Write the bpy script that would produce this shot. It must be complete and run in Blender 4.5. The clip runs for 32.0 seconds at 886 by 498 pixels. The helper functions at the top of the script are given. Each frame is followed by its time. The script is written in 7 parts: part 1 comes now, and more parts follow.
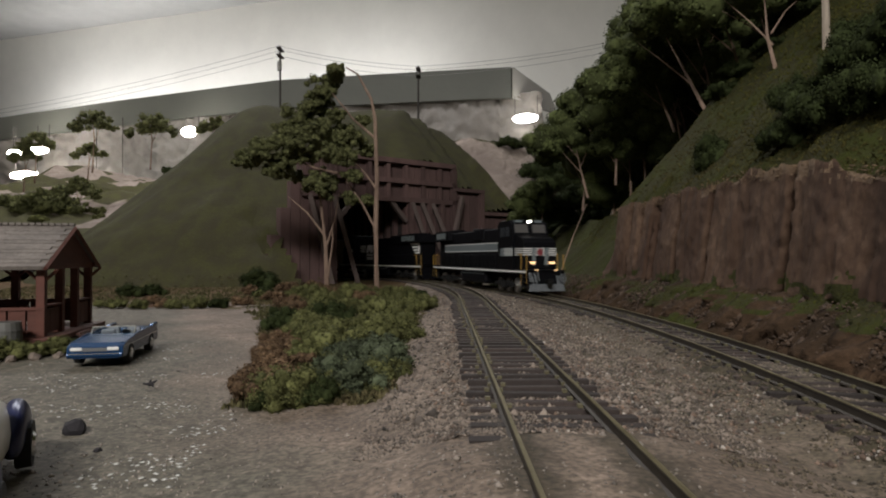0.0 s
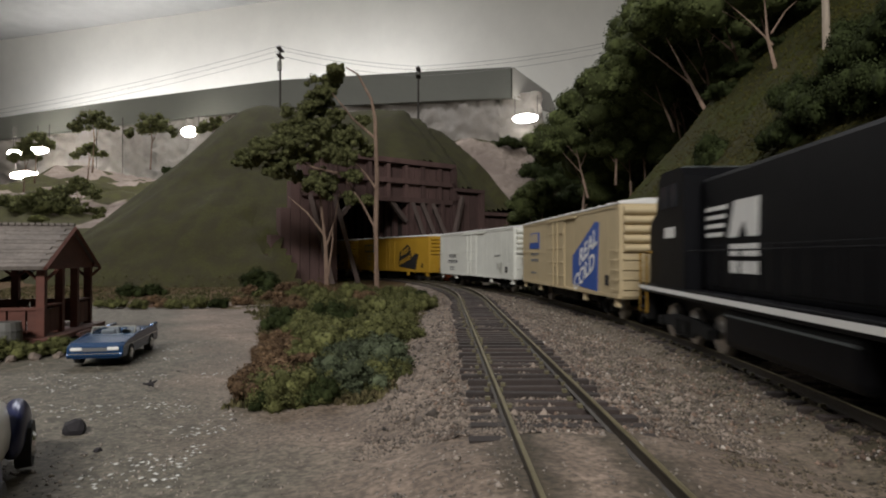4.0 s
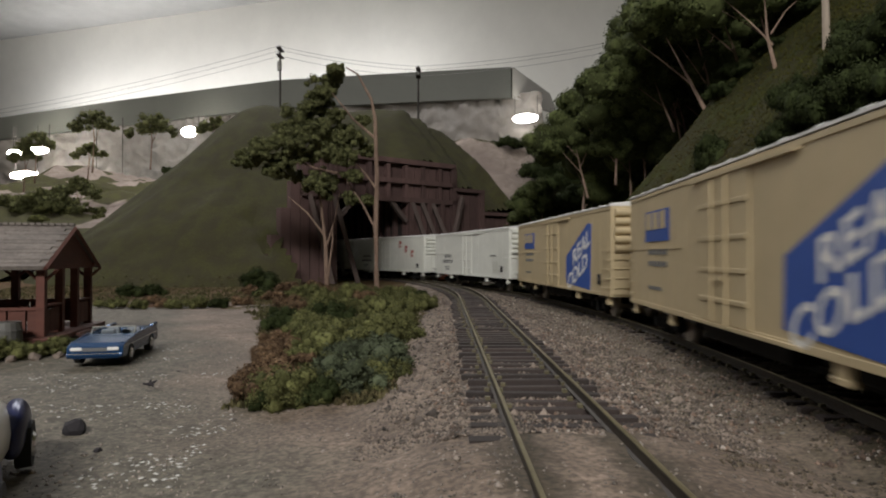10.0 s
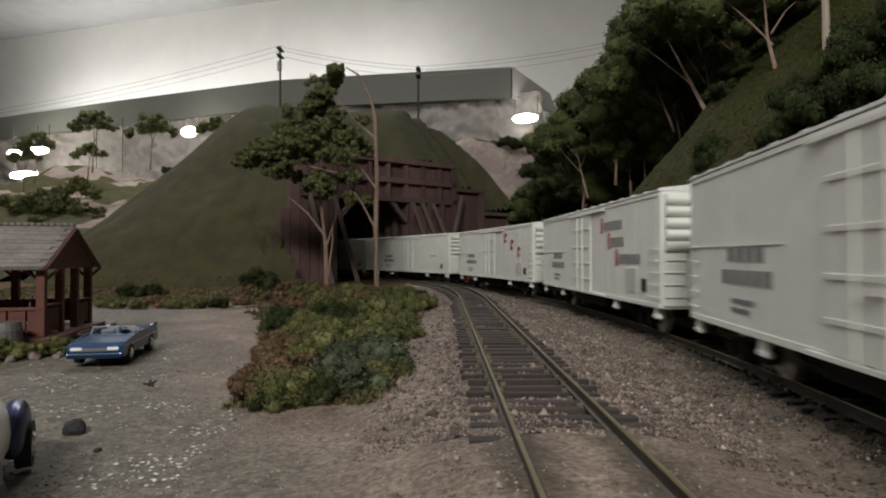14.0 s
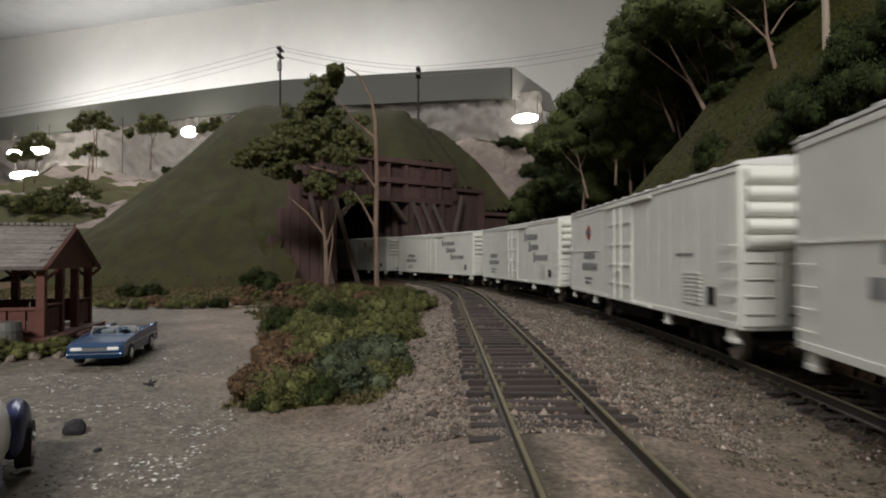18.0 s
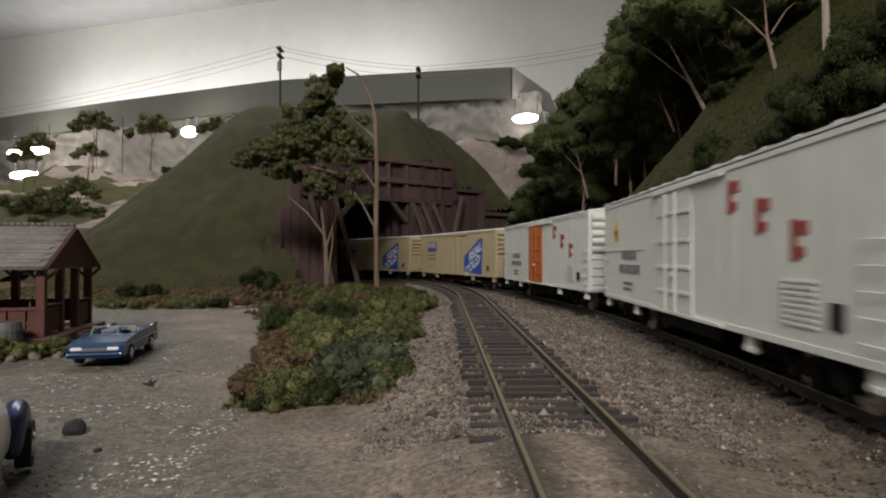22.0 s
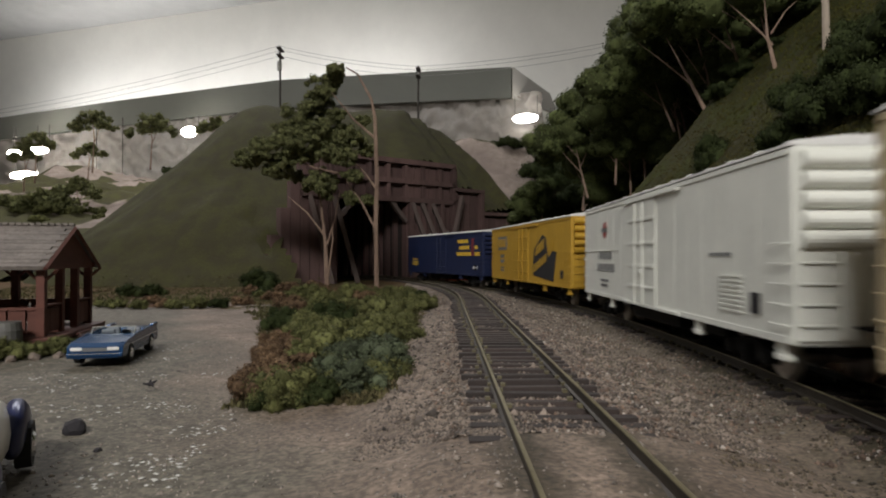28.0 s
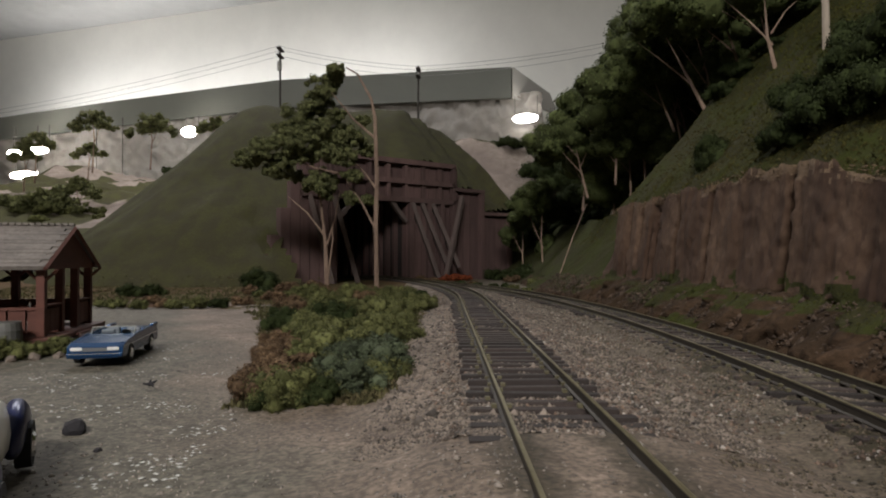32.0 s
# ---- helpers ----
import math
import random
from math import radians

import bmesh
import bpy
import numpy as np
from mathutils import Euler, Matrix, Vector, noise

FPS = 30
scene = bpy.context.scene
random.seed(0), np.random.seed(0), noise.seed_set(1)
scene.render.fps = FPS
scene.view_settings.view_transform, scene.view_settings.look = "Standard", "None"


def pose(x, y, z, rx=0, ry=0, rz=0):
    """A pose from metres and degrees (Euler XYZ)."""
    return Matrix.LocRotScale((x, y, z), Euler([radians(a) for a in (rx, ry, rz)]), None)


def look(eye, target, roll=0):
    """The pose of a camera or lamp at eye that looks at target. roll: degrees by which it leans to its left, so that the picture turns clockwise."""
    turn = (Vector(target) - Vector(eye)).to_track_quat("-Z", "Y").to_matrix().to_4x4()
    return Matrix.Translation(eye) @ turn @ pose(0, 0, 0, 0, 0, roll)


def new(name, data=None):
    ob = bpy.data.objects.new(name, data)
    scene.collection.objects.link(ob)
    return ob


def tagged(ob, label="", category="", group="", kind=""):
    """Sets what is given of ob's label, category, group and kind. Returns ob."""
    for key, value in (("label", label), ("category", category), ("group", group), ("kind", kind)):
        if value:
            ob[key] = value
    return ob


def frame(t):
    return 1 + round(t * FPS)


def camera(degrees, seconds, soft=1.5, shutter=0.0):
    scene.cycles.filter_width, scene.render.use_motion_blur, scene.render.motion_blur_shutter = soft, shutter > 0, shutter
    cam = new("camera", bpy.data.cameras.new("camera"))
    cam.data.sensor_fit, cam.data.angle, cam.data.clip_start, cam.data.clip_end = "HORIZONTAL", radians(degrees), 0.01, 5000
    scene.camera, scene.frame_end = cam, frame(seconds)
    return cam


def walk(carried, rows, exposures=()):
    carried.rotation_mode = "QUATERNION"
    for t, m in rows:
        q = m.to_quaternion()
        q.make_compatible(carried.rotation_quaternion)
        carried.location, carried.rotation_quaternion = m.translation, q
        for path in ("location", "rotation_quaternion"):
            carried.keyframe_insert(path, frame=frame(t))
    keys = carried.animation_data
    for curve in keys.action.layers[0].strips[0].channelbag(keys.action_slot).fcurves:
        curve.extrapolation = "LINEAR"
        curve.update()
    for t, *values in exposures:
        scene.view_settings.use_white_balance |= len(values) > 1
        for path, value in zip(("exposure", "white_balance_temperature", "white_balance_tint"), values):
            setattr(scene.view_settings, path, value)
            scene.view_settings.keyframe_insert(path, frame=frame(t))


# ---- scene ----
# camera: stands still just above the trackside ground
EYE_Z = 0.0329
cam = camera(71.12, 32.0, soft=2.0, shutter=0.8)
EYE = pose(0, 0, EYE_Z, 90.684, 0, 0)
walk(cam, [(0.0, EYE), (32.0, EYE)], exposures=[(0.0, 0.0), (32.0, 0.0)])

# ---- world and lights: a closed basement room lit by ceiling tubes ----
world = bpy.data.worlds.new("world")
scene.world = world
world.use_nodes = True
world.node_tree.nodes["Background"].inputs[0].default_value = (0.9, 0.95, 1.0, 1)
world.node_tree.nodes["Background"].inputs[1].default_value = 0.02


def area_lamp(name, eye, target, w, h, watts, color):
    data = bpy.data.lights.new(name, "AREA")
    data.shape, data.size, data.size_y, data.energy, data.color = "RECTANGLE", w, h, watts, color
    ob = new(name, data)
    ob.matrix_world = look(eye, target)
    return ob


area_lamp("ceiling_tube_light", (-0.20, -1.05, 0.92), (0.0, 0.25, 0), 0.7, 0.16, 24.0, (1.0, 0.98, 0.95))
area_lamp("side_tube_light", (-1.70, 0.30, 1.20), (-0.2, 0.35, 0), 0.30, 1.2, 3.2, (1.0, 0.98, 0.95))
area_lamp("back_tube_light", (-0.80, 1.52, 1.25), (-0.80, 1.57, 0), 1.6, 0.25, 22.0, (0.97, 0.97, 1.0))
area_lamp("cove_light", (-1.30, 3.03, 0.82), (-0.996, 3.98, 1.11), 2.4, 0.08, 10.0, (0.985, 0.98, 1.0))

# ---- materials ----
MATS = {}


def mat(name, color, rough=0.7, metal=0.0, scale=200.0, vary=0.25, bump=0.2, bump_scale=0.0, second=None, emit=0.0, spec=0.5,
        per_object=0.0, per_island=0.0, stretch=(1, 1, 1)):
    """Principled surface with two scales of mottling and a fine relief."""
    if name in MATS:
        return MATS[name]
    m = bpy.data.materials.new(name)
    m.use_nodes = True
    nt = m.node_tree
    N, L = nt.nodes, nt.links
    p = N["Principled BSDF"]
    p.inputs["Roughness"].default_value = rough
    p.inputs["Metallic"].default_value = metal
    p.inputs["Specular IOR Level"].default_value = spec
    tc = N.new("ShaderNodeTexCoord")
    mp = N.new("ShaderNodeMapping")
    mp.inputs["Scale"].default_value = stretch
    L.new(tc.outputs["Object"], mp.inputs["Vector"])
    n1 = N.new("ShaderNodeTexNoise")
    n1.inputs["Scale"].default_value = scale
    n1.inputs["Detail"].default_value = 6
    n1.inputs["Roughness"].default_value = 0.65
    n2 = N.new("ShaderNodeTexNoise")
    n2.inputs["Scale"].default_value = scale * 0.12
    n2.inputs["Detail"].default_value = 4
    L.new(mp.outputs[0], n1.inputs["Vector"])
    L.new(mp.outputs[0], n2.inputs["Vector"])
    c2 = second or tuple(c * 0.55 for c in color)
    r1 = N.new("ShaderNodeValToRGB")
    r1.color_ramp.elements[0].position, r1.color_ramp.elements[1].position = 0.36, 0.64
    r1.color_ramp.elements[0].color = (*[a * (1 - vary) + b * vary for a, b in zip(color, c2)], 1)
    r1.color_ramp.elements[1].color = (*[min(1, a * (1 + 0.35 * vary)) for a in color], 1)
    L.new(n1.outputs["Fac"], r1.inputs[0])
    r2 = N.new("ShaderNodeValToRGB")
    r2.color_ramp.elements[0].position, r2.color_ramp.elements[1].position = 0.38, 0.62
    mix = N.new("ShaderNodeMix")
    mix.data_type = "RGBA"
    L.new(n2.outputs["Fac"], r2.inputs[0])
    sc = N.new("ShaderNodeMath")
    sc.operation = "MULTIPLY"
    sc.inputs[1].default_value = min(1.0, vary * 1.4)
    L.new(r2.outputs[0], sc.inputs[0])
    L.new(sc.outputs[0], mix.inputs[0])
    L.new(r1.outputs[0], mix.inputs[6])
    mix.inputs[7].default_value = (*c2, 1)
    out = mix.outputs[2]
    if per_object or per_island:
        hsv = N.new("ShaderNodeHueSaturation")
        ma = N.new("ShaderNodeMapRange")
        amt = per_object or per_island
        ma.inputs[3].default_value, ma.inputs[4].default_value = 1 - amt, 1 + amt
        if per_object:
            src = N.new("ShaderNodeObjectInfo").outputs["Random"]
        else:
            src = N.new("ShaderNodeNewGeometry").outputs["Random Per Island"]
        L.new(src, ma.inputs[0])
        L.new(ma.outputs[0], hsv.inputs["Value"])
        L.new(out, hsv.inputs["Color"])
        out = hsv.outputs[0]
    L.new(out, p.inputs["Base Color"])
    if bump:
        b = N.new("ShaderNodeBump")
        b.inputs["Strength"].default_value = bump
        b.inputs["Distance"].default_value = 0.5 / scale
        if bump_scale:
            n3 = N.new("ShaderNodeTexNoise")
            n3.inputs["Scale"].default_value = bump_scale
            n3.inputs["Detail"].default_value = 5
            L.new(mp.outputs[0], n3.inputs["Vector"])
            L.new(n3.outputs["Fac"], b.inputs["Height"])
            b.inputs["Distance"].default_value = 0.5 / bump_scale
        else:
            L.new(n1.outputs["Fac"], b.inputs["Height"])
        L.new(b.outputs[0], p.inputs["Normal"])
    if emit:
        p.inputs["Emission Color"].default_value = (*color, 1)
        p.inputs["Emission Strength"].default_value = emit
    MATS[name] = m
    return m


M_WALL = mat("white_wall_paint", (0.78, 0.76, 0.70), 0.9, scale=6, vary=0.08, bump=0.1, bump_scale=120)
M_CEIL = mat("grey_ceiling", (0.5, 0.5, 0.49), 0.9, scale=8, vary=0.15, bump=0.1)
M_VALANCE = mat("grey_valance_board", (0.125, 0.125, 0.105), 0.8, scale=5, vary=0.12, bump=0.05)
M_DRAPE = mat("crumpled_backdrop_cloth", (0.25, 0.232, 0.21), 0.75, scale=16, vary=0.7, bump=0.4, second=(0.26, 0.23, 0.20))
M_GROUND = mat("pinkish_sand", (0.208, 0.158, 0.122), 0.85, scale=260, vary=0.85, bump=0.09, second=(0.115, 0.084, 0.062))


def blend_lot():
    """The sand turns into grey gravel west of the thicket, with an uneven edge."""
    nt = M_GROUND.node_tree
    N, L = nt.nodes, nt.links
    p = N["Principled BSDF"]
    old = p.inputs["Base Color"].links[0].from_socket
    tc = N.new("ShaderNodeTexCoord")
    sep = N.new("ShaderNodeSeparateXYZ")
    L.new(tc.outputs["Object"], sep.inputs[0])
    ns = N.new("ShaderNodeTexNoise")
    ns.inputs["Scale"].default_value, ns.inputs["Detail"].default_value = 22.0, 5
    L.new(tc.outputs["Object"], ns.inputs["Vector"])
    ma = N.new("ShaderNodeMath")
    ma.operation = "MULTIPLY_ADD"
    ma.inputs[1].default_value = 0.09
    L.new(ns.outputs["Fac"], ma.inputs[0])
    along = N.new("ShaderNodeMath")
    along.operation = "MULTIPLY_ADD"
    along.inputs[1].default_value = 0.48
    L.new(sep.outputs["Y"], along.inputs[0])
    L.new(sep.outputs["X"], along.inputs[2])
    L.new(along.outputs[0], ma.inputs[2])
    mr = N.new("ShaderNodeMapRange")
    mr.inputs[1].default_value, mr.inputs[2].default_value, mr.inputs[3].default_value, mr.inputs[4].default_value = 0.053, 0.081, 1.0, 0.0
    L.new(ma.outputs[0], mr.inputs[0])
    n4 = N.new("ShaderNodeTexNoise")
    n4.inputs["Scale"].default_value, n4.inputs["Detail"].default_value = 330.0, 8
    L.new(tc.outputs["Object"], n4.inputs["Vector"])
    rp = N.new("ShaderNodeValToRGB")
    rp.color_ramp.elements[0].position, rp.color_ramp.elements[1].position = 0.35, 0.68
    rp.color_ramp.elements[0].color, rp.color_ramp.elements[1].color = (0.070, 0.061, 0.044, 1), (0.150, 0.129, 0.098, 1)
    L.new(n4.outputs["Fac"], rp.inputs[0])
    mx = N.new("ShaderNodeMix")
    mx.data_type = "RGBA"
    L.new(mr.outputs[0], mx.inputs[0])
    L.new(old, mx.inputs[6])
    L.new(rp.outputs[0], mx.inputs[7])
    # uneven darker band along the half-buried siding rails
    def calc(op, a, b):
        nd = N.new("ShaderNodeMath")
        nd.operation = op
        for k, v in enumerate((a, b)):
            if isinstance(v, float):
                nd.inputs[k].default_value = v
            else:
                L.new(v, nd.inputs[k])
        return nd.outputs[0]

    away = calc("ABSOLUTE", calc("SUBTRACT", calc("ABSOLUTE", calc("SUBTRACT", sep.outputs["X"], 0.0193), 0.0), 0.0078), 0.0)
    n6 = N.new("ShaderNodeTexNoise")
    n6.inputs["Scale"].default_value, n6.inputs["Detail"].default_value, n6.inputs["Roughness"].default_value = 90.0, 7, 0.7
    L.new(tc.outputs["Object"], n6.inputs["Vector"])
    near = calc("ADD", calc("MULTIPLY", away, -150.0), calc("MULTIPLY", n6.outputs["Fac"], 2.6))
    r6 = N.new("ShaderNodeMapRange")
    r6.inputs[1].default_value, r6.inputs[2].default_value, r6.inputs[3].default_value, r6.inputs[4].default_value = 0.25, 1.05, 0.0, 0.9
    L.new(near, r6.inputs[0])
    rail_band = N.new("ShaderNodeMix")
    rail_band.data_type = "RGBA"
    L.new(r6.outputs[0], rail_band.inputs[0])
    L.new(mx.outputs[2], rail_band.inputs[6])
    rail_band.inputs[7].default_value = (0.052, 0.040, 0.025, 1)
    mx = rail_band
    # moss and cinders spreading from the main line
    bend = calc("ADD", calc("MULTIPLY", calc("ADD", calc("MULTIPLY", sep.outputs["Y"], -0.3381), 0.1583), sep.outputs["Y"]), 0.07280)
    off = calc("SUBTRACT", bend, sep.outputs["X"])
    n7 = N.new("ShaderNodeTexNoise")
    n7.inputs["Scale"].default_value, n7.inputs["Detail"].default_value, n7.inputs["Roughness"].default_value = 60.0, 9, 0.75
    L.new(tc.outputs["Object"], n7.inputs["Vector"])
    spread = calc("ADD", calc("MULTIPLY", off, -38.0), calc("MULTIPLY", n7.outputs["Fac"], 3.4))
    r7 = N.new("ShaderNodeMapRange")
    r7.inputs[1].default_value, r7.inputs[2].default_value, r7.inputs[3].default_value, r7.inputs[4].default_value = 0.25, 1.15, 0.0, 0.85
    L.new(spread, r7.inputs[0])
    moss = N.new("ShaderNodeMix")
    moss.data_type = "RGBA"
    L.new(r7.outputs[0], moss.inputs[0])
    L.new(mx.outputs[2], moss.inputs[6])
    moss.inputs[7].default_value = (0.080, 0.064, 0.040, 1)
    mx = moss
    # fine speckle of single grains
    n5 = N.new("ShaderNodeTexNoise")
    n5.inputs["Scale"].default_value, n5.inputs["Detail"].default_value = 1000.0, 3
    L.new(tc.outputs["Object"], n5.inputs["Vector"])
    r5 = N.new("ShaderNodeMapRange")
    r5.inputs[1].default_value, r5.inputs[2].default_value, r5.inputs[3].default_value, r5.inputs[4].default_value = 0.36, 0.66, 0.62, 1.35
    L.new(n5.outputs["Fac"], r5.inputs[0])
    hs = N.new("ShaderNodeHueSaturation")
    L.new(r5.outputs[0], hs.inputs["Value"])
    L.new(mx.outputs[2], hs.inputs["Color"])
    L.new(hs.outputs[0], p.inputs["Base Color"])


blend_lot()


def streaks(m, scale, dark, amount):
    """Dark run marks and cracks down a face."""
    nt = m.node_tree
    N, L = nt.nodes, nt.links
    p = N["Principled BSDF"]
    old = p.inputs["Base Color"].links[0].from_socket
    tc = N.new("ShaderNodeTexCoord")
    mp = N.new("ShaderNodeMapping")
    mp.inputs["Scale"].default_value = (1, 1, 0.14)
    L.new(tc.outputs["Object"], mp.inputs["Vector"])
    ns = N.new("ShaderNodeTexNoise")
    ns.inputs["Scale"].default_value, ns.inputs["Detail"].default_value, ns.inputs["Roughness"].default_value = scale, 7, 0.7
    L.new(mp.outputs[0], ns.inputs["Vector"])
    rp = N.new("ShaderNodeValToRGB")
    rp.color_ramp.elements[0].position, rp.color_ramp.elements[1].position = 0.52, 0.66
    L.new(ns.outputs["Fac"], rp.inputs[0])
    ma = N.new("ShaderNodeMath")
    ma.operation = "MULTIPLY"
    ma.inputs[1].default_value = amount
    L.new(rp.outputs[0], ma.inputs[0])
    mx = N.new("ShaderNodeMix")
    mx.data_type = "RGBA"
    L.new(ma.outputs[0], mx.inputs[0])
    L.new(old, mx.inputs[6])
    mx.inputs[7].default_value = (*dark, 1)
    L.new(mx.outputs[2], p.inputs["Base Color"])

M_STONE = mat("ballast_stone", (0.160, 0.127, 0.102), 0.85, scale=500, vary=0.4, bump=0.2, per_island=0.85)
M_RAIL = mat("weathered_rail", (0.042, 0.032, 0.022), 0.6, 0.2, scale=300, vary=0.4, bump=0.1)
M_RAILTOP = mat("worn_railhead", (0.22, 0.19, 0.11), 0.4, 0.5, scale=300, vary=0.3, bump=0.05)
M_TIE = mat("brown_tie", (0.036, 0.025, 0.021), 0.8, scale=500, vary=0.5, bump=0.4, per_object=0.45, stretch=(1, 0.15, 1))
M_PLATE = mat("yellowish_tie_plate", (0.110, 0.094, 0.048), 0.7, scale=400, vary=0.5, bump=0.1)
M_GRASS = mat("grass_flock", (0.032, 0.038, 0.007), 0.95, scale=330, vary=0.55, bump=0.9, second=(0.034, 0.030, 0.014), spec=0.15)
M_HILLGRASS = mat("smooth_grass_mat", (0.050, 0.049, 0.017), 0.95, scale=420, vary=0.6, bump=0.8, second=(0.042, 0.037, 0.020), spec=0.15)
M_CLIFF = mat("earth_cliff", (0.100, 0.063, 0.042), 0.92, scale=330, vary=0.7, bump=0.6, bump_scale=700, second=(0.058, 0.033, 0.022), stretch=(1, 1, 0.6), spec=0.2)
streaks(M_CLIFF, 95.0, (0.040, 0.023, 0.016), 0.6)
M_BANK = mat("dark_bank_earth", (0.062, 0.037, 0.022), 0.95, scale=330, vary=0.85, bump=1.0, second=(0.03, 0.019, 0.011), spec=0.15)
M_ROCK = mat("pale_rock", (0.23, 0.185, 0.15), 0.9, scale=60, vary=0.6, bump=0.9, second=(0.14, 0.105, 0.085))
M_GUM = mat("gum_tree_foliage", (0.118, 0.122, 0.050), 0.9, scale=150, vary=0.35, bump=0.0, per_island=0.5, spec=0.2)
M_EARTHGRASS = mat("thin_grass_and_litter", (0.085, 0.078, 0.036), 0.95, scale=170, vary=0.8, bump=0.7, second=(0.095, 0.052, 0.03), spec=0.1)
M_TIMBER = mat("red_brown_timber", (0.105, 0.060, 0.054), 0.8, scale=150, vary=0.4, bump=0.3, per_object=0.2, stretch=(1, 1, 0.2))
M_DARK = mat("shade_dark", (0.03, 0.022, 0.02), 0.95, scale=100, vary=0.3)
M_BARK = mat("pale_bark", (0.27, 0.185, 0.135), 0.85, scale=300, vary=0.5, bump=0.5, stretch=(1, 1, 0.25), second=(0.09, 0.055, 0.04))
M_LEAF = mat("dark_tree_foliage", (0.030, 0.038, 0.014), 0.9, scale=900, vary=0.4, bump=0.6, per_island=0.45, spec=0.06)
M_LEAF2 = mat("bush_foliage", (0.108, 0.110, 0.042), 0.9, scale=900, vary=0.5, bump=0.7, per_island=0.55, spec=0.1)
M_LEAF3 = mat("brown_bush_foliage", (0.135, 0.086, 0.050), 0.9, scale=900, vary=0.5, bump=0.7, per_island=0.55, spec=0.1)
M_LEAF5 = mat("rust_red_leaf_litter", (0.23, 0.055, 0.022), 0.9, scale=900, vary=0.5, bump=0.7, per_island=0.5, spec=0.1)
M_LEAF4 = mat("blue_green_bush_foliage", (0.070, 0.082, 0.048), 0.9, scale=900, vary=0.5, bump=0.7, per_island=0.5, spec=0.1)
M_TREELEAF = mat("slope_tree_foliage", (0.080, 0.094, 0.034), 0.9, scale=900, vary=0.5, bump=0.9, per_island=0.55, spec=0.15)
M_BLACK = mat("black_paint", (0.005, 0.005, 0.0062), 0.46, spec=0.09, scale=150, vary=0.3, bump=0.05)
M_UNDER = mat("dark_underframe", (0.007, 0.0065, 0.006), 0.75, spec=0.2, scale=200, vary=0.4, bump=0.1)
M_STEEL = mat("bright_wheel_steel", (0.55, 0.53, 0.50), 0.3, 0.9, scale=300, vary=0.2, bump=0.05)
M_WHITE = mat("white_marking", (0.72, 0.71, 0.68), 0.6, scale=300, vary=0.1, bump=0.0)
M_GREY = mat("grey_marking", (0.10, 0.115, 0.115), 0.55, scale=300, vary=0.1, bump=0.0)
M_RED = mat("red_marking", (0.31, 0.042, 0.03), 0.6, scale=300, vary=0.1, bump=0.0)
M_BLUE = mat("blue_marking", (0.022, 0.075, 0.32), 0.6, scale=300, vary=0.1, bump=0.0)
M_INK = mat("dark_lettering", (0.13, 0.13, 0.13), 0.7, scale=300, vary=0.2, bump=0.0)
M_PANEL = mat("dark_emblem_paint", (0.022, 0.021, 0.022), 0.75, scale=300, vary=0.2, bump=0.0, spec=0.2)
M_YELLOW = mat("yellow_marking", (0.62, 0.40, 0.03), 0.6, scale=300, vary=0.1, bump=0.0)
M_GLASS = mat("dark_window_glass", (0.03, 0.035, 0.04), 0.12, 0.0, scale=50, vary=0.1, bump=0.0, spec=0.8)
M_LAMP = mat("lit_lamp", (1.0, 0.97, 0.92), 0.4, emit=25.0, scale=10, vary=0.0, bump=0.0)
M_LAMP_STRONG = mat("lit_strong_lamp", (1.0, 0.97, 0.92), 0.4, emit=90.0, scale=10, vary=0.0, bump=0.0)
M_HEADLIGHT = mat("lit_headlight", (1.0, 0.93, 0.82), 0.4, emit=8.0, scale=10, vary=0.0, bump=0.0)

# ---- helpers of this scene ----


def part(name, bm, material, parent=None, label="", m=None, smooth=False):
    """Links a bmesh (or a shared mesh) as one object under parent."""
    if isinstance(bm, bpy.types.Mesh):
        me = bm
    else:
        me = bpy.data.meshes.new(name)
        bm.to_mesh(me)
        bm.free()
        if smooth:
            me.polygons.foreach_set("use_smooth", [True] * len(me.polygons))
        me.materials.append(material)
    ob = new(name, me)
    if parent:
        ob.parent = parent
    if m is not None:
        ob.matrix_basis = m
    if label:
        tagged(ob, label)
    return ob


def empty(name, m=None, **tags):
    ob = new(name)
    ob.empty_display_size = 0.01
    if m is not None:
        ob.matrix_basis = m
    return tagged(ob, **tags)


def box(bm, x0, x1, y0, y1, z0, z1, bevel=0.0):
    vs = [bm.verts.new((x, y, z)) for x in (x0, x1) for y in (y0, y1) for z in (z0, z1)]
    fs = [bm.faces.new([vs[i] for i in f]) for f in ((0, 1, 3, 2), (4, 6, 7, 5), (0, 4, 5, 1), (2, 3, 7, 6), (0, 2, 6, 4), (1, 5, 7, 3))]
    if bevel:
        es = list({e for f in fs for e in f.edges})
        bmesh.ops.bevel(bm, geom=es, offset=bevel, segments=2, affect="EDGES", profile=0.5)
    return vs


def boxes(*specs, bevel=0.0):
    bm = bmesh.new()
    for s in specs:
        box(bm, *s, bevel=bevel)
    return bm


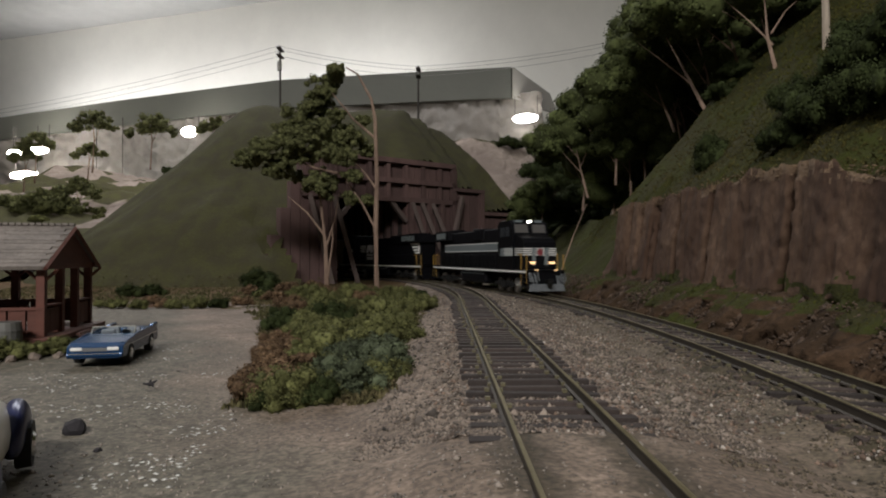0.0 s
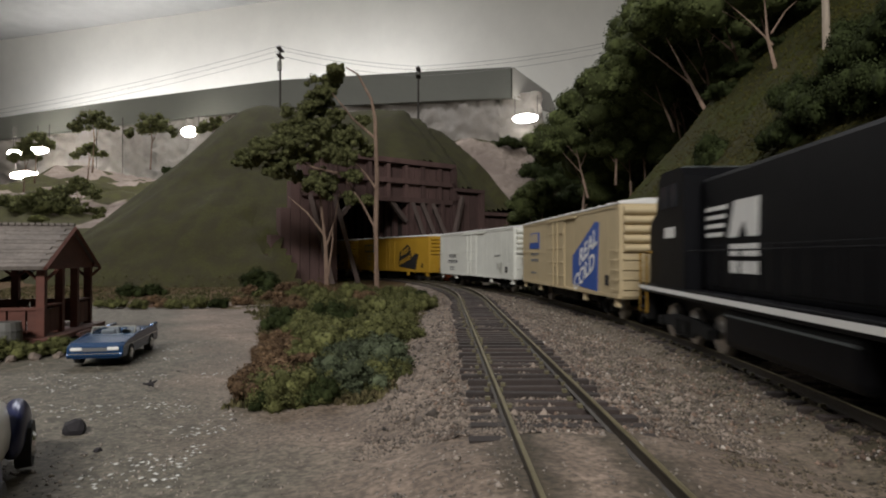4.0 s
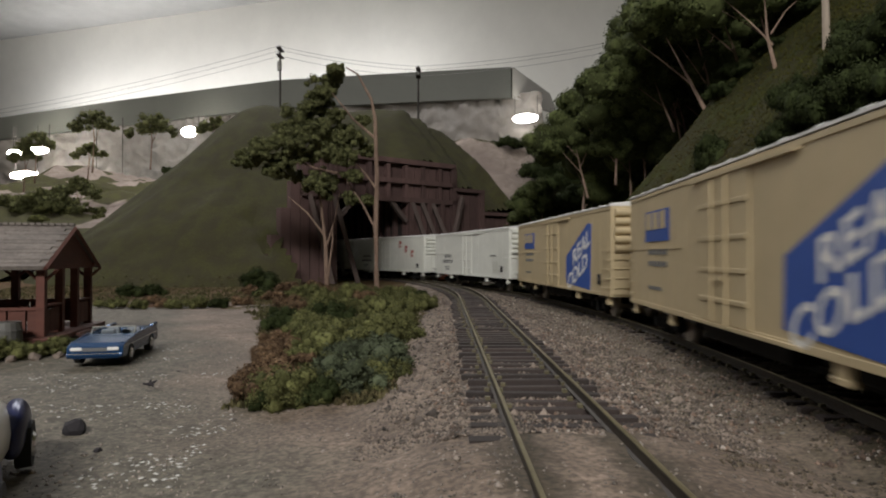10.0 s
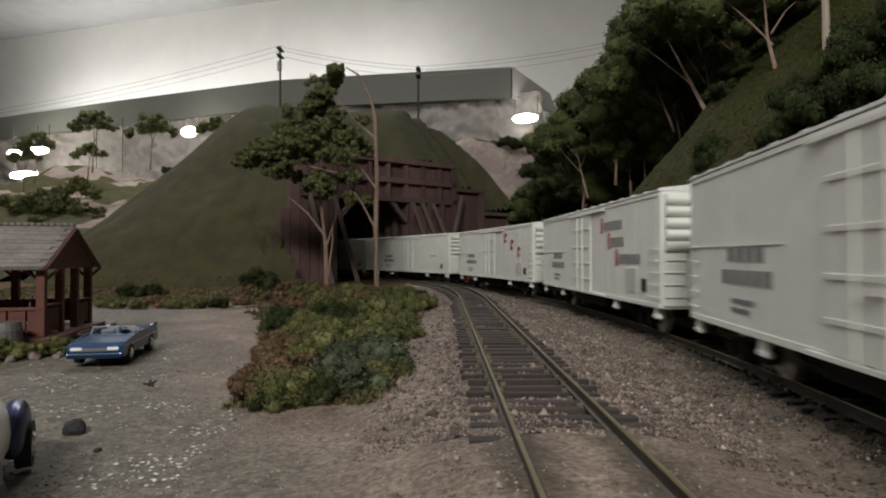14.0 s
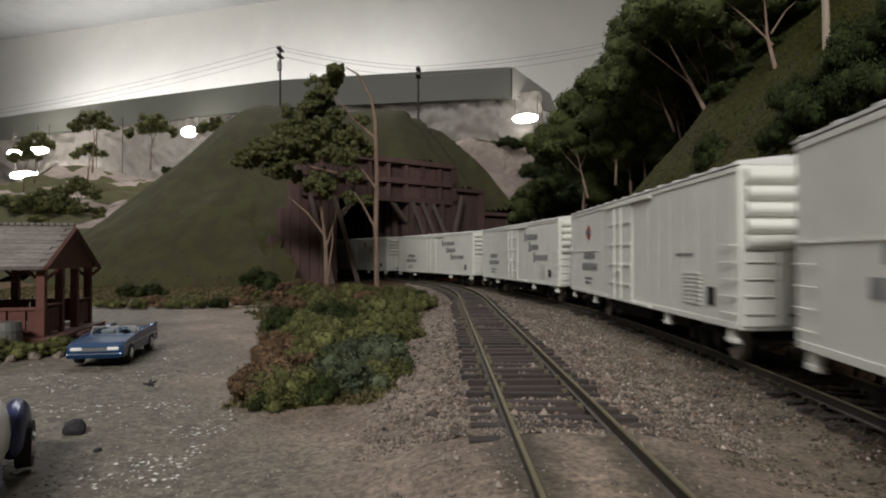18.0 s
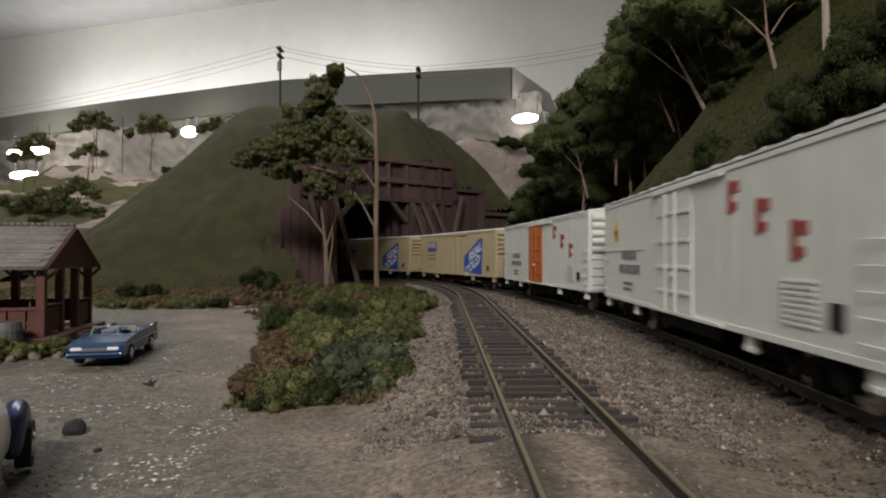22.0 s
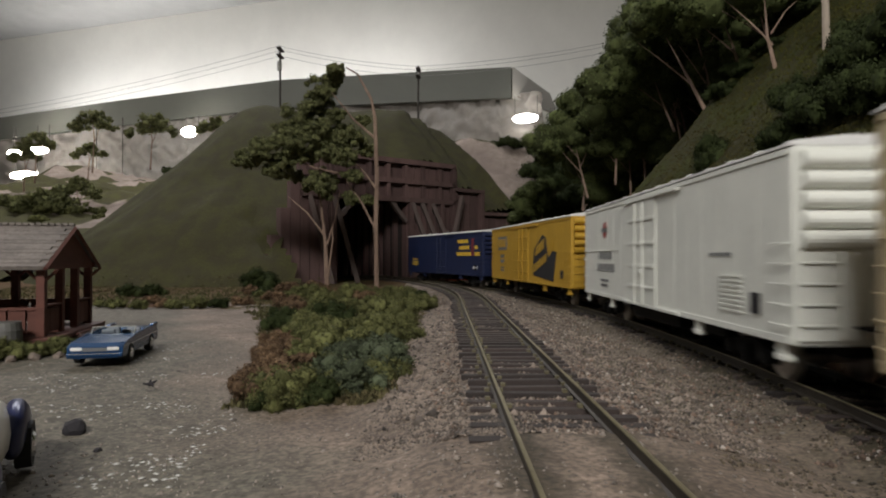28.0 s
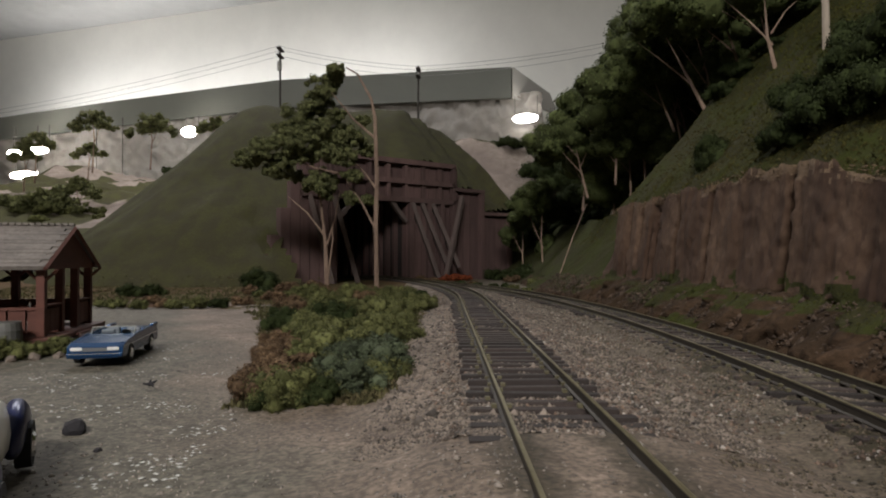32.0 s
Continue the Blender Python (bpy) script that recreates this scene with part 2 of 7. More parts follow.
def tube(bm, p0, p1, r0, r1=None, seg=8, caps=True):
    r1 = r0 if r1 is None else r1
    p0, p1 = Vector(p0), Vector(p1)
    q = (p1 - p0).to_track_quat("Z", "Y")
    rings = []
    for p, r in ((p0, r0), (p1, r1)):
        rings.append([bm.verts.new(p + q @ Vector((r * math.cos(a), r * math.sin(a), 0))) for a in [2 * math.pi * i / seg for i in range(seg)]])
    for i in range(seg):
        bm.faces.new((rings[0][i], rings[0][(i + 1) % seg], rings[1][(i + 1) % seg], rings[1][i]))
    if caps:
        bm.faces.new(rings[0][::-1])
        bm.faces.new(rings[1])


def sweep(bm, pts, radii, seg=7):
    """One connected round limb through the points."""
    pts = [Vector(p) for p in pts]
    rings = []
    for i, p in enumerate(pts):
        d = (pts[min(i + 1, len(pts) - 1)] - pts[max(i - 1, 0)]).normalized()
        q = d.to_track_quat("Z", "Y")
        rings.append([bm.verts.new(p + q @ Vector((radii[i] * math.cos(2 * math.pi * k / seg), radii[i] * math.sin(2 * math.pi * k / seg), 0))) for k in range(seg)])
    for a, b in zip(rings, rings[1:]):
        for k in range(seg):
            bm.faces.new((a[k], a[(k + 1) % seg], b[(k + 1) % seg], b[k]))
    bm.faces.new(rings[0][::-1])
    bm.faces.new(rings[-1])


def prism(bm, poly, y0, y1):
    """Extrudes a polygon of (x, z) from y0 to y1."""
    a = [bm.verts.new((x, y0, z)) for x, z in poly]
    b = [bm.verts.new((x, y1, z)) for x, z in poly]
    bm.faces.new(a)
    bm.faces.new(b[::-1])
    n = len(poly)
    for i in range(n):
        bm.faces.new((a[i], b[i], b[(i + 1) % n], a[(i + 1) % n]))
    bmesh.ops.recalc_face_normals(bm, faces=bm.faces)


def mesh_of(name, verts, faces, material, smooth=False):
    me = bpy.data.meshes.new(name)
    me.from_pydata([tuple(v) for v in verts], [], [tuple(f) for f in faces])
    me.materials.append(material)
    if smooth:
        me.polygons.foreach_set("use_smooth", [True] * len(me.polygons))
    me.update()
    return me


def quads_mesh(name, V, k, material):
    """A mesh from an array of loose polygons with k corners each."""
    V = np.asarray(V, dtype=np.float32).reshape(-1, 3)
    n = len(V) // k
    me = bpy.data.meshes.new(name)
    me.vertices.add(len(V))
    me.vertices.foreach_set("co", V.ravel())
    me.loops.add(n * k)
    me.loops.foreach_set("vertex_index", np.arange(n * k, dtype=np.int32))
    me.polygons.add(n)
    me.polygons.foreach_set("loop_start", np.arange(0, n * k, k, dtype=np.int32))
    me.polygons.foreach_set("loop_total", np.full(n, k, dtype=np.int32))
    me.materials.append(material)
    me.update(calc_edges=True)
    return me


def pebbles(name, P, R, material, seed=1, flat=0.8):
    """Many small uneven stones (octahedra) at points P with radii R, in one mesh."""
    rng = np.random.default_rng(seed)
    n = len(P)
    base = np.array([(1, 0, 0), (0, 1, 0), (-1, 0, 0), (0, -1, 0), (0, 0, 1), (0, 0, -1)], dtype=float)
    V = base[None] * rng.uniform(0.6, 1.25, (n, 6, 1)) * np.asarray(R)[:, None, None]
    a = rng.uniform(0, 6.28, n)
    c, s = np.cos(a), np.sin(a)
    x = V[:, :, 0] * c[:, None] - V[:, :, 1] * s[:, None]
    y = V[:, :, 0] * s[:, None] + V[:, :, 1] * c[:, None]
    V = np.stack([x, y, V[:, :, 2] * flat], 2) + np.asarray(P)[:, None, :]
    tri = np.array([(0, 1, 4), (1, 2, 4), (2, 3, 4), (3, 0, 4), (1, 0, 5), (2, 1, 5), (3, 2, 5), (0, 3, 5)])
    F = (np.arange(n)[:, None, None] * 6 + tri[None]).reshape(-1, 3)
    me = bpy.data.meshes.new(name)
    me.vertices.add(n * 6)
    me.vertices.foreach_set("co", V.astype(np.float32).ravel())
    me.loops.add(len(F) * 3)
    me.loops.foreach_set("vertex_index", F.astype(np.int32).ravel())
    me.polygons.add(len(F))
    me.polygons.foreach_set("loop_start", np.arange(0, len(F) * 3, 3, dtype=np.int32))
    me.polygons.foreach_set("loop_total", np.full(len(F), 3, dtype=np.int32))
    me.materials.append(material)
    me.update(calc_edges=True)
    return me


def leaves(name, centres, radii, per, size, material, seed=1, flat=0.85, inner=0.66, spread=0.62):
    """Foliage: loose small leaf tufts over and inside a set of lumps."""
    rng = np.random.default_rng(seed)
    C = np.repeat(np.asarray(centres, float), per, 0)
    R = np.repeat(np.asarray(radii, float), per)
    n = len(C)
    d = rng.normal(size=(n, 3))
    d /= np.linalg.norm(d, axis=1)[:, None]
    rad = R * (inner + spread * rng.random(n) ** 1.3)
    P = C + d * rad[:, None] * np.array([1, 1, flat])
    t = np.cross(d, rng.normal(size=(n, 3)))
    t /= np.linalg.norm(t, axis=1)[:, None] + 1e-9
    b = np.cross(d, t) + d * rng.uniform(-0.7, 0.9, n)[:, None]
    s = (size * rng.uniform(0.6, 1.4, n))[:, None]
    V = np.stack([P - t * s, P - b * s * 0.8, P + t * s, P + b * s * 0.9 + d * s * 0.5], 1)
    return quads_mesh(name, V, 4, material)


def nz(x, y, z=0.0, f=1.0):
    return noise.fractal(Vector((x * f, y * f, z * f)), 1.0, 2.0, 4)

# ---- the two tracks: heading along the arc length, away from the eye ----
S_KNOT = [-0.25, -0.033, 0.183, 0.40, 0.617, 0.833, 1.05, 1.75, 9.0]
H_KNOT = [0.245, 0.109, -0.028, -0.19, -0.50, -0.647, -0.773, -1.42, -1.42]
_s = np.arange(-6.6, 8.0, 0.005)
_h = np.interp(_s, S_KNOT, H_KNOT)
_h = np.convolve(np.pad(_h, 20, "edge"), np.ones(41) / 41, "valid")
_x = np.concatenate([[0], np.cumsum(np.sin((_h[1:] + _h[:-1]) / 2) * 0.005)])
_y = np.concatenate([[0], np.cumsum(np.cos((_h[1:] + _h[:-1]) / 2) * 0.005)])
_i = int(np.argmin(abs(_s)))
_x, _y = _x - _x[_i] + 0.0852, _y - _y[_i] + 0.100
RAIL_Z = 0.0045


def main_line(s, q=0.0):
    """Point of the main line at arc length s, q metres to the right of its centre (seen from the eye), and the heading."""
    x, y, h = np.interp(s, _s, _x), np.interp(s, _s, _y), np.interp(s, _s, _h)
    return x + q * math.cos(h), y - q * math.sin(h), h


SIDING_X, SIDING_UP = 0.0193, 0.0020  # the siding lies a little higher than the main line


def siding(s, q=0.0):
    """The near track: straight, then a left-hand bend of 1 m radius into the tunnel."""
    a = max(0.0, s - 0.40)
    h = -a / 1.0
    if a == 0:
        x, y = SIDING_X, s
    else:
        x, y = SIDING_X - 1.0 * (1 - math.cos(a)), 0.40 + 1.0 * math.sin(a)
    return x + q * math.cos(h), y - q * math.sin(h), h


def lay_track(name, line, s0, s1, label, fine0, fine1, pitch=0.0068, up=0.0):
    tr = empty(name, label=label, category="track")
    for q in (-0.00825, 0.00825):
        for nm, prof, ma in (("rail", [(-0.00065, 0.0020), (-0.00065, 0.0023), (-0.0002, 0.0026), (-0.0002, 0.0038), (-0.00038, 0.0040), (-0.00038, 0.0043),
                                       (0.00038, 0.0043), (0.00038, 0.0040), (0.0002, 0.0038), (0.0002, 0.0026), (0.00065, 0.0023), (0.00065, 0.0020)], M_RAIL),
                             ("railhead", [(-0.00035, 0.00432), (-0.00028, 0.0045), (0.00028, 0.0045), (0.00035, 0.00432)], M_RAILTOP)):
            V, F = [], []
            n = int((s1 - s0) / 0.02) + 1
            k = len(prof)
            for i in range(n):
                s = s0 + (s1 - s0) * i / (n - 1)
                for dq, z in prof:
                    x, y, _ = line(s, q + dq)
                    V.append((x, y, z + up))
                for j in range(k):
                    if i:
                        a, b = (i - 1) * k, i * k
                        F.append((a + j, a + (j + 1) % k, b + (j + 1) % k, b + j))
            if nm == "rail":
                parent_rail = part(nm, mesh_of(nm, V, F, ma), ma, tr)
            else:
                part(nm, mesh_of(nm, V, F, ma), ma, parent_rail)
    bm = bmesh.new()
    box(bm, -0.0142, 0.0142, -0.0011, 0.0011, 0.0003, 0.0021, bevel=0.0002)
    tie = bpy.data.meshes.new("tie")
    bm.to_mesh(tie)
    bm.free()
    tie.materials.append(M_TIE)
    bm = bmesh.new()
    for q in (-0.0097, -0.0068, 0.0068, 0.0097):
        box(bm, q - 0.0005, q + 0.0005, -0.0006, 0.0006, 0.0022, 0.0029)
    chair = bpy.data.meshes.new("spike_plate")
    bm.to_mesh(chair)
    bm.free()
    chair.materials.append(M_PLATE)
    rest = bmesh.new()
    rng = random.Random(4)
    s, count = s0, 0
    while s < s1:
        x, y, h = line(s + rng.uniform(-0.0006, 0.0006), rng.uniform(-0.0009, 0.0009))
        m = pose(x, y, up + rng.uniform(-0.0003, 0.0001), rng.uniform(-1, 1), rng.uniform(-0.6, 0.6), -math.degrees(h) + rng.uniform(-2.2, 2.2))
        if fine0 <= s <= fine1 and count < 150:
            t = part("tie", tie, M_TIE, tr, m=m)
            part("spike_plate", chair, M_PLATE, t)
            count += 1
        elif fine0 - 0.02 < s < 1.1:
            vs = box(rest, -0.015, 0.015, -0.0014, 0.0014, 0.0004, 0.0022)
            for v in vs:
                v.co = m @ v.co
        s += pitch
    if rest.verts:
        tagged(part("tie_bed", rest, M_TIE, tr), kind="stuff")
    else:
        rest.free()
    return tr


lay_track("main_track", main_line, -6.4, 7.8, "weathered main line track on brown ties in gravel ballast", 0.02, 0.62)
lay_track("siding_track", siding, -0.5, 0.92, "rusty siding track partly buried in sand and ballast", 0.1125, 0.75, up=SIDING_UP)

# ---- setting: room, layout table and ground ----


def slab(name, x0, x1, y0, y1, z0, z1, ma):
    return tagged(part(name, boxes((x0, x1, y0, y1, z0, z1)), ma), kind="structure")


slab("wall_west", -7.6, -7.5, -7.0, 6.5, -1.1, 1.5, M_WALL)
slab("wall_south", -7.5, 4.0, -7.1, -7.0, -1.1, 1.5, M_WALL)
slab("wall_east", 4.0, 4.1, -7.0, 6.5, -1.1, 1.5, M_WALL)
slab("floor", -7.5, 4.0, -7.0, 6.5, -1.15, -1.10, M_CEIL)
slab("ceiling", -7.5, 4.0, -7.0, 6.5, 1.40, 1.45, M_CEIL)

# far white wall, oblique, with its corner at the right
A0, A1 = Vector((0.72, 2.78, 0)), Vector((-7.5, 5.40, 0))
DIRW = (A1 - A0).normalized()
NRM = Vector((-DIRW.y, DIRW.x, 0))


def oblique_slab(name, a, b, thick, z0, z1, ma):
    bm = bmesh.new()
    d = (b - a).normalized()
    n = Vector((d.y, -d.x, 0)) * thick
    vs = [bm.verts.new((p.x, p.y, z)) for p in (a, b, b + n, a + n) for z in (z0, z1)]
    for f in ((0, 2, 3, 1), (2, 4, 5, 3), (4, 6, 7, 5), (6, 0, 1, 7), (1, 3, 5, 7), (0, 6, 4, 2)):
        bm.faces.new([vs[i] for i in f])
    bmesh.ops.recalc_face_normals(bm, faces=bm.faces)
    return tagged(part(name, bm, ma), kind="structure")


# same board finish; the return end's brighter light is put into a paler colour
M_VALANCE_LIT = mat("lit_valance_end", (0.5, 0.48, 0.44), 0.8, scale=5, vary=0.12, bump=0.05)
oblique_slab("wall_north", A0, A1, 0.1, -1.1, 1.42, M_WALL)
oblique_slab("wall_north_return", Vector((4.0, 1.6, 0)), A0, 0.1, -1.1, 1.42, M_WALL)

# grey valance board hanging before the wall
V0, V1 = Vector((0.275, 2.50, 0)), Vector((-2.60, 3.42, 0))
bm = bmesh.new()
ring = []
for a, z0, z1 in ((0.0, 0.676, 0.800), (0.14, 0.690, 0.817), (0.36, 0.712, 0.841), (0.66, 0.694, 0.818), (0.92, 0.670, 0.789), (1.3, 0.63, 0.745)):
    p = V0.lerp(V1, a)
    ring.append([bm.verts.new((p.x + k * NRM.x, p.y + k * NRM.y, z)) for k, z in ((0.0, z0), (0.0, z1), (-0.03, z1), (-0.03, z0))])
for r0, r1 in zip(ring, ring[1:]):
    for k in range(4):
        bm.faces.new((r0[k], r0[(k + 1) % 4], r1[(k + 1) % 4], r1[k]))
bm.faces.new(ring[0])
bm.faces.new(ring[-1][::-1])
bmesh.ops.recalc_face_normals(bm, faces=bm.faces)
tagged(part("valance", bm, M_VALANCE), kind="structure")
bm = bmesh.new()
vs = [bm.verts.new(v) for v in ((0.281, 2.50, 0.676), (0.281, 2.50, 0.802), (0.46, 2.66, 0.735), (0.50, 2.70, 0.655), (0.287, 2.53, 0.676), (0.287, 2.53, 0.802), (0.466, 2.69, 0.735), (0.506, 2.73, 0.655))]
for f in ((0, 1, 2, 3), (7, 6, 5, 4), (0, 4, 5, 1), (1, 5, 6, 2), (2, 6, 7, 3), (3, 7, 4, 0)):
    bm.faces.new([vs[k] for k in f])
bmesh.ops.recalc_face_normals(bm, faces=bm.faces)
tagged(part("valance_return", bm, M_VALANCE_LIT), kind="structure")


# layout base: ground sheet with sand, ballast shoulders and the lot
def ground_height(x, y):
    z = -0.0006 + (0.0010 if x > -0.03 else 0.0004) * nz(x, y, 0, 45) + (0.0004 if x > -0.03 else 0.0001) * nz(x, y, 3, 160)
    if x < -0.028 and y < 0.42:
        z -= 0.0004
    # ballast shoulders
    if -0.3 < y < 0.45:
        z += 0.0009 * math.exp(-((x - 0.088) / 0.018) ** 2)
    if -0.3 < y < 0.92:
        k = abs(x - (SIDING_X - max(0.0, y - 0.40) ** 2 / 2.0))
        z += (0.0013 + SIDING_UP) * min(1.0, max(0.0, (0.040 - k) / 0.024))
    if -0.1 < y < 0.62:
        k = abs(x - float(np.interp(y, _y, _x)))
        if k < 0.022:
            z += 0.0013 * min(1.0, (0.022 - k) / 0.006)
    k = abs(x - SIDING_X)
    if -0.3 < y < 0.118 and k < 0.030:
        z += 0.0018 * min(1.0, max(0.0, (0.118 - y) / 0.020)) * min(1.0, (0.030 - k) / 0.012)
    return z


def sheet(name, xs, ys, fz, ma, keep=None, smooth=True):
    V = [(x, y, fz(x, y)) for y in ys for x in xs]
    n = len(xs)
    F = []
    for j in range(len(ys) - 1):
        for i in range(n - 1):
            f = (j * n + i, j * n + i + 1, (j + 1) * n + i + 1, (j + 1) * n + i)
            if keep is None or all(keep(*V[k]) for k in f):
                F.append(f)
    return part(name, mesh_of(name, V, F, ma, smooth), ma)


xs = sorted(set([-7.4, -5, -3, -2, -1.2, -0.8, -0.6] + list(np.arange(-0.5, 0.3001, 0.0045)) + [0.45, 0.7, 1.0, 1.6, 2.5, 3.9]))
ys = sorted(set([-6.9, -4, -2, -1, -0.5, -0.2] + list(np.arange(-0.1, 0.40, 0.0045)) + list(np.arange(0.40, 1.0, 0.012)) + [1.1, 1.4, 2.0, 2.6]))
gr = sheet("ground", xs, ys, ground_height, M_GROUND)
gr.data.materials.append(M_EARTHGRASS)
for p in gr.data.polygons:
    c = p.center
    if c.y + 0.05 * nz(c.x, c.y, 3, 25) > 0.435 and c.x < -0.04 and c.y < 1.05:
        p.material_index = 1
tagged(gr, "sandy gravel ground with pale dust and dark patches", kind="structure")

# dark ballast bed that buries the ties of the main line
def bed_height(s, q):
    x, y, h = main_line(s, q)
    z = 0.00085 + 0.0005 * nz(x, y, 1, 170) + 0.0005 * nz(x, y, 8, 420)
    if q < -0.0095:
        z += 0.0011 * min(1.0, max(0.0, (0.19 - s) / 0.09))
    edge = 0.0165 + 0.003 * nz(x, y, 4, 60)
    z -= 0.0034 * min(1.0, max(0.0, (abs(q) - edge + 0.004) / 0.006))
    return z


V, F = [], []
sv = np.arange(-0.05, 0.66, 0.0016)
qv = np.arange(-0.0225, 0.0226, 0.0010)
for i, s in enumerate(sv):
    for j, q in enumerate(qv):
        x, y, h = main_line(s, q)
        V.append((x, y, bed_height(s, q)))
        if i and j:
            n = len(qv)
            F.append(((i - 1) * n + j - 1, (i - 1) * n + j, i * n + j, i * n + j - 1))
M_BED = mat("dark_ballast_bed", (0.086, 0.068, 0.046), 0.9, scale=700, vary=0.85, bump=0.6, second=(0.042, 0.036, 0.022), spec=0.2)
tagged(part("ballast_bed", mesh_of("ballast_bed", V, F, M_BED, True), M_BED), "dark cindery ballast bed of the main line", kind="structure")

# portal face: point of the face line and its direction to the right
P0, UX, UY = (-0.049, 0.84), 0.788, 0.616


def face_uv(x, y):
    dx, dy = x - P0[0], y - P0[1]
    return dx * UX + dy * UY, dx * UY - dy * UX  # u along the face, v towards the eye


def wall_top(u):
    if u < -0.15:
        return 0.158 - (-0.15 - u) * 2.6
    if u < 0.08:
        return 0.160
    return 0.129 if u < 0.134 else 0.097


def hill_height(x, y):
    dx = max(-0.274 - x, 0, (x + 0.014) * 1.5)
    dy = max(0.985 - y, 0, y - 1.30)
    d = math.hypot(dx, dy)
    z = 0.264 + 0.012 * min(1.0, max(0.0, (-0.20 - x) / 0.08)) - 0.98 * (math.sqrt(d * d + 0.0016) - 0.04) - 0.20 * max(0, -x - 0.32) * max(0, 1 - d * 4)
    z += 0.010 * nz(x, y, 1, 7) + 0.0015 * nz(x, y, 5, 45)
    u, v = face_uv(x, y)
    if -0.20 < u < 0.20:
        z = min(z, wall_top(u) - 0.004 + 0.95 * max(0.0, -v))
    return z


def hill_keep(x, y, z):
    u, v = face_uv(x, y)
    return z > -0.03 and not (-0.176 < u < 0.20 and v > -0.006) and not (u >= 0.20 and v > 0.02)


tagged(sheet("tunnel_hill", list(np.arange(-0.70, 0.30, 0.008)), list(np.arange(0.58, 1.5, 0.008)), hill_height, M_HILLGRASS, hill_keep),
       "smooth grass-covered hill over the tunnel portal", "hill", kind="structure")


# right bank: ditch bank, earth cliff and wooded slope along the main line
DITCH, RIM = 20, 47  # rows of the ditch bank, row of the cliff top


def cliff_top(s):
    return float(np.interp(s, [-0.05, 0.06, 0.095, 0.13, 0.18, 0.25, 0.35], [0.052, 0.055, 0.0600, 0.0672, 0.0715, 0.0700, 0.0665]))


def bank_profile(s):
    """(q, z, zone) across the bank at arc length s."""
    f = min(1.0, max(0.0, (s - 0.335) / 0.05))  # cliff fades into grass
    top = cliff_top(s)
    g = []
    for i in range(DITCH):  # ditch bank
        a = i / (DITCH - 1)
        g.append((0.021 + 0.022 * a, -0.002 + (0.019 * a ** 0.8) * (1 - 0.4 * f)))
    for i in range(1, 29):  # cliff
        a = i / 28
        q = 0.043 + 0.007 * a + 0.045 * a * f
        z = 0.017 * (1 - 0.4 * f) + (top - 0.017 * (1 - 0.4 * f)) * (a * (1 - 0.25 * f))
        g.append((q, z))
    off = 0.55 * max(0.0, s - 0.45)
    g = [(q + off, z) for q, z in g]
    q1, z1 = g[-1]
    for i in range(1, 44):
        dq = 0.010 * i if i < 30 else 0.29 + 0.03 * (i - 29)
        g.append((q1 + dq, z1 + 1.15 * dq))
    return g


V, F, zone = [], [], []
sv = list(np.arange(-1.2, -0.2, 0.03)) + list(np.arange(-0.2, -0.02, 0.006)) + list(np.arange(-0.02, 0.45, 0.0012)) + list(np.arange(0.45, 0.62, 0.005)) + list(np.arange(0.62, 1.10, 0.02))
for i, s in enumerate(sv):
    prof = bank_profile(s)
    n = len(prof)
    for j, (q, z) in enumerate(prof):
        x, y, h = main_line(s, q)
        if j >= RIM:
            w = (y - 0.615) + 1.41 * (x - 0.177)
            z = max(min(z, 0.075), z - 2.0 * max(0, w))
            z += 0.004 * nz(x, y, 0, 22)
        k = 0.0
        if 0 < j < DITCH:
            k = 0.007 * nz(s, z, 2, 40) + 0.006 * nz(s, z * 0.6, 7, 120) + 0.004 * nz(s, z * 0.5, 5, 330)
        elif DITCH <= j <= RIM:
            groove = max(0.0, nz(s * 34, z * 2.5, 4)) ** 2
            crack = max(0.0, 1 - abs(nz(s * 20, z * 4, 13)) * 9)
            cut = sum(math.exp(-((s - c0 + 0.003 * nz(z, c0, 1, 60)) / w0) ** 2) for c0, w0 in ((0.318, 0.0016), (0.304, 0.0018), (0.286, 0.0013), (0.280, 0.0013), (0.252, 0.0014), (0.217, 0.0015), (0.150, 0.0016), (0.085, 0.0014)))
            k = 0.0200 * min(1.0, cut) * max(0.0, 0.75 + nz(s * 30, z * 22, 17)) + 0.0022 * nz(s, z * 0.35, 1, 30) + 0.0008 * nz(s, z * 0.6, 9, 130) + 0.0008 * nz(s, z * 0.7, 3, 330) + 0.004 * groove + 0.0022 * crack * max(0.0, nz(s * 7, z * 9, 21) + 0.15)
        x, y, h = main_line(s, q + k)
        if DITCH <= j <= RIM:
            z += 0.002 * nz(s, z, 11, 60)
        if j == RIM or j == RIM + 1:
            z += 0.0025 * nz(s * 40, 0.3) + 0.0015 * nz(s * 150, 0.7)
        V.append((x, y, z))
        if i and j:
            F.append(((i - 1) * n + j - 1, i * n + j - 1, i * n + j, (i - 1) * n + j))
            zone.append((s, j, z))
bank = mesh_of("wooded_bank", V, F, M_GRASS, True)
bank.materials.append(M_CLIFF)
bank.materials.append(M_BANK)
M_RIM = mat("pale_rim_earth", (0.160, 0.104, 0.060), 0.9, scale=400, vary=0.7, bump=0.8, per_island=0.0, second=(0.10, 0.062, 0.036))
bank.materials.append(M_RIM)
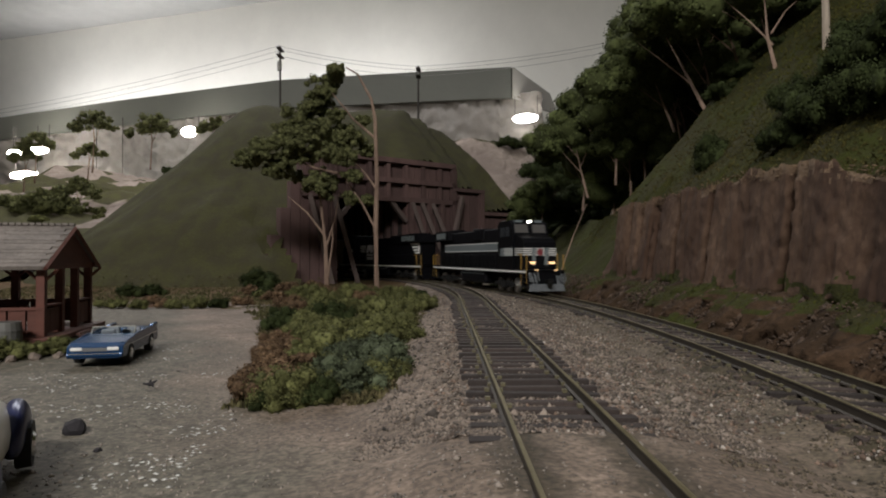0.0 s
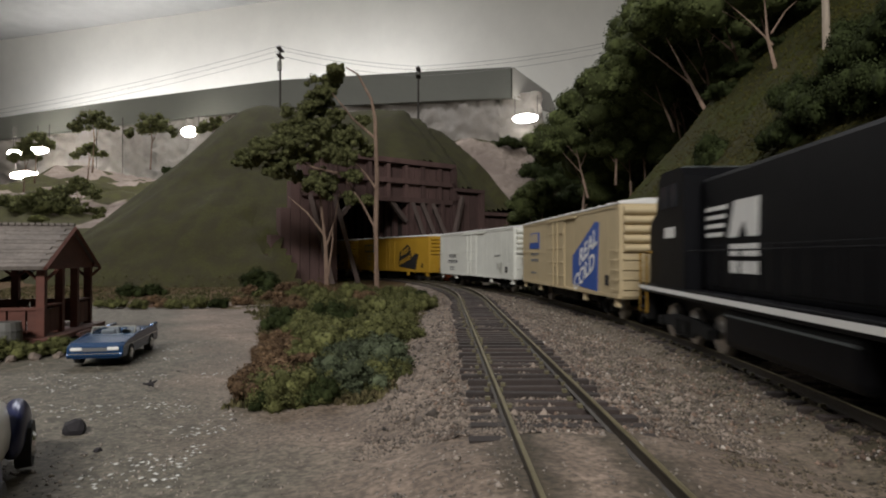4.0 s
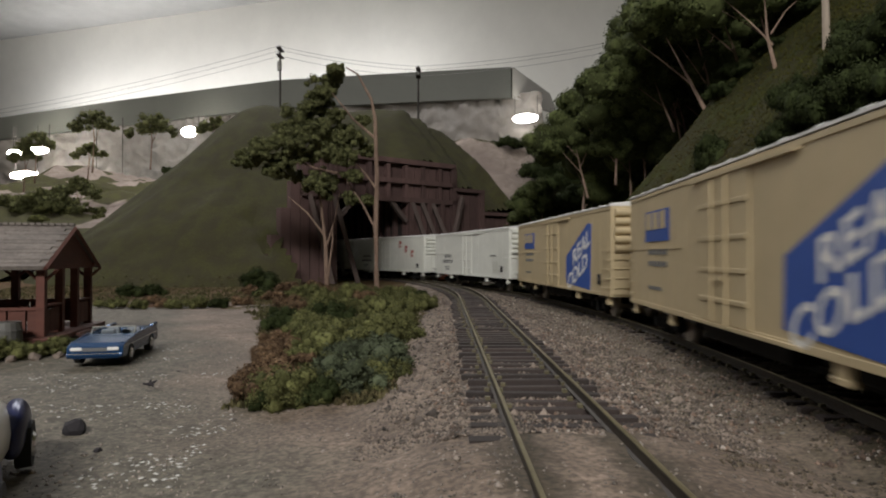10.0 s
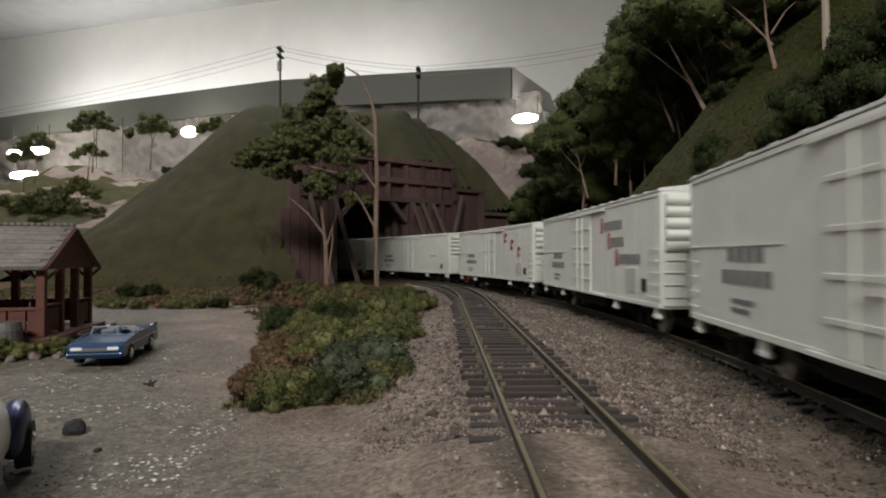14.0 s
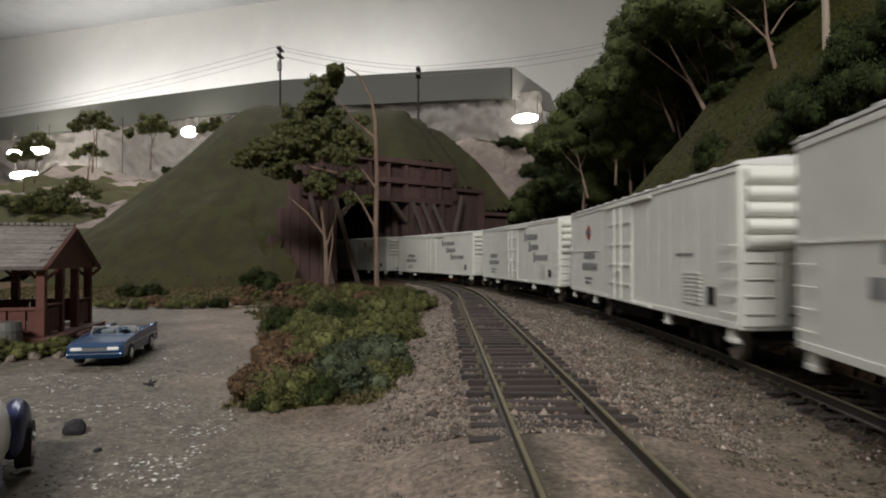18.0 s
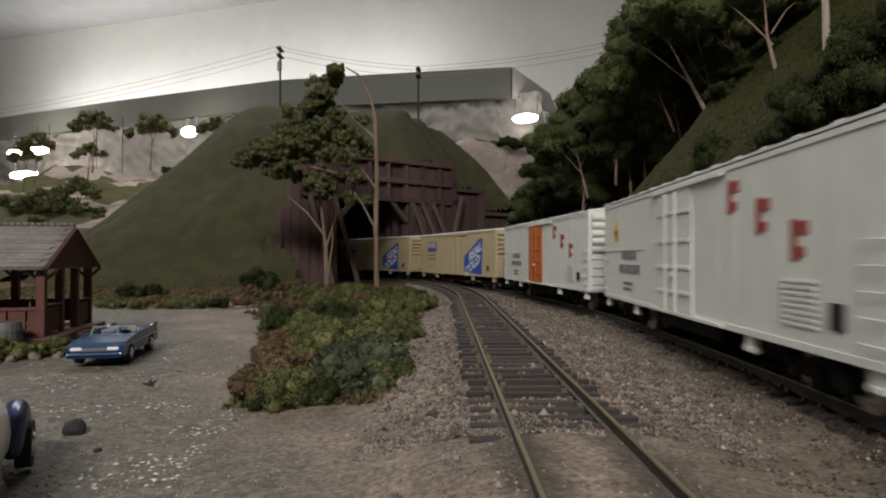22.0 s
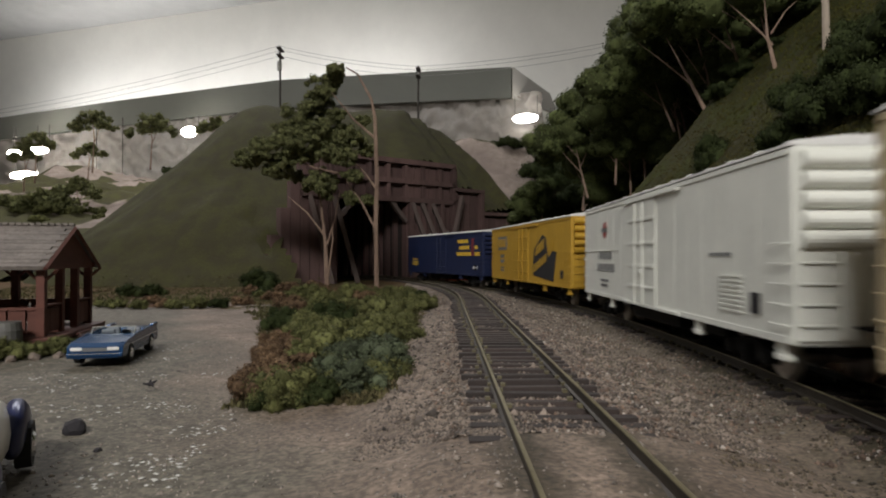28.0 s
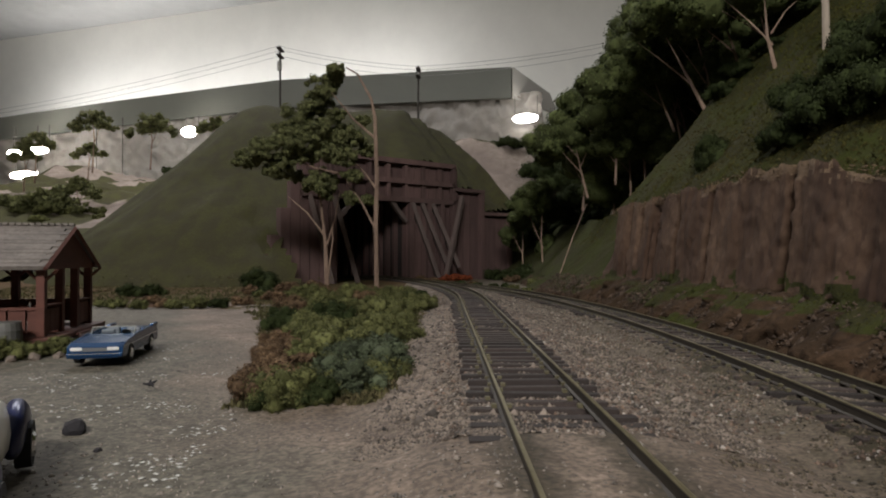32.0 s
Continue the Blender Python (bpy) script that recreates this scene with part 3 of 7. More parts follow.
for p, (s, j, z) in zip(bank.polygons, zone):
    patch = nz(s * 14, min(j, RIM) * 0.08, 2)
    ledge = abs(j - DITCH + 2) < 3 + 7 * nz(s * 60, j * 0.2, 6) and nz(s * 22, j * 0.1, 9) > -0.02
    earth = not ledge and ((DITCH <= j <= RIM and s < 0.37 + 0.02 * patch) or (j < DITCH and patch > 0.0))
    p.material_index = (1 if j > DITCH else 2) if earth else 0
    if earth and j > RIM - 1 - 6 * nz(s * 80, j * 0.3, 3) and s < 0.23:
        p.material_index = 3
tagged(part("wooded_bank", bank, M_GRASS), "earth cliff with a steep grassy slope above", kind="structure")


# far scenery behind the tunnel hill
def far_height(x, y):
    if y < 1.2:  # runs down to the layout's level in front
        return far_height(x, 1.2) * max(0.0, (y - 0.78) / 0.42) - 0.002
    z = 0.105 + 0.16 * min(1, max(0, (y - 1.20) / 0.7)) + 0.05 * nz(x, y, 2, 3.1) + 0.025 * abs(nz(x, y, 6, 11))
    k = min(1, max(0, (x + 0.18) / 0.12))
    return z * (1 - k) + k * (0.115 + 0.185 * min(1.0, max(0, (y - 1.21) / 0.26)) + 0.022 * nz(x, y, 4, 9) + 0.010 * nz(x, y, 9, 38))


far = sheet("far_scenery", list(np.arange(-6.6, -2.2, 0.2)) + list(np.arange(-2.2, 1.0, 0.022)), list(np.arange(0.782, 2.42, 0.022)), far_height, M_ROCK, lambda x, y, z: y > 1.19 or x < -0.56)
far.data.materials.append(M_HILLGRASS)
for p in far.data.polygons:
    c = p.center
    if (nz(c.x, c.y, 8, 4.5) + 0.5 * nz(c.x, c.y, 3, 24) > 0.02 or c.y < 1.1) and p.normal.z > 0.6 and not (c.x > -0.15 and c.y < 1.47):
        p.material_index = 1
tagged(far, "rocky far hills with grassy patches", kind="structure")

# crumpled backdrop cloth under the valance
V, F = [], []
for i in range(260):
    a = i / 259
    for j in range(44):
        b = j / 43
        p = V0.lerp(V1, a * 1.05 - 0.04)
        z = (0.745 if a > 0.055 else 0.70) - 0.665 * b
        k = 0.02 + 0.05 * b + 0.035 * nz(a * 18, b * 3, 1) + 0.045 * (0.5 - abs(nz(a * 34 + b * 6, b * 9, 4))) + 0.03 * (0.5 - abs(nz(a * 60 - b * 14, b * 20, 7)))
        V.append((p.x + NRM.x * k * -1, p.y + NRM.y * k * -1, z))
        if i and j:
            F.append(((i - 1) * 44 + j - 1, i * 44 + j - 1, i * 44 + j, (i - 1) * 44 + j))
tagged(part("backdrop", mesh_of("backdrop", V, F, M_DRAPE, True), M_DRAPE), "crumpled brown backdrop cloth below the valance", kind="structure")

# ---- rolling stock ----
def shared(name, bm, material, smooth=False):
    me = bpy.data.meshes.new(name)
    bm.to_mesh(me)
    bm.free()
    if smooth:
        me.polygons.foreach_set("use_smooth", [True] * len(me.polygons))
    me.materials.append(material)
    return me


def wheel_mesh(r):
    bm = bmesh.new()
    for y in (-0.0083, 0.0083):
        o = 0.0012 if y > 0 else -0.0012
        tube(bm, (0, y - o, 0), (0, y, 0), r * 1.08, r * 1.08, 18)
        tube(bm, (0, y, 0), (0, y + o, 0), r, r * 0.97, 18)
        tube(bm, (0, y + o, 0), (0, y + o * 1.25, 0), r * 0.72, r * 0.6, 14)
        tube(bm, (0, y + o * 1.25, 0), (0, y + o * 2.6, 0), r * 0.28, r * 0.25, 8)
    tube(bm, (0, -0.0095, 0), (0, 0.0095, 0), 0.0011, 0.0011, 8)
    return shared("wheelset", bm, M_STEEL)


WHEEL = wheel_mesh(0.0050)
WHEEL_L = wheel_mesh(0.0056)


def sideframe_mesh(half, axles, z):
    bm = bmesh.new()
    prism(bm, [(-half - 0.003, z - 0.0012), (-half - 0.003, z + 0.0014), (-half * 0.45, z + 0.0032), (half * 0.45, z + 0.0032), (half + 0.003, z + 0.0014),
               (half + 0.003, z - 0.0012), (half * 0.5, z - 0.0010), (half * 0.28, z - 0.0032), (-half * 0.28, z - 0.0032), (-half * 0.5, z - 0.0010)], -0.0008, 0.0008)
    for a in axles:
        box(bm, a - 0.0016, a + 0.0016, -0.0018, 0.0012, z - 0.0016, z + 0.0016, bevel=0.0003)
    for a in (-half * 0.18, 0, half * 0.18):
        tube(bm, (a, -0.0016, z - 0.0026), (a, -0.0016, z + 0.0022), 0.0007, 0.0007, 6)
    return shared("sideframe", bm, M_UNDER)


SIDE2 = sideframe_mesh(0.0098, (-0.0098, 0.0098), 0.0050)
SIDE3 = sideframe_mesh(0.0215, (-0.0205, 0, 0.0205), 0.0058)
bm = bmesh.new()
box(bm, -0.0035, 0.0035, -0.0098, 0.0098, 0.0046, 0.0075, bevel=0.0004)
BOLSTER = shared("bolster", bm, M_UNDER)


TRUCKS = {}


def truck(parent, x, axles=(-0.0098, 0.0098), side=None, wheel=None, r=0.0050):
    t = part("truck", BOLSTER, M_UNDER, parent, "dark truck with bright wheels", pose(x, 0, 0))
    for y in (-0.0122, 0.0122):
        part("sideframe", side or SIDE2, M_UNDER, t, m=pose(0, y, 0, 0, 0, 180 if y > 0 else 0))
    for a in axles:
        w = part("wheelset", wheel or WHEEL, M_STEEL, t, m=pose(a, 0, r))
        TRUCKS.setdefault(parent.name, []).append((t, x, w, a, r))
    return t


def coupler(parent, x, sgn, reach=0.0095):
    bm = boxes((min(x, x + sgn * reach), max(x, x + sgn * reach), -0.0014, 0.0014, 0.0084, 0.0108), bevel=0.0003)
    box(bm, min(x + sgn * (reach - 0.002), x + sgn * (reach + 0.0013)), max(x + sgn * (reach - 0.002), x + sgn * (reach + 0.0013)), -0.0026, 0.0022, 0.0078, 0.0114, bevel=0.0005)
    part("coupler", bm, M_UNDER, parent)


HL, HW, ZB, ZT = 0.0955, 0.0185, 0.0103, 0.0508


def word_mesh(words, size, material):
    """Letters of the built-in font as a thin mesh in the x-z plane."""
    cu = bpy.data.curves.new("letters", "FONT")
    cu.body, cu.size, cu.extrude, cu.align_x = words, size, 0.00004, "CENTER"
    cu.resolution_u = 3
    cu.offset = size * 0.02
    tmp = bpy.data.objects.new("letters", cu)
    scene.collection.objects.link(tmp)
    dg = bpy.context.evaluated_depsgraph_get()
    me = bpy.data.meshes.new_from_object(tmp.evaluated_get(dg))
    bpy.data.objects.remove(tmp)
    me.transform(Matrix.Rotation(math.pi / 2, 4, "X"))
    me.materials.clear()
    me.materials.append(material)
    return me


WORD_REAL, WORD_COLD = word_mesh("REAL", 0.0112, M_WHITE), word_mesh("COLD", 0.0112, M_WHITE)
SIDE_Y = -HW - 0.00012


def bars(rows, y=SIDE_Y, t=0.0001):
    """Marks on the side: rows of (x0, x1, z0, z1) as thin plates."""
    return boxes(*[(a, b, y - t, y + t, c, d) for a, b, c, d in rows])


def lettering(x0, z0, w, h, n, gap=0.36):
    """A line of n unreadable marks."""
    step = w / n
    out = []
    for i in range(n):
        a = x0 + i * step
        out.append((a, a + step * (1 - gap), z0, z0 + h))
    return out


def blocky(x, z, w, h):
    """A large mark as a plain upright bar and its twin."""
    k = w * 0.36
    return [(x, x + k, z, z + h), (x + k, x + w, z + h * 0.62, z + h * 0.94), (x + k, x + w * 0.8, z + h * 0.10, z + h * 0.34)]


REEFER = {}


def reefer(kind, paint, label):
    car = empty("refrigerator_car", label=label, category="freight car", group="refrigerator cars of the train")
    key = paint.name
    if key not in REEFER:
        d = REEFER[key] = {}
        bm = bmesh.new()
        box(bm, -HL, HL, -HW, HW, ZB, ZT, bevel=0.0005)
        d["body"] = shared("body", bm, paint)
        d["seam"] = shared("panel_seam", boxes((-0.00025, 0.00025, -HW - 0.00008, -HW + 0.0002, ZB + 0.003, ZT - 0.003)), paint)
        d["sill"] = shared("side_sill", boxes((-HL + 0.001, HL - 0.001, -HW - 0.0003, -HW, ZB + 0.0002, ZB + 0.0018), bevel=0.0001), paint)
        d["eave"] = shared("eave_strip", boxes((-HL + 0.001, HL - 0.001, -HW - 0.0003, -HW, ZT - 0.0016, ZT - 0.0004), bevel=0.0001), paint)
        d["line"] = shared("side_rail", boxes((-HL + 0.001, -0.034, -HW - 0.0003, -HW, 0.0308, 0.0312)), paint)
        bm = bmesh.new()
        prism(bm, [(-HW - 0.0004, ZT), (-HW - 0.0004, ZT + 0.0006), (-0.006, ZT + 0.0022), (0.006, ZT + 0.0022), (HW + 0.0004, ZT + 0.0006), (HW + 0.0004, ZT)], -HL, HL)
        bmesh.ops.rotate(bm, verts=bm.verts, cent=(0, 0, 0), matrix=Matrix.Rotation(-math.pi / 2, 3, "Z"))
        d["roof"] = shared("roof", bm, M_ROOF)
        bm = bmesh.new()
        prism(bm, [(-0.0183, ZT), (-0.0183, ZT + 0.0012), (-0.006, ZT + 0.0026), (0.006, ZT + 0.0026), (0.0183, ZT + 0.0012), (0.0183, ZT)], -0.0004, 0.0004)
        bmesh.ops.rotate(bm, verts=bm.verts, cent=(0, 0, 0), matrix=Matrix.Rotation(-math.pi / 2, 3, "Z"))
        d["roof_rib"] = shared("roof_rib", bm, M_ROOF)
        bm = boxes((HL + 0.0001, HL + 0.0007, -HW + 0.0008, HW - 0.0008, ZB + 0.001, ZT - 0.0008), bevel=0.0002)
        d["end"] = shared("car_end", bm, paint)
        bm = bmesh.new()  # rounded pressed rib, nearly touching its neighbours
        prism(bm, [(HL + 0.0005 + 0.0024 * math.sin(math.pi * k / 8), -0.00185 * math.cos(math.pi * k / 8)) for k in range(9)], -HW + 0.0012, HW - 0.0012)
        d["rib"] = shared("end_rib", bm, paint)
        d["end_post"] = shared("end_post", boxes((HL + 0.0005, HL + 0.0014, -0.0005, 0.0005, ZB + 0.0015, 0.0296), bevel=0.0002), paint)
        d["platform"] = shared("brake_platform", boxes((HL + 0.0004, HL + 0.0058, -0.0065, 0.0120, 0.0138, 0.0145), bevel=0.0002), M_UNDER)
        bm = bmesh.new()
        for k in range(4):
            tube(bm, (HL + 0.0012, -HW + 0.0012, 0.0145 + k * 0.0042), (HL + 0.0012, -HW + 0.0085, 0.0145 + k * 0.0042), 0.00028, 0.00028, 5)
        d["end_ladder"] = shared("end_ladder", bm, paint)
        bm = bmesh.new()
        tube(bm, (HL + 0.0022, 0.004, 0.0225), (HL + 0.0030, 0.004, 0.0225), 0.0034, 0.0034, 16)
        tube(bm, (HL + 0.0005, 0.004, 0.0225), (HL + 0.0024, 0.004, 0.0225), 0.0010, 0.0010, 8)
        d["brake"] = shared("brake_wheel", bm, M_UNDER)
        bm = bmesh.new()  # plug door with cross ribs
        box(bm, -0.0275, 0.0035, -HW - 0.0006, -HW, ZB + 0.0015, ZT - 0.0022, bevel=0.0002)
        d["door"] = shared("plug_door", bm, paint)
        d["door_rib"] = shared("door_rib", boxes((-0.0265, 0.0025, -HW - 0.0010, -HW - 0.0005, -0.0006, 0.0006), bevel=0.0002), paint)
        d["door_rib_orange"] = shared("door_rib", boxes((-0.0265, 0.0025, -HW - 0.0010, -HW - 0.0005, -0.0006, 0.0006), bevel=0.0002), M_ORANGE)
        bm = bmesh.new()
        tube(bm, (0, -HW - 0.0013, ZB + 0.001), (0, -HW - 0.0013, ZT - 0.003), 0.00035, 0.00035, 6)
        d["rod"] = shared("door_rod", bm, paint)
        d["rod_orange"] = d["rod"].copy()
        d["rod_orange"].materials[0] = M_ORANGE
        d["latch"] = shared("door_latch", boxes((-0.0145, -0.0105, -HW - 0.0016, -HW - 0.0009, 0.0225, 0.0237)), paint)
        d["track"] = shared("door_track", boxes((-0.0330, 0.0245, -HW - 0.0012, -HW, -0.0004, 0.0004)), paint)
        bm = bmesh.new()
        sweep(bm, [(-0.003, -HW + 0.0001, 0), (-0.003, -HW - 0.0009, 0), (0.003, -HW - 0.0009, 0), (0.003, -HW + 0.0001, 0)], [0.00022] * 4, 5)
        d["grab"] = shared("grab_iron", bm, paint)
        bm = boxes((-0.0022, 0.0022, -0.0006, 0.0006, -0.0034, 0.0), (-0.0022, 0.0022, -0.0010, 0.0010, -0.0042, -0.0030), bevel=0.0002)
        d["step"] = shared("stirrup_step", bm, paint)
        bm = bmesh.new()  # fuel tank filler recess and fan louvre
        box(bm, 0.0785, 0.0825, -HW - 0.0005, -HW, 0.0155, 0.0203, bevel=0.0002)
        d["filler"] = shared("filler_door", bm, M_PANEL)
        bm = bmesh.new()
        for z in np.arange(0.0150, 0.0240, 0.0012):
            box(bm, 0.0620, 0.0740, -HW - 0.0004, -HW, z, z + 0.0005)
        d["louvre"] = shared("louvre", bm, paint)
        bm = bmesh.new()
        box(bm, -HL + 0.004, HL - 0.004, -0.0045, 0.0045, 0.0072, ZB)
        box(bm, -0.030, 0.020, -0.0135, 0.0135, 0.0052, ZB, bevel=0.0008)
        box(bm, 0.030, 0.050, -0.012, 0.004, 0.0060, ZB, bevel=0.0006)
        tube(bm, (-0.055, -0.006, 0.0072), (-0.035, -0.006, 0.0072), 0.0026, 0.0026, 10)
        d["under"] = shared("underframe", bm, M_UNDER)
    d = REEFER[key]
    part("body", d["body"], paint, car)
    roof = part("roof", d["roof"], paint, car)
    for i in range(15):
        part("roof_rib", d["roof_rib"], paint, roof, m=pose(-0.093 + i * 0.0133, 0, 0))
    for rz in (0, 180):
        turn = pose(0, 0, 0, 0, 0, rz)
        end = part("car_end", d["end"], paint, car, m=turn)
        for z in (0.0318, 0.0358, 0.0398, 0.0438, 0.0478):
            part("end_rib", d["rib"], paint, end, m=pose(0, 0, z))
        for y in (-0.0088, -0.0030, 0.0095, 0.0150):
            part("end_post", d["end_post"], paint, end, m=pose(0, y, 0))
        part("brake_platform", d["platform"], M_UNDER, end)
        part("end_ladder", d["end_ladder"], paint, end)
        part("brake_wheel", d["brake"], paint, end)
        for x in list(np.arange(-0.092, -0.028, 0.0103)) + list(np.arange(0.030, 0.096, 0.0103)):
            part("panel_seam", d["seam"], paint, car, m=turn @ pose(x, 0, 0))
        part("side_sill", d["sill"], paint, car, m=turn)
        part("eave_strip", d["eave"], paint, car, m=turn)
        part("side_rail", d["line"], paint, car, m=turn)
        door_paint = M_ORANGE if kind == "orange_door" else paint
        door = part("plug_door", d["door"], paint, car, "orange plug door" if kind == "orange_door" else "", m=turn @ pose(0.010, 0, 0))
        if kind == "orange_door":
            door.data = door.data.copy()
            door.data.materials[0] = door_paint
        for z in (0.0175, 0.025, 0.033, 0.0415):
            part("door_rib", d["door_rib_orange" if kind == "orange_door" else "door_rib"], paint, door, m=pose(0, 0, z))
        for x in (-0.0170, -0.0080):
            part("door_rod", d["rod_orange" if kind == "orange_door" else "rod"], paint, door, m=pose(x, 0, 0))
        part("door_latch", d["latch"], paint, door)
        for z in (ZB + 0.0009, ZT - 0.0020):
            part("door_track", d["track"], paint, door, m=pose(0, 0, z))
        for x in (-HL + 0.0045, HL - 0.0045):
            for k in range(5):
                part("grab_iron", d["grab"], paint, car, m=turn @ pose(x, 0, ZB + 0.004 + k * 0.0042))
        part("filler_door", d["filler"], paint, car, m=pose(0, 0, 0, 0, 0, rz))
        if kind not in ("slogan", "gold", "blue"):
            part("louvre", d["louvre"], paint, car, m=pose(0, 0, 0, 0, 0, rz))
    part("underframe", d["under"], M_UNDER, car)
    for x in (-HL + 0.0055, -0.046, 0.046, HL - 0.0055):
        for y in (-HW + 0.0012, HW - 0.0012):
            part("stirrup_step", d["step"], paint, car, m=pose(x, y, ZB + 0.0006))
    for x in (-0.066, 0.066):
        truck(car, x)
    coupler(car, HL - 0.001, 1, 0.0148)
    coupler(car, -HL + 0.001, -1, 0.0148)
    # markings of the side that faces the lot
    ink = [*lettering(-0.064, 0.0272, 0.022, 0.0032, 4), *lettering(-0.068, 0.0218, 0.030, 0.0034, 6), *lettering(-0.062, 0.0172, 0.014, 0.0012, 6),
           *lettering(-0.062, 0.0150, 0.012, 0.0012, 5)]
    big, colour, names = [], M_INK, "lettering"
    if kind in ("plain", "emblem"):
        if kind == "emblem":
            bm = bmesh.new()
            tube(bm, (-0.055, SIDE_Y - 0.0001, 0.0400), (-0.055, SIDE_Y + 0.0001, 0.0400), 0.0036, 0.0036, 16)
            em = part("round_emblem", bm, M_RED, car, "faded red round emblem")
            part("emblem_bar", bars([(-0.0595, -0.0505, 0.0391, 0.0409)], SIDE_Y - 0.0002), M_INK, em)
        big = lettering(0.0560, 0.0285, 0.013, 0.0009, 7)
    if kind in ("three_letters", "orange_door"):
        for i in range(3):
            big += blocky(0.0365 + i * 0.0145, 0.0385 - i * 0.0055, 0.0060, 0.0082)
        colour = M_RED
    if kind == "shield":
        for i in range(3):
            big += blocky(0.0365 + i * 0.0145, 0.0385 - i * 0.0055, 0.0060, 0.0082)
        colour = M_RED
        bm = bmesh.new()
        prism(bm, [(-0.076, 0.0345), (-0.070, 0.0345), (-0.0705, 0.0405), (-0.073, 0.0440), (-0.0755, 0.0405)], SIDE_Y - 0.0001, SIDE_Y + 0.0001)
        em = part("shield_emblem", bm, M_YELLOW, car, "yellow and red shield emblem")
        part("emblem_bar", bars([(-0.0755, -0.0705, 0.0375, 0.0392)], SIDE_Y - 0.0002), M_RED, em)
    if kind in ("stepped_words", "stepped_words_red"):
        first = []
        for i, n in enumerate((6, 4, 6)):
            x, z = 0.029 + i * 0.0100, 0.0395 - i * 0.0070
            first.append((x, x + 0.0025, z - 0.001, z + 0.0058))
            big += lettering(x + 0.0044, z, 0.0040 * n, 0.0038, n, 0.36)
        for f in first:
            part("initial", bars([f]), M_RED if kind == "stepped_words_red" else M_INK, car)
    if kind in ("slogan", "slogan_low"):
        bm = bmesh.new()
        prism(bm, [(0.0280, 0.0140), (0.0675, 0.0120), (0.0695, 0.0440), (0.0645, 0.0448), (0.0285, 0.0285)], SIDE_Y - 0.0001, SIDE_Y + 0.0001)
        bl = part("slogan_panel", bm, M_BLUE, car, "slanted blue panel lettered in white")
        sh = Matrix(((1.08, 0, 0, 0), (0, 1, 0, 0), (0.45, 0, 1, 0), (0, 0, 0, 1)))
        for me, x, z in ((WORD_REAL, 0.05400, 0.0290), (WORD_COLD, 0.04755, 0.0165)):
            part("slogan_word", me if me.get("sheared") else shear(me, sh), M_WHITE, bl, m=pose(x, SIDE_Y - 0.00018, z))
        lg = part("owner_mark", bars([(-0.0725, -0.0455, 0.0335, 0.0440)]), M_BLUE, car, "blue owner mark")
        for a, b, c, d in lettering(-0.0708, 0.0376, 0.0240, 0.0058, 3, 0.3):
            part("mark_stroke", bars([(a, b, c, d)], SIDE_Y - 0.0002), paint, lg)
        ink = [*lettering(-0.0690, 0.0290, 0.022, 0.0018, 7), *lettering(-0.0690, 0.0250, 0.022, 0.0018, 7), *lettering(-0.0690, 0.0170, 0.016, 0.0012, 6)]
    if kind == "gold":
        bm = bmesh.new()
        prism(bm, [(0.0245, 0.0160), (0.0655, 0.0130), (0.0715, 0.0310), (0.0640, 0.0318), (0.0560, 0.0272), (0.0505, 0.0405), (0.0445, 0.0420), (0.0265, 0.0335), (0.0245, 0.0245)],
              SIDE_Y - 0.0001, SIDE_Y + 0.0001)
        bl = part("emblem_panel", bm, M_PANEL, car, "dark slanted emblem with gold bars")
        for a, b, c, d in (*lettering(0.0300, 0.0275, 0.019, 0.0062, 4), *lettering(0.0265, 0.0180, 0.027, 0.0052, 5), *lettering(0.0575, 0.0225, 0.009, 0.0055, 2)):
            bm = bmesh.new()
            k = (a - 0.0265) * 0.28
            prism(bm, [(a, c + k), (b, c + k + 0.001), (b + 0.0012, d + k + 0.001), (a + 0.0012, d + k)], SIDE_Y - 0.0003, SIDE_Y - 0.0001)
            part("emblem_stroke", bm, paint, bl)
        lg = part("owner_mark", bars([(-0.0725, -0.0455, 0.0335, 0.0440)]), M_INK, car, "dark owner mark")
        for a, b, c, d in lettering(-0.0700, 0.0358, 0.0225, 0.0062, 4, 0.3):
            part("mark_stroke", bars([(a, b, c, d)], SIDE_Y - 0.0002), paint, lg)
        ink = [*lettering(-0.0650, 0.0275, 0.012, 0.0025, 5), *lettering(-0.0650, 0.0235, 0.012, 0.0025, 5), *lettering(-0.0650, 0.0190, 0.012, 0.0012, 6),
               *lettering(-0.0650, 0.0168, 0.012, 0.0012, 6)]
    if kind == "blue":
        ink = [*lettering(-0.079, 0.0245, 0.014, 0.0016, 5), *lettering(-0.079, 0.0215, 0.016, 0.0014, 6), *lettering(-0.079, 0.0190, 0.016, 0.0014, 6),
               *lettering(0.0420, 0.0410, 0.024, 0.0034, 6, 0.2), *lettering(0.0460, 0.0350, 0.022, 0.0034, 5, 0.2), *lettering(0.0400, 0.0290, 0.032, 0.0034, 8, 0.2),
               *lettering(0.0790, 0.0350, 0.006, 0.0034, 2, 0.2), *lettering(0.0790, 0.0290, 0.011, 0.0034, 3, 0.2)]
        part("red_stripe", bars([(0.0725, 0.0770, 0.0290, 0.0450)], SIDE_Y - 0.0002), M_DKRED, car, "dark red stripe")
        part("lettering", bars(ink), M_YELLOW, car, "yellow lettering")
        ink = lettering(0.076, 0.0165, 0.009, 0.0030, 2)
        part("data_plate", bars(ink), M_WHITE, car)
        return car
    part("lettering", bars(ink), M_INK, car, "small dark lettering")
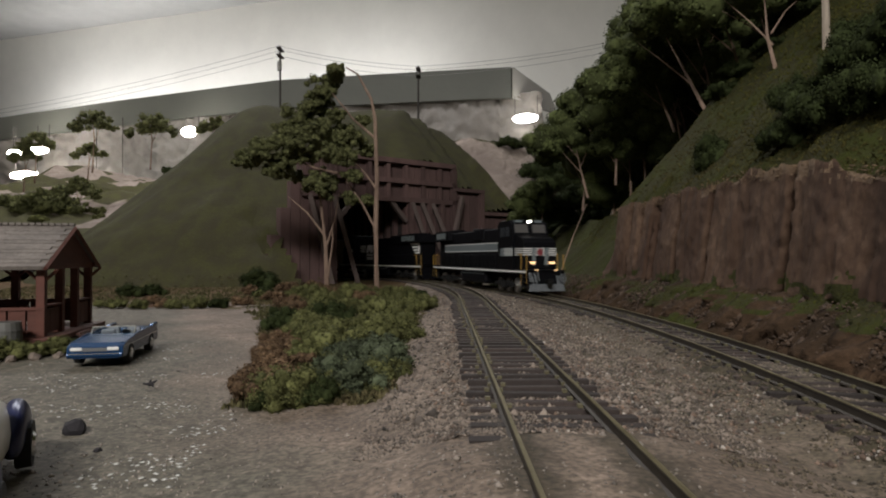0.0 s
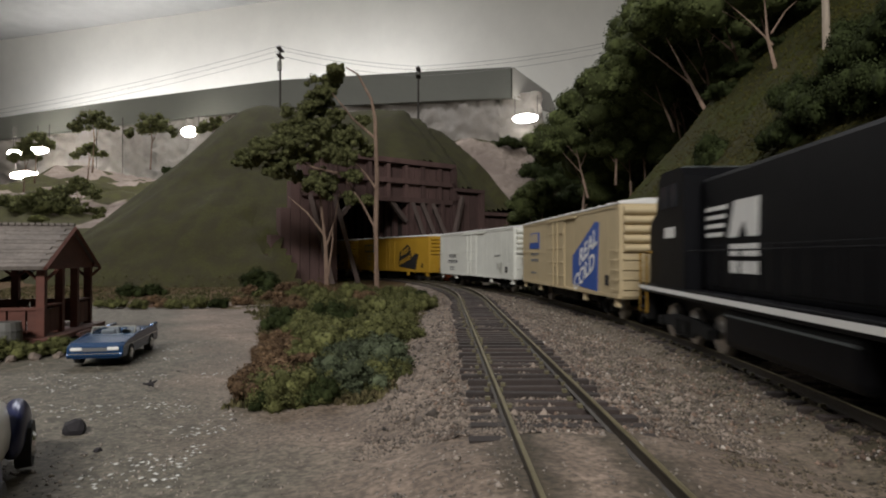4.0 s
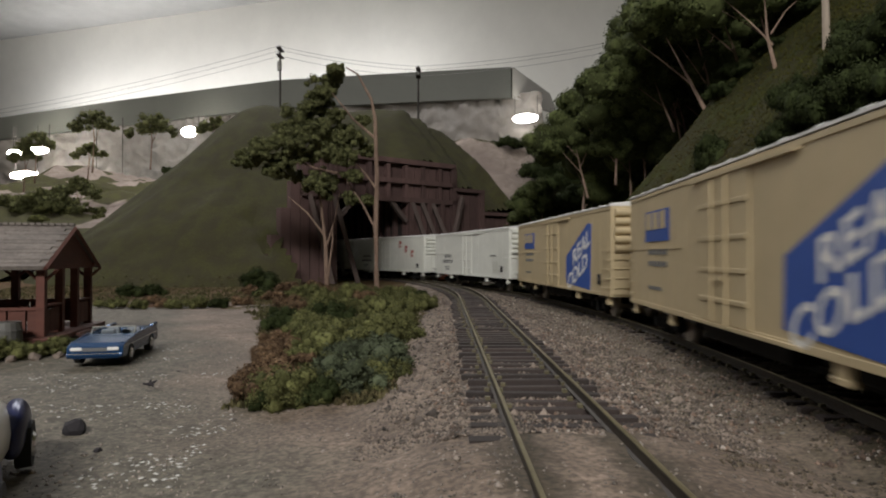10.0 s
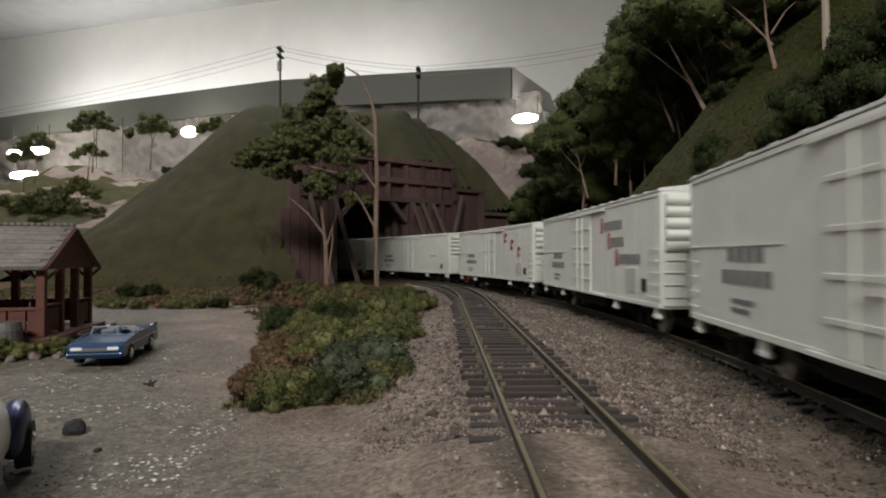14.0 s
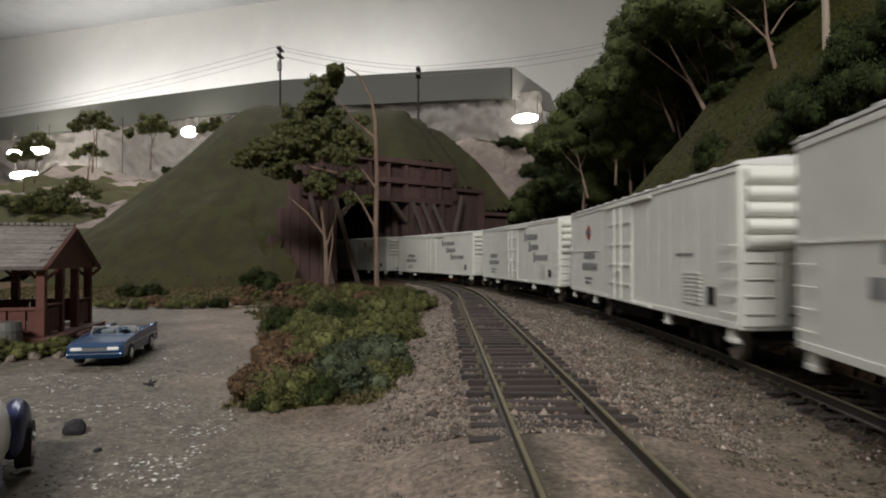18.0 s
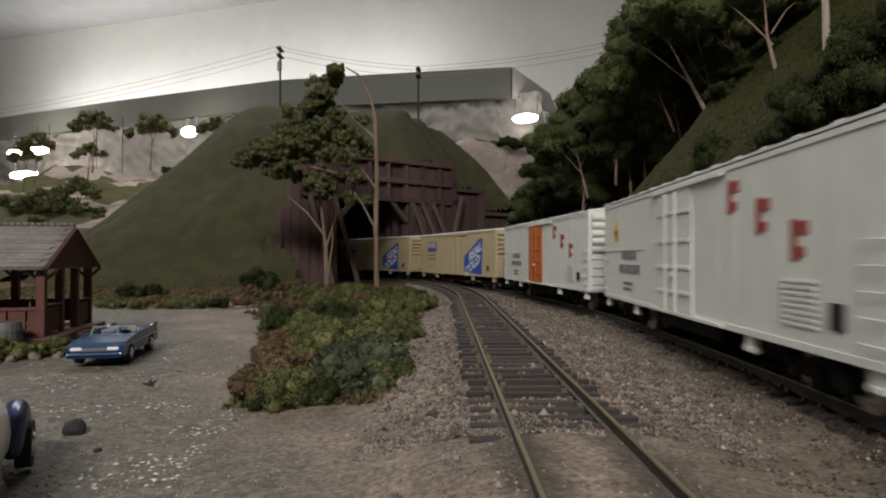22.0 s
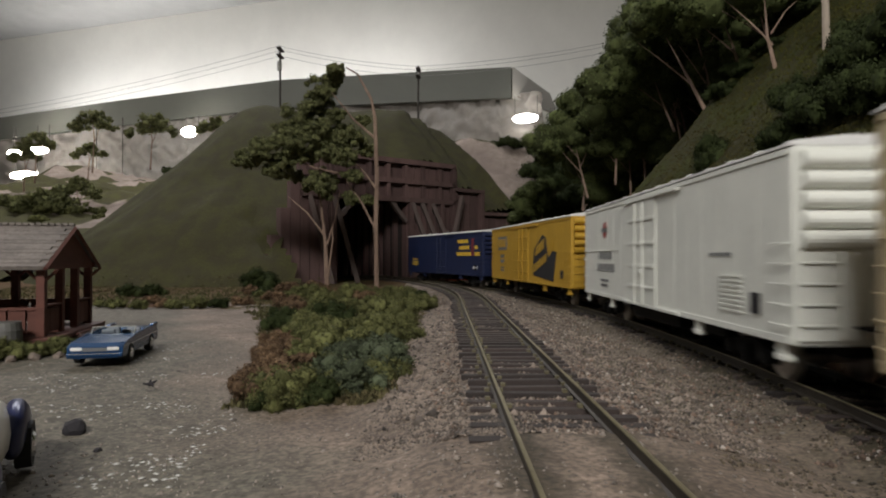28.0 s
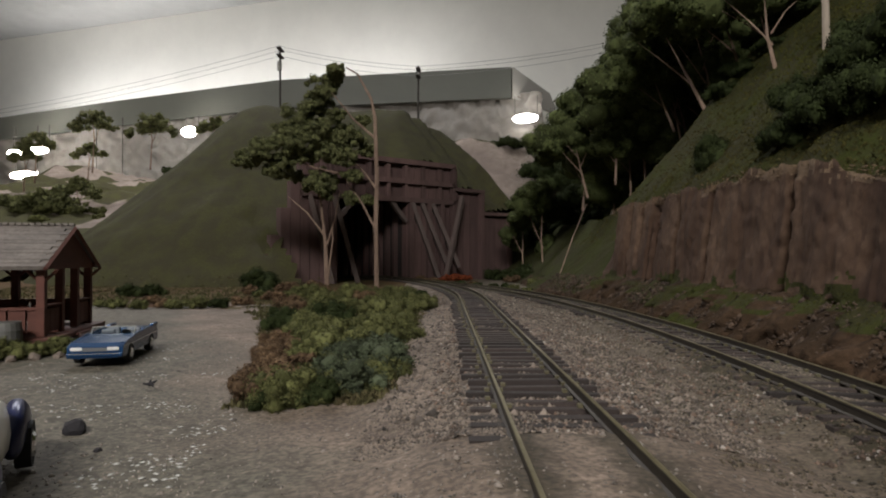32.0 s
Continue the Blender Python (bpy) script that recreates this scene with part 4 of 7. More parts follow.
    if big:
        part("large_lettering", bars(big), colour, car).data.materials[0] = colour
    return car


def shear(me, sh):
    me.transform(sh)
    me["sheared"] = 1
    return me


M_ROOF = mat("white_roof", (0.66, 0.65, 0.63), 0.55, scale=150, vary=0.2, bump=0.08)
M_ORANGE = mat("orange_door_paint", (0.50, 0.125, 0.025), 0.55, scale=200, vary=0.2, bump=0.05)
M_DKRED = mat("dark_red_marking", (0.16, 0.02, 0.025), 0.6, scale=300, vary=0.1, bump=0.0)
PAINT = {
    "white": mat("white_car_paint", (0.68, 0.68, 0.62), 0.5, scale=70, vary=0.14, bump=0.06),
    "tan": mat("tan_car_paint", (0.47, 0.375, 0.225), 0.5, scale=70, vary=0.14, bump=0.06),
    "yellow": mat("yellow_car_paint", (0.44, 0.255, 0.022), 0.5, scale=70, vary=0.16, bump=0.06),
    "blue": mat("dark_blue_car_paint", (0.010, 0.017, 0.055), 0.45, scale=70, vary=0.2, bump=0.06),
}
TRAIN = ["slogan tan", "plain white", "gold yellow", "gold yellow", "slogan tan", "slogan tan", "plain white", "three_letters white", "stepped_words white",
         "three_letters white", "plain white", "emblem white", "stepped_words white", "stepped_words white", "shield white", "orange_door white",
         "slogan tan", "slogan tan", "slogan tan", "emblem white", "gold yellow", "blue blue"]
LABELS = {
    "slogan": "tan refrigerator car with a slanted blue slogan panel", "plain": "plain white refrigerator car with small dark lettering",
    "emblem": "white refrigerator car with a round faded emblem", "gold": "yellow refrigerator car with a dark slanted emblem",
    "three_letters": "white refrigerator car with three stepped red letters", "stepped_words": "white refrigerator car with stepped dark lettering",
    "shield": "white refrigerator car with a shield and red letters", "orange_door": "white refrigerator car with an orange plug door",
    "blue": "dark blue boxcar with yellow lettering"}
TRAIN[8] = "stepped_words_red white"
LABELS["stepped_words_red"] = "white refrigerator car with stepped words and red initials"
cars = []
for spec in TRAIN:
    k, c = spec.split()
    cars.append(reefer(k, PAINT[c], LABELS[k]))


def locomotive(lead, label):
    e = empty("diesel_locomotive", label=label, category="locomotive", group="locomotives of the train")
    H = 0.1190 if lead else 0.1140
    TX = 0.071 if lead else 0.068
    bm = bmesh.new()
    box(bm, -H, H, -0.0172, 0.0172, 0.0150, 0.0182, bevel=0.0003)
    box(bm, -H + 0.004, H - 0.004, -0.0080, 0.0080, 0.0090, 0.0150)
    part("underframe", bm, M_BLACK, e)
    for s in (-1, 1):
        y = s * 0.0173
        part("sill_stripe", boxes((-H + 0.002, H - 0.002, min(y, y + s * 0.0002), max(y, y + s * 0.0002), 0.0160, 0.0174)), M_WHITE, e, "white sill stripe")
    cab0, cab1 = (H - 0.056, H - 0.026) if lead else (-0.088, -0.058)
    h0, h1 = (-H + 0.010, cab0) if lead else (cab1, H - 0.010)
    bm = bmesh.new()
    box(bm, h0, h1, -0.0118, 0.0118, 0.0182, 0.0520, bevel=0.0012)
    hood = part("long_hood", bm, M_BLACK, e)
    door = shared("hood_door", boxes((0, 0.0070, -0.0003, 0.0003, 0.0200, 0.0315), bevel=0.0001), M_BLACK)
    for x in np.arange(h0 + 0.010, h1 - 0.010, 0.0085):
        for s in (-1, 1):
            part("hood_door", door, M_BLACK, hood, m=pose(x, s * 0.0118, 0))
    g0, g1 = (h0 - 0.004, h0 + 0.044) if lead else (h1 - 0.044, h1 + 0.004)
    bm = bmesh.new()
    prism(bm, [(g0, 0.0450), (g0 + 0.004, 0.0545), (g1 - 0.004, 0.0545), (g1, 0.0450)], -0.0172, 0.0172)
    part("radiator_section", bm, M_BLACK, e)
    bm = bmesh.new()
    for x in np.arange(g0 + 0.008, g1 - 0.010, 0.0022):
        for s in (-1, 1):
            y = s * 0.0173
            box(bm, x, x + 0.0013, min(y, y + s * 0.0003), max(y, y + s * 0.0003), 0.0465, 0.0525)
    part("radiator_grille", bm, M_GREY, e)
    for i in range(3):
        bm = bmesh.new()
        x = g0 + 0.010 + i * 0.0140
        tube(bm, (x, 0, 0.0542), (x, 0, 0.0560), 0.0066, 0.0066, 20)
        part("roof_fan", bm, M_BLACK, e)
    bm = bmesh.new()
    mid = (h0 + h1) / 2
    box(bm, mid, mid + 0.016, -0.0055, 0.0055, 0.0510, 0.0548, bevel=0.0006)
    part("exhaust_stack", bm, M_BLACK, e)
    part("dynamic_brake", boxes((mid + 0.018, mid + 0.044, -0.0130, 0.0130, 0.0425, 0.0535), bevel=0.0010), M_BLACK, e)
    # cab
    sg = 1 if lead else -1
    bm = bmesh.new()
    poly = [(cab0, 0.0182), (cab0, 0.0535), (cab0 + 0.003, 0.0565), (cab1 - 0.007, 0.0572), (cab1 - 0.003, 0.0545), (cab1, 0.0455), (cab1, 0.0182)]
    if not lead:
        poly = [(cab0 + cab1 - x, z) for x, z in poly]
    prism(bm, poly, -0.0172, 0.0172)
    cab = part("cab", bm, M_BLACK, e)
    part("cab_roof_trim", boxes((min(cab0, cab1) + 0.004, max(cab0, cab1) - 0.008, -0.0150, 0.0150, 0.0562, 0.0574)), M_GREY, cab)
    xf = cab1 if lead else cab0
    for y in (-0.0085, 0.0085):
        bm = bmesh.new()
        pz = [(cab1 - 0.0026, 0.0538), (cab1 - 0.0022, 0.0540), (cab1 - 0.0002, 0.0472), (cab1 - 0.0006, 0.0470)]
        prism(bm, pz if lead else [(cab0 + cab1 - x, z) for x, z in pz], y - 0.0062, y + 0.0062)
        part("windscreen", bm, M_SCREEN, cab, "pale reflecting windscreen")
    for s in (-1, 1):
        y = s * 0.0173
        for a in (0.006, 0.016):
            part("side_window", boxes((min(cab0, cab1) + a, min(cab0, cab1) + a + 0.0075, min(y, y + s * 0.0002), max(y, y + s * 0.0002), 0.0445, 0.0520)), M_GLASS, cab)
    # nose
    n0, n1 = (cab1, H - 0.010) if lead else (-H + 0.010, cab0)
    bm = bmesh.new()
    poly = [(n0, 0.0182), (n0, 0.0460), (n1 - 0.004, 0.0425), (n1, 0.0390), (n1, 0.0182)]
    if not lead:
        poly = [(n0 + n1 - x, z) for x, z in poly]
    prism(bm, poly, -0.0152, 0.0152)
    part("nose", bm, M_BLACK, e)
    H2 = H * sg
    ends = [(H, 1), (-H, -1)]
    for x, s in ends:
        bm = bmesh.new()
        prism(bm, [(-0.0165, 0.0022), (0.0165, 0.0022), (0.0150, 0.0075), (-0.0150, 0.0075)], -0.0010, 0.0010)
        bmesh.ops.rotate(bm, verts=bm.verts, cent=(0, 0, 0), matrix=Matrix.Rotation(math.pi / 2, 3, "Z"))
        bmesh.ops.translate(bm, verts=bm.verts, vec=(x + s * 0.001, 0, 0))
        part("plow", bm, M_SILVER if (lead and s > 0) else M_BLACK, e, "silver plow blade" if (lead and s > 0) else "")
        bm = boxes((min(x - s * 0.002, x), max(x - s * 0.002, x), -0.0172, 0.0172, 0.0075, 0.0182), bevel=0.0003)
        part("pilot", bm, M_BLACK, e)
        coupler(e, x - s * 0.002, s)
        for yy in (-0.0150, 0.0150):  # corner steps and yellow grab rails
            bm = bmesh.new()
            for k in range(4):
                z = 0.0050 + k * 0.0036
                box(bm, min(x - s * 0.010, x - s * 0.002), max(x - s * 0.010, x - s * 0.002), yy - 0.0018, yy + 0.0018, z, z + 0.0007)
            box(bm, min(x - s * 0.0106, x - s * 0.0098), max(x - s * 0.0106, x - s * 0.0098), yy - 0.0022, yy + 0.0022, 0.0045, 0.0182)
            part("corner_steps", bm, M_UNDER, e)
            bm = bmesh.new()
            yo = yy + (0.002 if yy > 0 else -0.002)
            for xo in (x - s * 0.0015, x - s * 0.0110):
                tube(bm, (xo, yo, 0.0070), (xo, yo, 0.0300), 0.00045, 0.00045, 6)
            tube(bm, (x - s * 0.0110, yo, 0.0300), (x - s * 0.0170, yo, 0.0300), 0.0006, 0.0006, 6)
            part("grab_rail", bm, M_HANDRAIL, e, "yellow grab rail")
    for s in (-1, 1):  # walkway handrails
        bm = bmesh.new()
        y = s * 0.0168
        a0, a1 = (-H + 0.014, cab0 - 0.002) if lead else (cab1 + 0.002, H - 0.014)
        tube(bm, (a0, y, 0.0300), (a1, y, 0.0300), 0.00025, 0.00025, 5)
        for x in np.linspace(a0, a1, 9):
            tube(bm, (x, y, 0.0182), (x, y, 0.0300), 0.00025, 0.00025, 5)
        part("handrail", bm, M_BLACK, e)
    part("fuel_tank", boxes((-0.031, 0.031, -0.0158, 0.0158, 0.0045, 0.0150), bevel=0.0022), M_BLACK, e)
    part("tank_edge", boxes((-0.029, 0.029, -0.0160, -0.0155, 0.0128, 0.0133)), M_GREY, e)
    for x in (-TX, TX):
        truck(e, x, (-0.0205, 0, 0.0205), SIDE3, WHEEL_L, 0.0056)
    y = -0.0121
    if lead:
        # grey band with white edges along hood and cab, stripes round the nose
        part("hood_band", boxes((-0.090, cab0 + 0.001, y - 0.0001, y + 0.0001, 0.0335, 0.0395)), M_GREYBLUE, e, "blue-grey band along the hood")
        part("band_edge", boxes((-0.090, cab0, y - 0.0002, y, 0.0395, 0.0401), (-0.090, cab0, y - 0.0002, y, 0.0329, 0.0335)), M_WHITE, e)
        yc = -0.0174
        part("cab_band", boxes((cab0 + 0.006, cab1, yc - 0.0001, yc + 0.0001, 0.0285, 0.0350)), M_GREYBLUE, cab)
        part("cab_stripes", boxes(*[(cab0 + 0.014, cab1, yc - 0.0002, yc, z, z + 0.0007) for z in (0.0292, 0.0308, 0.0324, 0.0340)]), M_WHITE, cab)
        part("nose_stripes", boxes(*[(n0, n1 + 0.0002, -0.0154, 0.0154, z, z + 0.0007) for z in (0.0292, 0.0308, 0.0324, 0.0340)]), M_WHITE, e, "white stripes round the nose")
        bm = bmesh.new()
        tube(bm, (n1 + 0.0002, 0, 0.0318), (n1 + 0.0005, 0, 0.0318), 0.0027, 0.0027, 16)
        part("nose_emblem", bm, M_DKRED, e, "dark red round emblem on the nose")
        for yy in (-0.0058, 0.0058):
            part("nose_post", boxes((n1, n1 + 0.0006, yy - 0.0016, yy + 0.0016, 0.0215, 0.0350)), M_GREYBLUE, e)
        for yy in (-0.0090, 0.0090):
            bm = bmesh.new()
            tube(bm, (n1 + 0.006, yy, 0.0235), (n1 + 0.0072, yy, 0.0235), 0.0009, 0.0009, 10)
            tube(bm, (n1 - 0.001, yy, 0.0235), (n1 + 0.006, yy, 0.0235), 0.0008, 0.0008, 8)
            part("ditch_light", bm, M_DITCH, e, "lit ditch light")
            part("step_light", boxes((H, H + 0.0006, yy - 0.0013, yy + 0.0013, 0.0178, 0.0184)), M_DITCH, e)
        hl = part("headlight_housing", boxes((cab1 - 0.009, cab1 - 0.0030, -0.0030, 0.0030, 0.0548, 0.0576), bevel=0.0004), M_BLACK, e)
        for yy in (-0.0012, 0.0012):
            bm = bmesh.new()
            tube(bm, (cab1 - 0.0031, yy, 0.0562), (cab1 - 0.0025, yy, 0.0562), 0.0009, 0.0009, 12)
            part("headlight", bm, M_HEADLIGHT, hl, "lit headlight")
        for yy in (-0.0095, 0.0095):
            part("number_board", boxes((cab1 - 0.0080, cab1 - 0.0036, yy - 0.0032, yy + 0.0032, 0.0556, 0.0574)), M_GREYBLUE, e)
        rr = random.Random(3)
        for yy in (-0.0165, -0.0150, -0.0135, -0.0120, -0.0105, -0.0088, 0.0085, 0.0100, 0.0115, 0.0130, 0.0145, 0.0160):
            z = 0.0165 - 0.003 * rr.random()
            pts = [Vector((H + 0.0008 + 0.0012 * rr.random(), yy + 0.0005 * k, z - 0.0022 * k)) for k in range(4)]
            bm = bmesh.new()
            sweep(bm, pts, [0.0005] * len(pts), 5)
            part("brake_hose", bm, M_SILVER, e, "silver hose on the pilot")
    else:
        # owner mark, a wide letter shape and stripes at the hood end
        mark = [(-0.052, -0.036 - i * 0.001, y - 0.0001, y + 0.0001, 0.0415 - i * 0.0025, 0.0427 - i * 0.0025) for i in range(4)]
        part("owner_mark", boxes(*mark), M_WHITE, e, "white striped owner mark")
        bm = bmesh.new()
        prism(bm, [(-0.035, 0.0335), (-0.031, 0.0432), (-0.016, 0.0432), (-0.017, 0.0335), (-0.023, 0.0335), (-0.025, 0.0380), (-0.029, 0.0335)], y - 0.0001, y + 0.0001)
        part("owner_block", bm, M_WHITE, e, "white block beside the stripes")
        part("unit_lettering", bars([*lettering(-0.034, 0.0285, 0.018, 0.0032, 4, 0.15), *lettering(-0.034, 0.0240, 0.018, 0.0032, 4, 0.15)], y, 0.0001), M_WHITE, e)
        part("end_stripes", boxes(*[(h1 - 0.022 + i * 0.0035, h1 - 0.0015, y - 0.0001, y + 0.0001, 0.0420 - i * 0.0034, 0.0437 - i * 0.0034) for i in range(4)],
                                  (h1 - 0.005, h1 - 0.0015, y - 0.0001, y + 0.0001, 0.0318, 0.0437)), M_WHITE, e, "white stripes on the hood end")
        part("number_board", boxes((h1 - 0.012, h1 - 0.004, -0.0122, 0.0122, 0.0462, 0.0482)), M_WHITE, e)
        part("cab_number", bars([*lettering(cab0 + 0.010, 0.0345, 0.012, 0.0035, 4)], -0.0174, 0.0001), M_WHITE, e)
    for ch in e.children:  # the shell is a little narrower than drawn above
        if not ch.name.startswith("truck"):
            ch.matrix_basis = Matrix.Diagonal((1, 0.91, 1, 1)) @ ch.matrix_basis
    return e


M_DITCH = mat("lit_ditch_light", (1.0, 0.62, 0.30), 0.4, emit=1.6, scale=10, vary=0.0, bump=0.0)
M_SCREEN = mat("windscreen_glass", (0.085, 0.08, 0.077), 0.25, scale=50, vary=0.1, bump=0.0, spec=0.9)
M_SILVER = mat("silver_pilot", (0.16, 0.17, 0.18), 0.5, 0.2, scale=300, vary=0.3, bump=0.1)
M_GREYBLUE = mat("blue_grey_band", (0.12, 0.14, 0.145), 0.5, scale=200, vary=0.1, bump=0.0)
M_HANDRAIL = mat("yellow_handrail", (0.28, 0.155, 0.015), 0.5, scale=200, vary=0.2, bump=0.0)
locos = [locomotive(True, "black diesel locomotive with grey band and lit headlights"), locomotive(False, "black diesel locomotive with white striped owner mark")]

# ---- tunnel portal of timber planks and beams ----
portal = empty("tunnel_portal", label="dark red-brown timber tunnel portal with raking struts", category="tunnel portal")


def on_face(u, v, z):
    """World point at u along the portal face, v towards the eye."""
    return Vector((P0[0] + u * UX + v * UY, P0[1] + u * UY - v * UX, z))


def face_box(name, u0, u1, v0, v1, z0, z1, z0b=None, z1b=None, ma=None, parent=None):
    """A board in face coordinates; z0b and z1b: heights at its other end."""
    bm = bmesh.new()
    z0b, z1b = z0 if z0b is None else z0b, z1 if z1b is None else z1b
    pts = [on_face(u, v, z) for v in (v0, v1) for u, z in ((u0, z0), (u1, z0b), (u1, z1b), (u0, z1))]
    vs = [bm.verts.new(p) for p in pts]
    for f in ((0, 1, 2, 3), (7, 6, 5, 4), (0, 4, 5, 1), (1, 5, 6, 2), (2, 6, 7, 3), (3, 7, 4, 0)):
        bm.faces.new([vs[i] for i in f])
    bmesh.ops.recalc_face_normals(bm, faces=bm.faces)
    return part(name, bm, ma or M_TIMBER, parent or portal)


rng = random.Random(7)
OPEN0, OPEN1, OPENZ = -0.106, 0.0, 0.108
# upright planks right and left of the opening
u = OPEN1
while u < 0.19:
    w = 0.0125
    face_box("plank", u, u + w - 0.0009, -0.012 + rng.uniform(-0.001, 0.001), 0.0, -0.003, wall_top(u + w / 2) - 0.003)
    u += w
u = OPEN0
while u > -0.225:
    w = 0.0125
    face_box("plank", u - w + 0.0009, u, -0.012 + rng.uniform(-0.001, 0.001), 0.0, -0.003, max(0.034 + 0.3 * (u + 0.2), wall_top(u - w / 2) - 0.003))
    u -= w
# header panels over the opening: two rows of recessed panels between beams
face_box("header_board", -0.15, 0.08, -0.012, -0.004, 0.108, 0.158)
for z in (0.1060, 0.1310, 0.1575):
    face_box("header_beam", -0.155, 0.082, -0.024 if z > 0.15 else -0.006, 0.006, z, z + 0.0065)
for i in range(9):
    u = -0.148 + i * 0.0285
    face_box("header_post", u, u + 0.005, -0.005, 0.004, 0.1125, 0.156)
for u in (OPEN1 + 0.001, 0.0320, 0.0540, 0.0750, 0.1290, 0.1860):
    face_box("face_post", u, u + 0.007, -0.004, 0.006, -0.003, min(wall_top(u), 0.106 if u < 0.06 else 1))
face_box("wall_cap", 0.080, 0.136, -0.024, 0.007, 0.126, 0.131)
face_box("wall_cap", 0.134, 0.200, -0.024, 0.007, 0.094, 0.099)


def strut(u0, z0, u1, z1, v0=0.004, v1=0.016, t=0.0058):
    a, b = on_face(u0, v0, z0), on_face(u1, v1, z1)
    bm = bmesh.new()
    q = (b - a).to_track_quat("Z", "Y")
    L = (b - a).length
    vs = box(bm, -t / 2, t / 2, -t / 2, t / 2, 0, L, bevel=0.0005)
    for v in bm.verts:
        v.co = a + q @ v.co
    part("raking_strut", bm, M_STRUT, portal)


M_STRUT = mat("grey_brown_strut", (0.105, 0.075, 0.066), 0.8, scale=200, vary=0.35, bump=0.2, stretch=(1, 1, 0.2))
strut(0.006, 0.106, 0.0440, -0.001)
strut(0.022, 0.106, 0.0560, 0.022)
strut(0.040, 0.106, 0.0780, 0.018)
strut(0.0880, 0.118, 0.0490, -0.001, 0.012, 0.022)
strut(-0.112, 0.108, -0.085, -0.001)
strut(-0.145, 0.108, -0.120, -0.001)
strut(OPEN1 - 0.001, 0.080, -0.028, 0.109, 0.0, 0.0)
strut(OPEN0 + 0.001, 0.080, OPEN0 + 0.028, 0.109, 0.0, 0.0)
# tunnel lining: ribbed side walls and a roof that follow the track, coloured near-black for the tunnel's shade
lining = empty("tunnel_lining", label="ribbed tunnel lining with the tunnel's shade in its dark colour", category="tunnel")
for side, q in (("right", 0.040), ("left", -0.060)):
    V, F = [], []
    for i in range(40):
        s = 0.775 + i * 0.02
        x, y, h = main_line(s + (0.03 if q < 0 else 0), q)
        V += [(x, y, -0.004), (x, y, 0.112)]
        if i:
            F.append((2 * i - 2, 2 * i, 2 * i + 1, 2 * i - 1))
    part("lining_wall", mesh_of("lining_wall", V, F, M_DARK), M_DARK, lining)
    for i in range(14):
        x, y, h = main_line(0.790 + i * 0.020, q - (0.003 if q > 0 else -0.003))
        bm = boxes((-0.003, 0.003, -0.003, 0.003, -0.004, 0.110))
        part("lining_rib", bm, M_TIMBER, lining, m=pose(x, y, 0, 0, 0, -math.degrees(h)))
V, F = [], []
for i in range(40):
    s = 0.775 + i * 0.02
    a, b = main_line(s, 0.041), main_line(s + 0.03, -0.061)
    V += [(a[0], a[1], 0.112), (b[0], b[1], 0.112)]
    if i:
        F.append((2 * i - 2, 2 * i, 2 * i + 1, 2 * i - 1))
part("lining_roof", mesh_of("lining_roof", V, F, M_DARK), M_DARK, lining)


# ---- foliage ----
_bm = bmesh.new()
bmesh.ops.create_icosphere(_bm, subdivisions=2, radius=1.0)
ICO_V = np.array([v.co[:] for v in _bm.verts])
ICO_F = np.array([[v.index for v in f.verts] for f in _bm.faces])
_bm.free()


def lump_core(name, centres, radii, material, seed, fill=0.62, rough=0.2):
    """Rough solid lumps inside the foliage."""
    rg = np.random.default_rng(seed)
    V, F = [], []
    for i, (c, r) in enumerate(zip(centres, radii)):
        k = ICO_V * (r * fill) * rg.uniform(1 - 1.2 * rough, 1 + 0.8 * rough, (len(ICO_V), 1)) * np.array((1, 1, 0.85))
        V.append(k + np.asarray(c))
        F.append(ICO_F + i * len(ICO_V))
    return mesh_of(name, np.concatenate(V), np.concatenate(F).tolist(), material, True)


def bush_meshes(seed, r, material):
    rg = np.random.default_rng(seed)
    n = 38
    d = rg.normal(size=(n, 3))
    d /= np.linalg.norm(d, axis=1)[:, None]
    d[:, 2] = abs(d[:, 2])
    C = d * (r * rg.uniform(0.38, 0.92, n))[:, None] * np.array([1, 1, 0.75]) + np.array([0, 0, r * 0.15])
    R = r * rg.uniform(0.10, 0.33, n)
    return leaves("foliage", C, R, 300, r * 0.024, material, seed, 0.85, 0.72, 0.58), lump_core("core", C, R, material, seed, 0.80, 0.22)


BUSH = {}
for nm, ma in (("green", M_LEAF2), ("brown", M_LEAF3), ("blue", M_LEAF4), ("dark", M_LEAF), ("rust", M_LEAF5)):
    BUSH[nm] = [bush_meshes(hash_seed, 0.010, ma) for hash_seed in (21, 22, 23)]
BUSH_LABEL = {"green": "low olive-green foam foliage bush", "brown": "low dry brown foliage bush", "blue": "low blue-green foliage bush", "dark": "dark green foam foliage bush", "rust": "low rust-red clump of dry foliage"}


def bush(kind, x, y, z, r, group="trackside bushes", squash=1.0):
    rg = random.Random(int((x + 5) * 1e5) + int(y * 1e5))
    fo, co = BUSH[kind][rg.randrange(3)]
    k = r / 0.010
    ob = part("bush", co, None, m=Matrix.LocRotScale((x, y, z - 0.1 * r), Euler((0, 0, rg.uniform(0, 6.28))), (k, k, k * squash)))
    tagged(ob, BUSH_LABEL[kind], "bush", group)
    part("foliage", fo, None, ob)
    return ob


# the thicket beside the siding
def thicket_span(y):
    return (float(np.interp(y, [0.14, 0.194, 0.311, 0.40, 0.50], [-0.0480, -0.0535, -0.093, -0.127, -0.165])),
            float(np.interp(y, [0.14, 0.153, 0.247, 0.42, 0.59], [-0.0150, -0.0120, -0.0125, -0.0080, -0.036])))


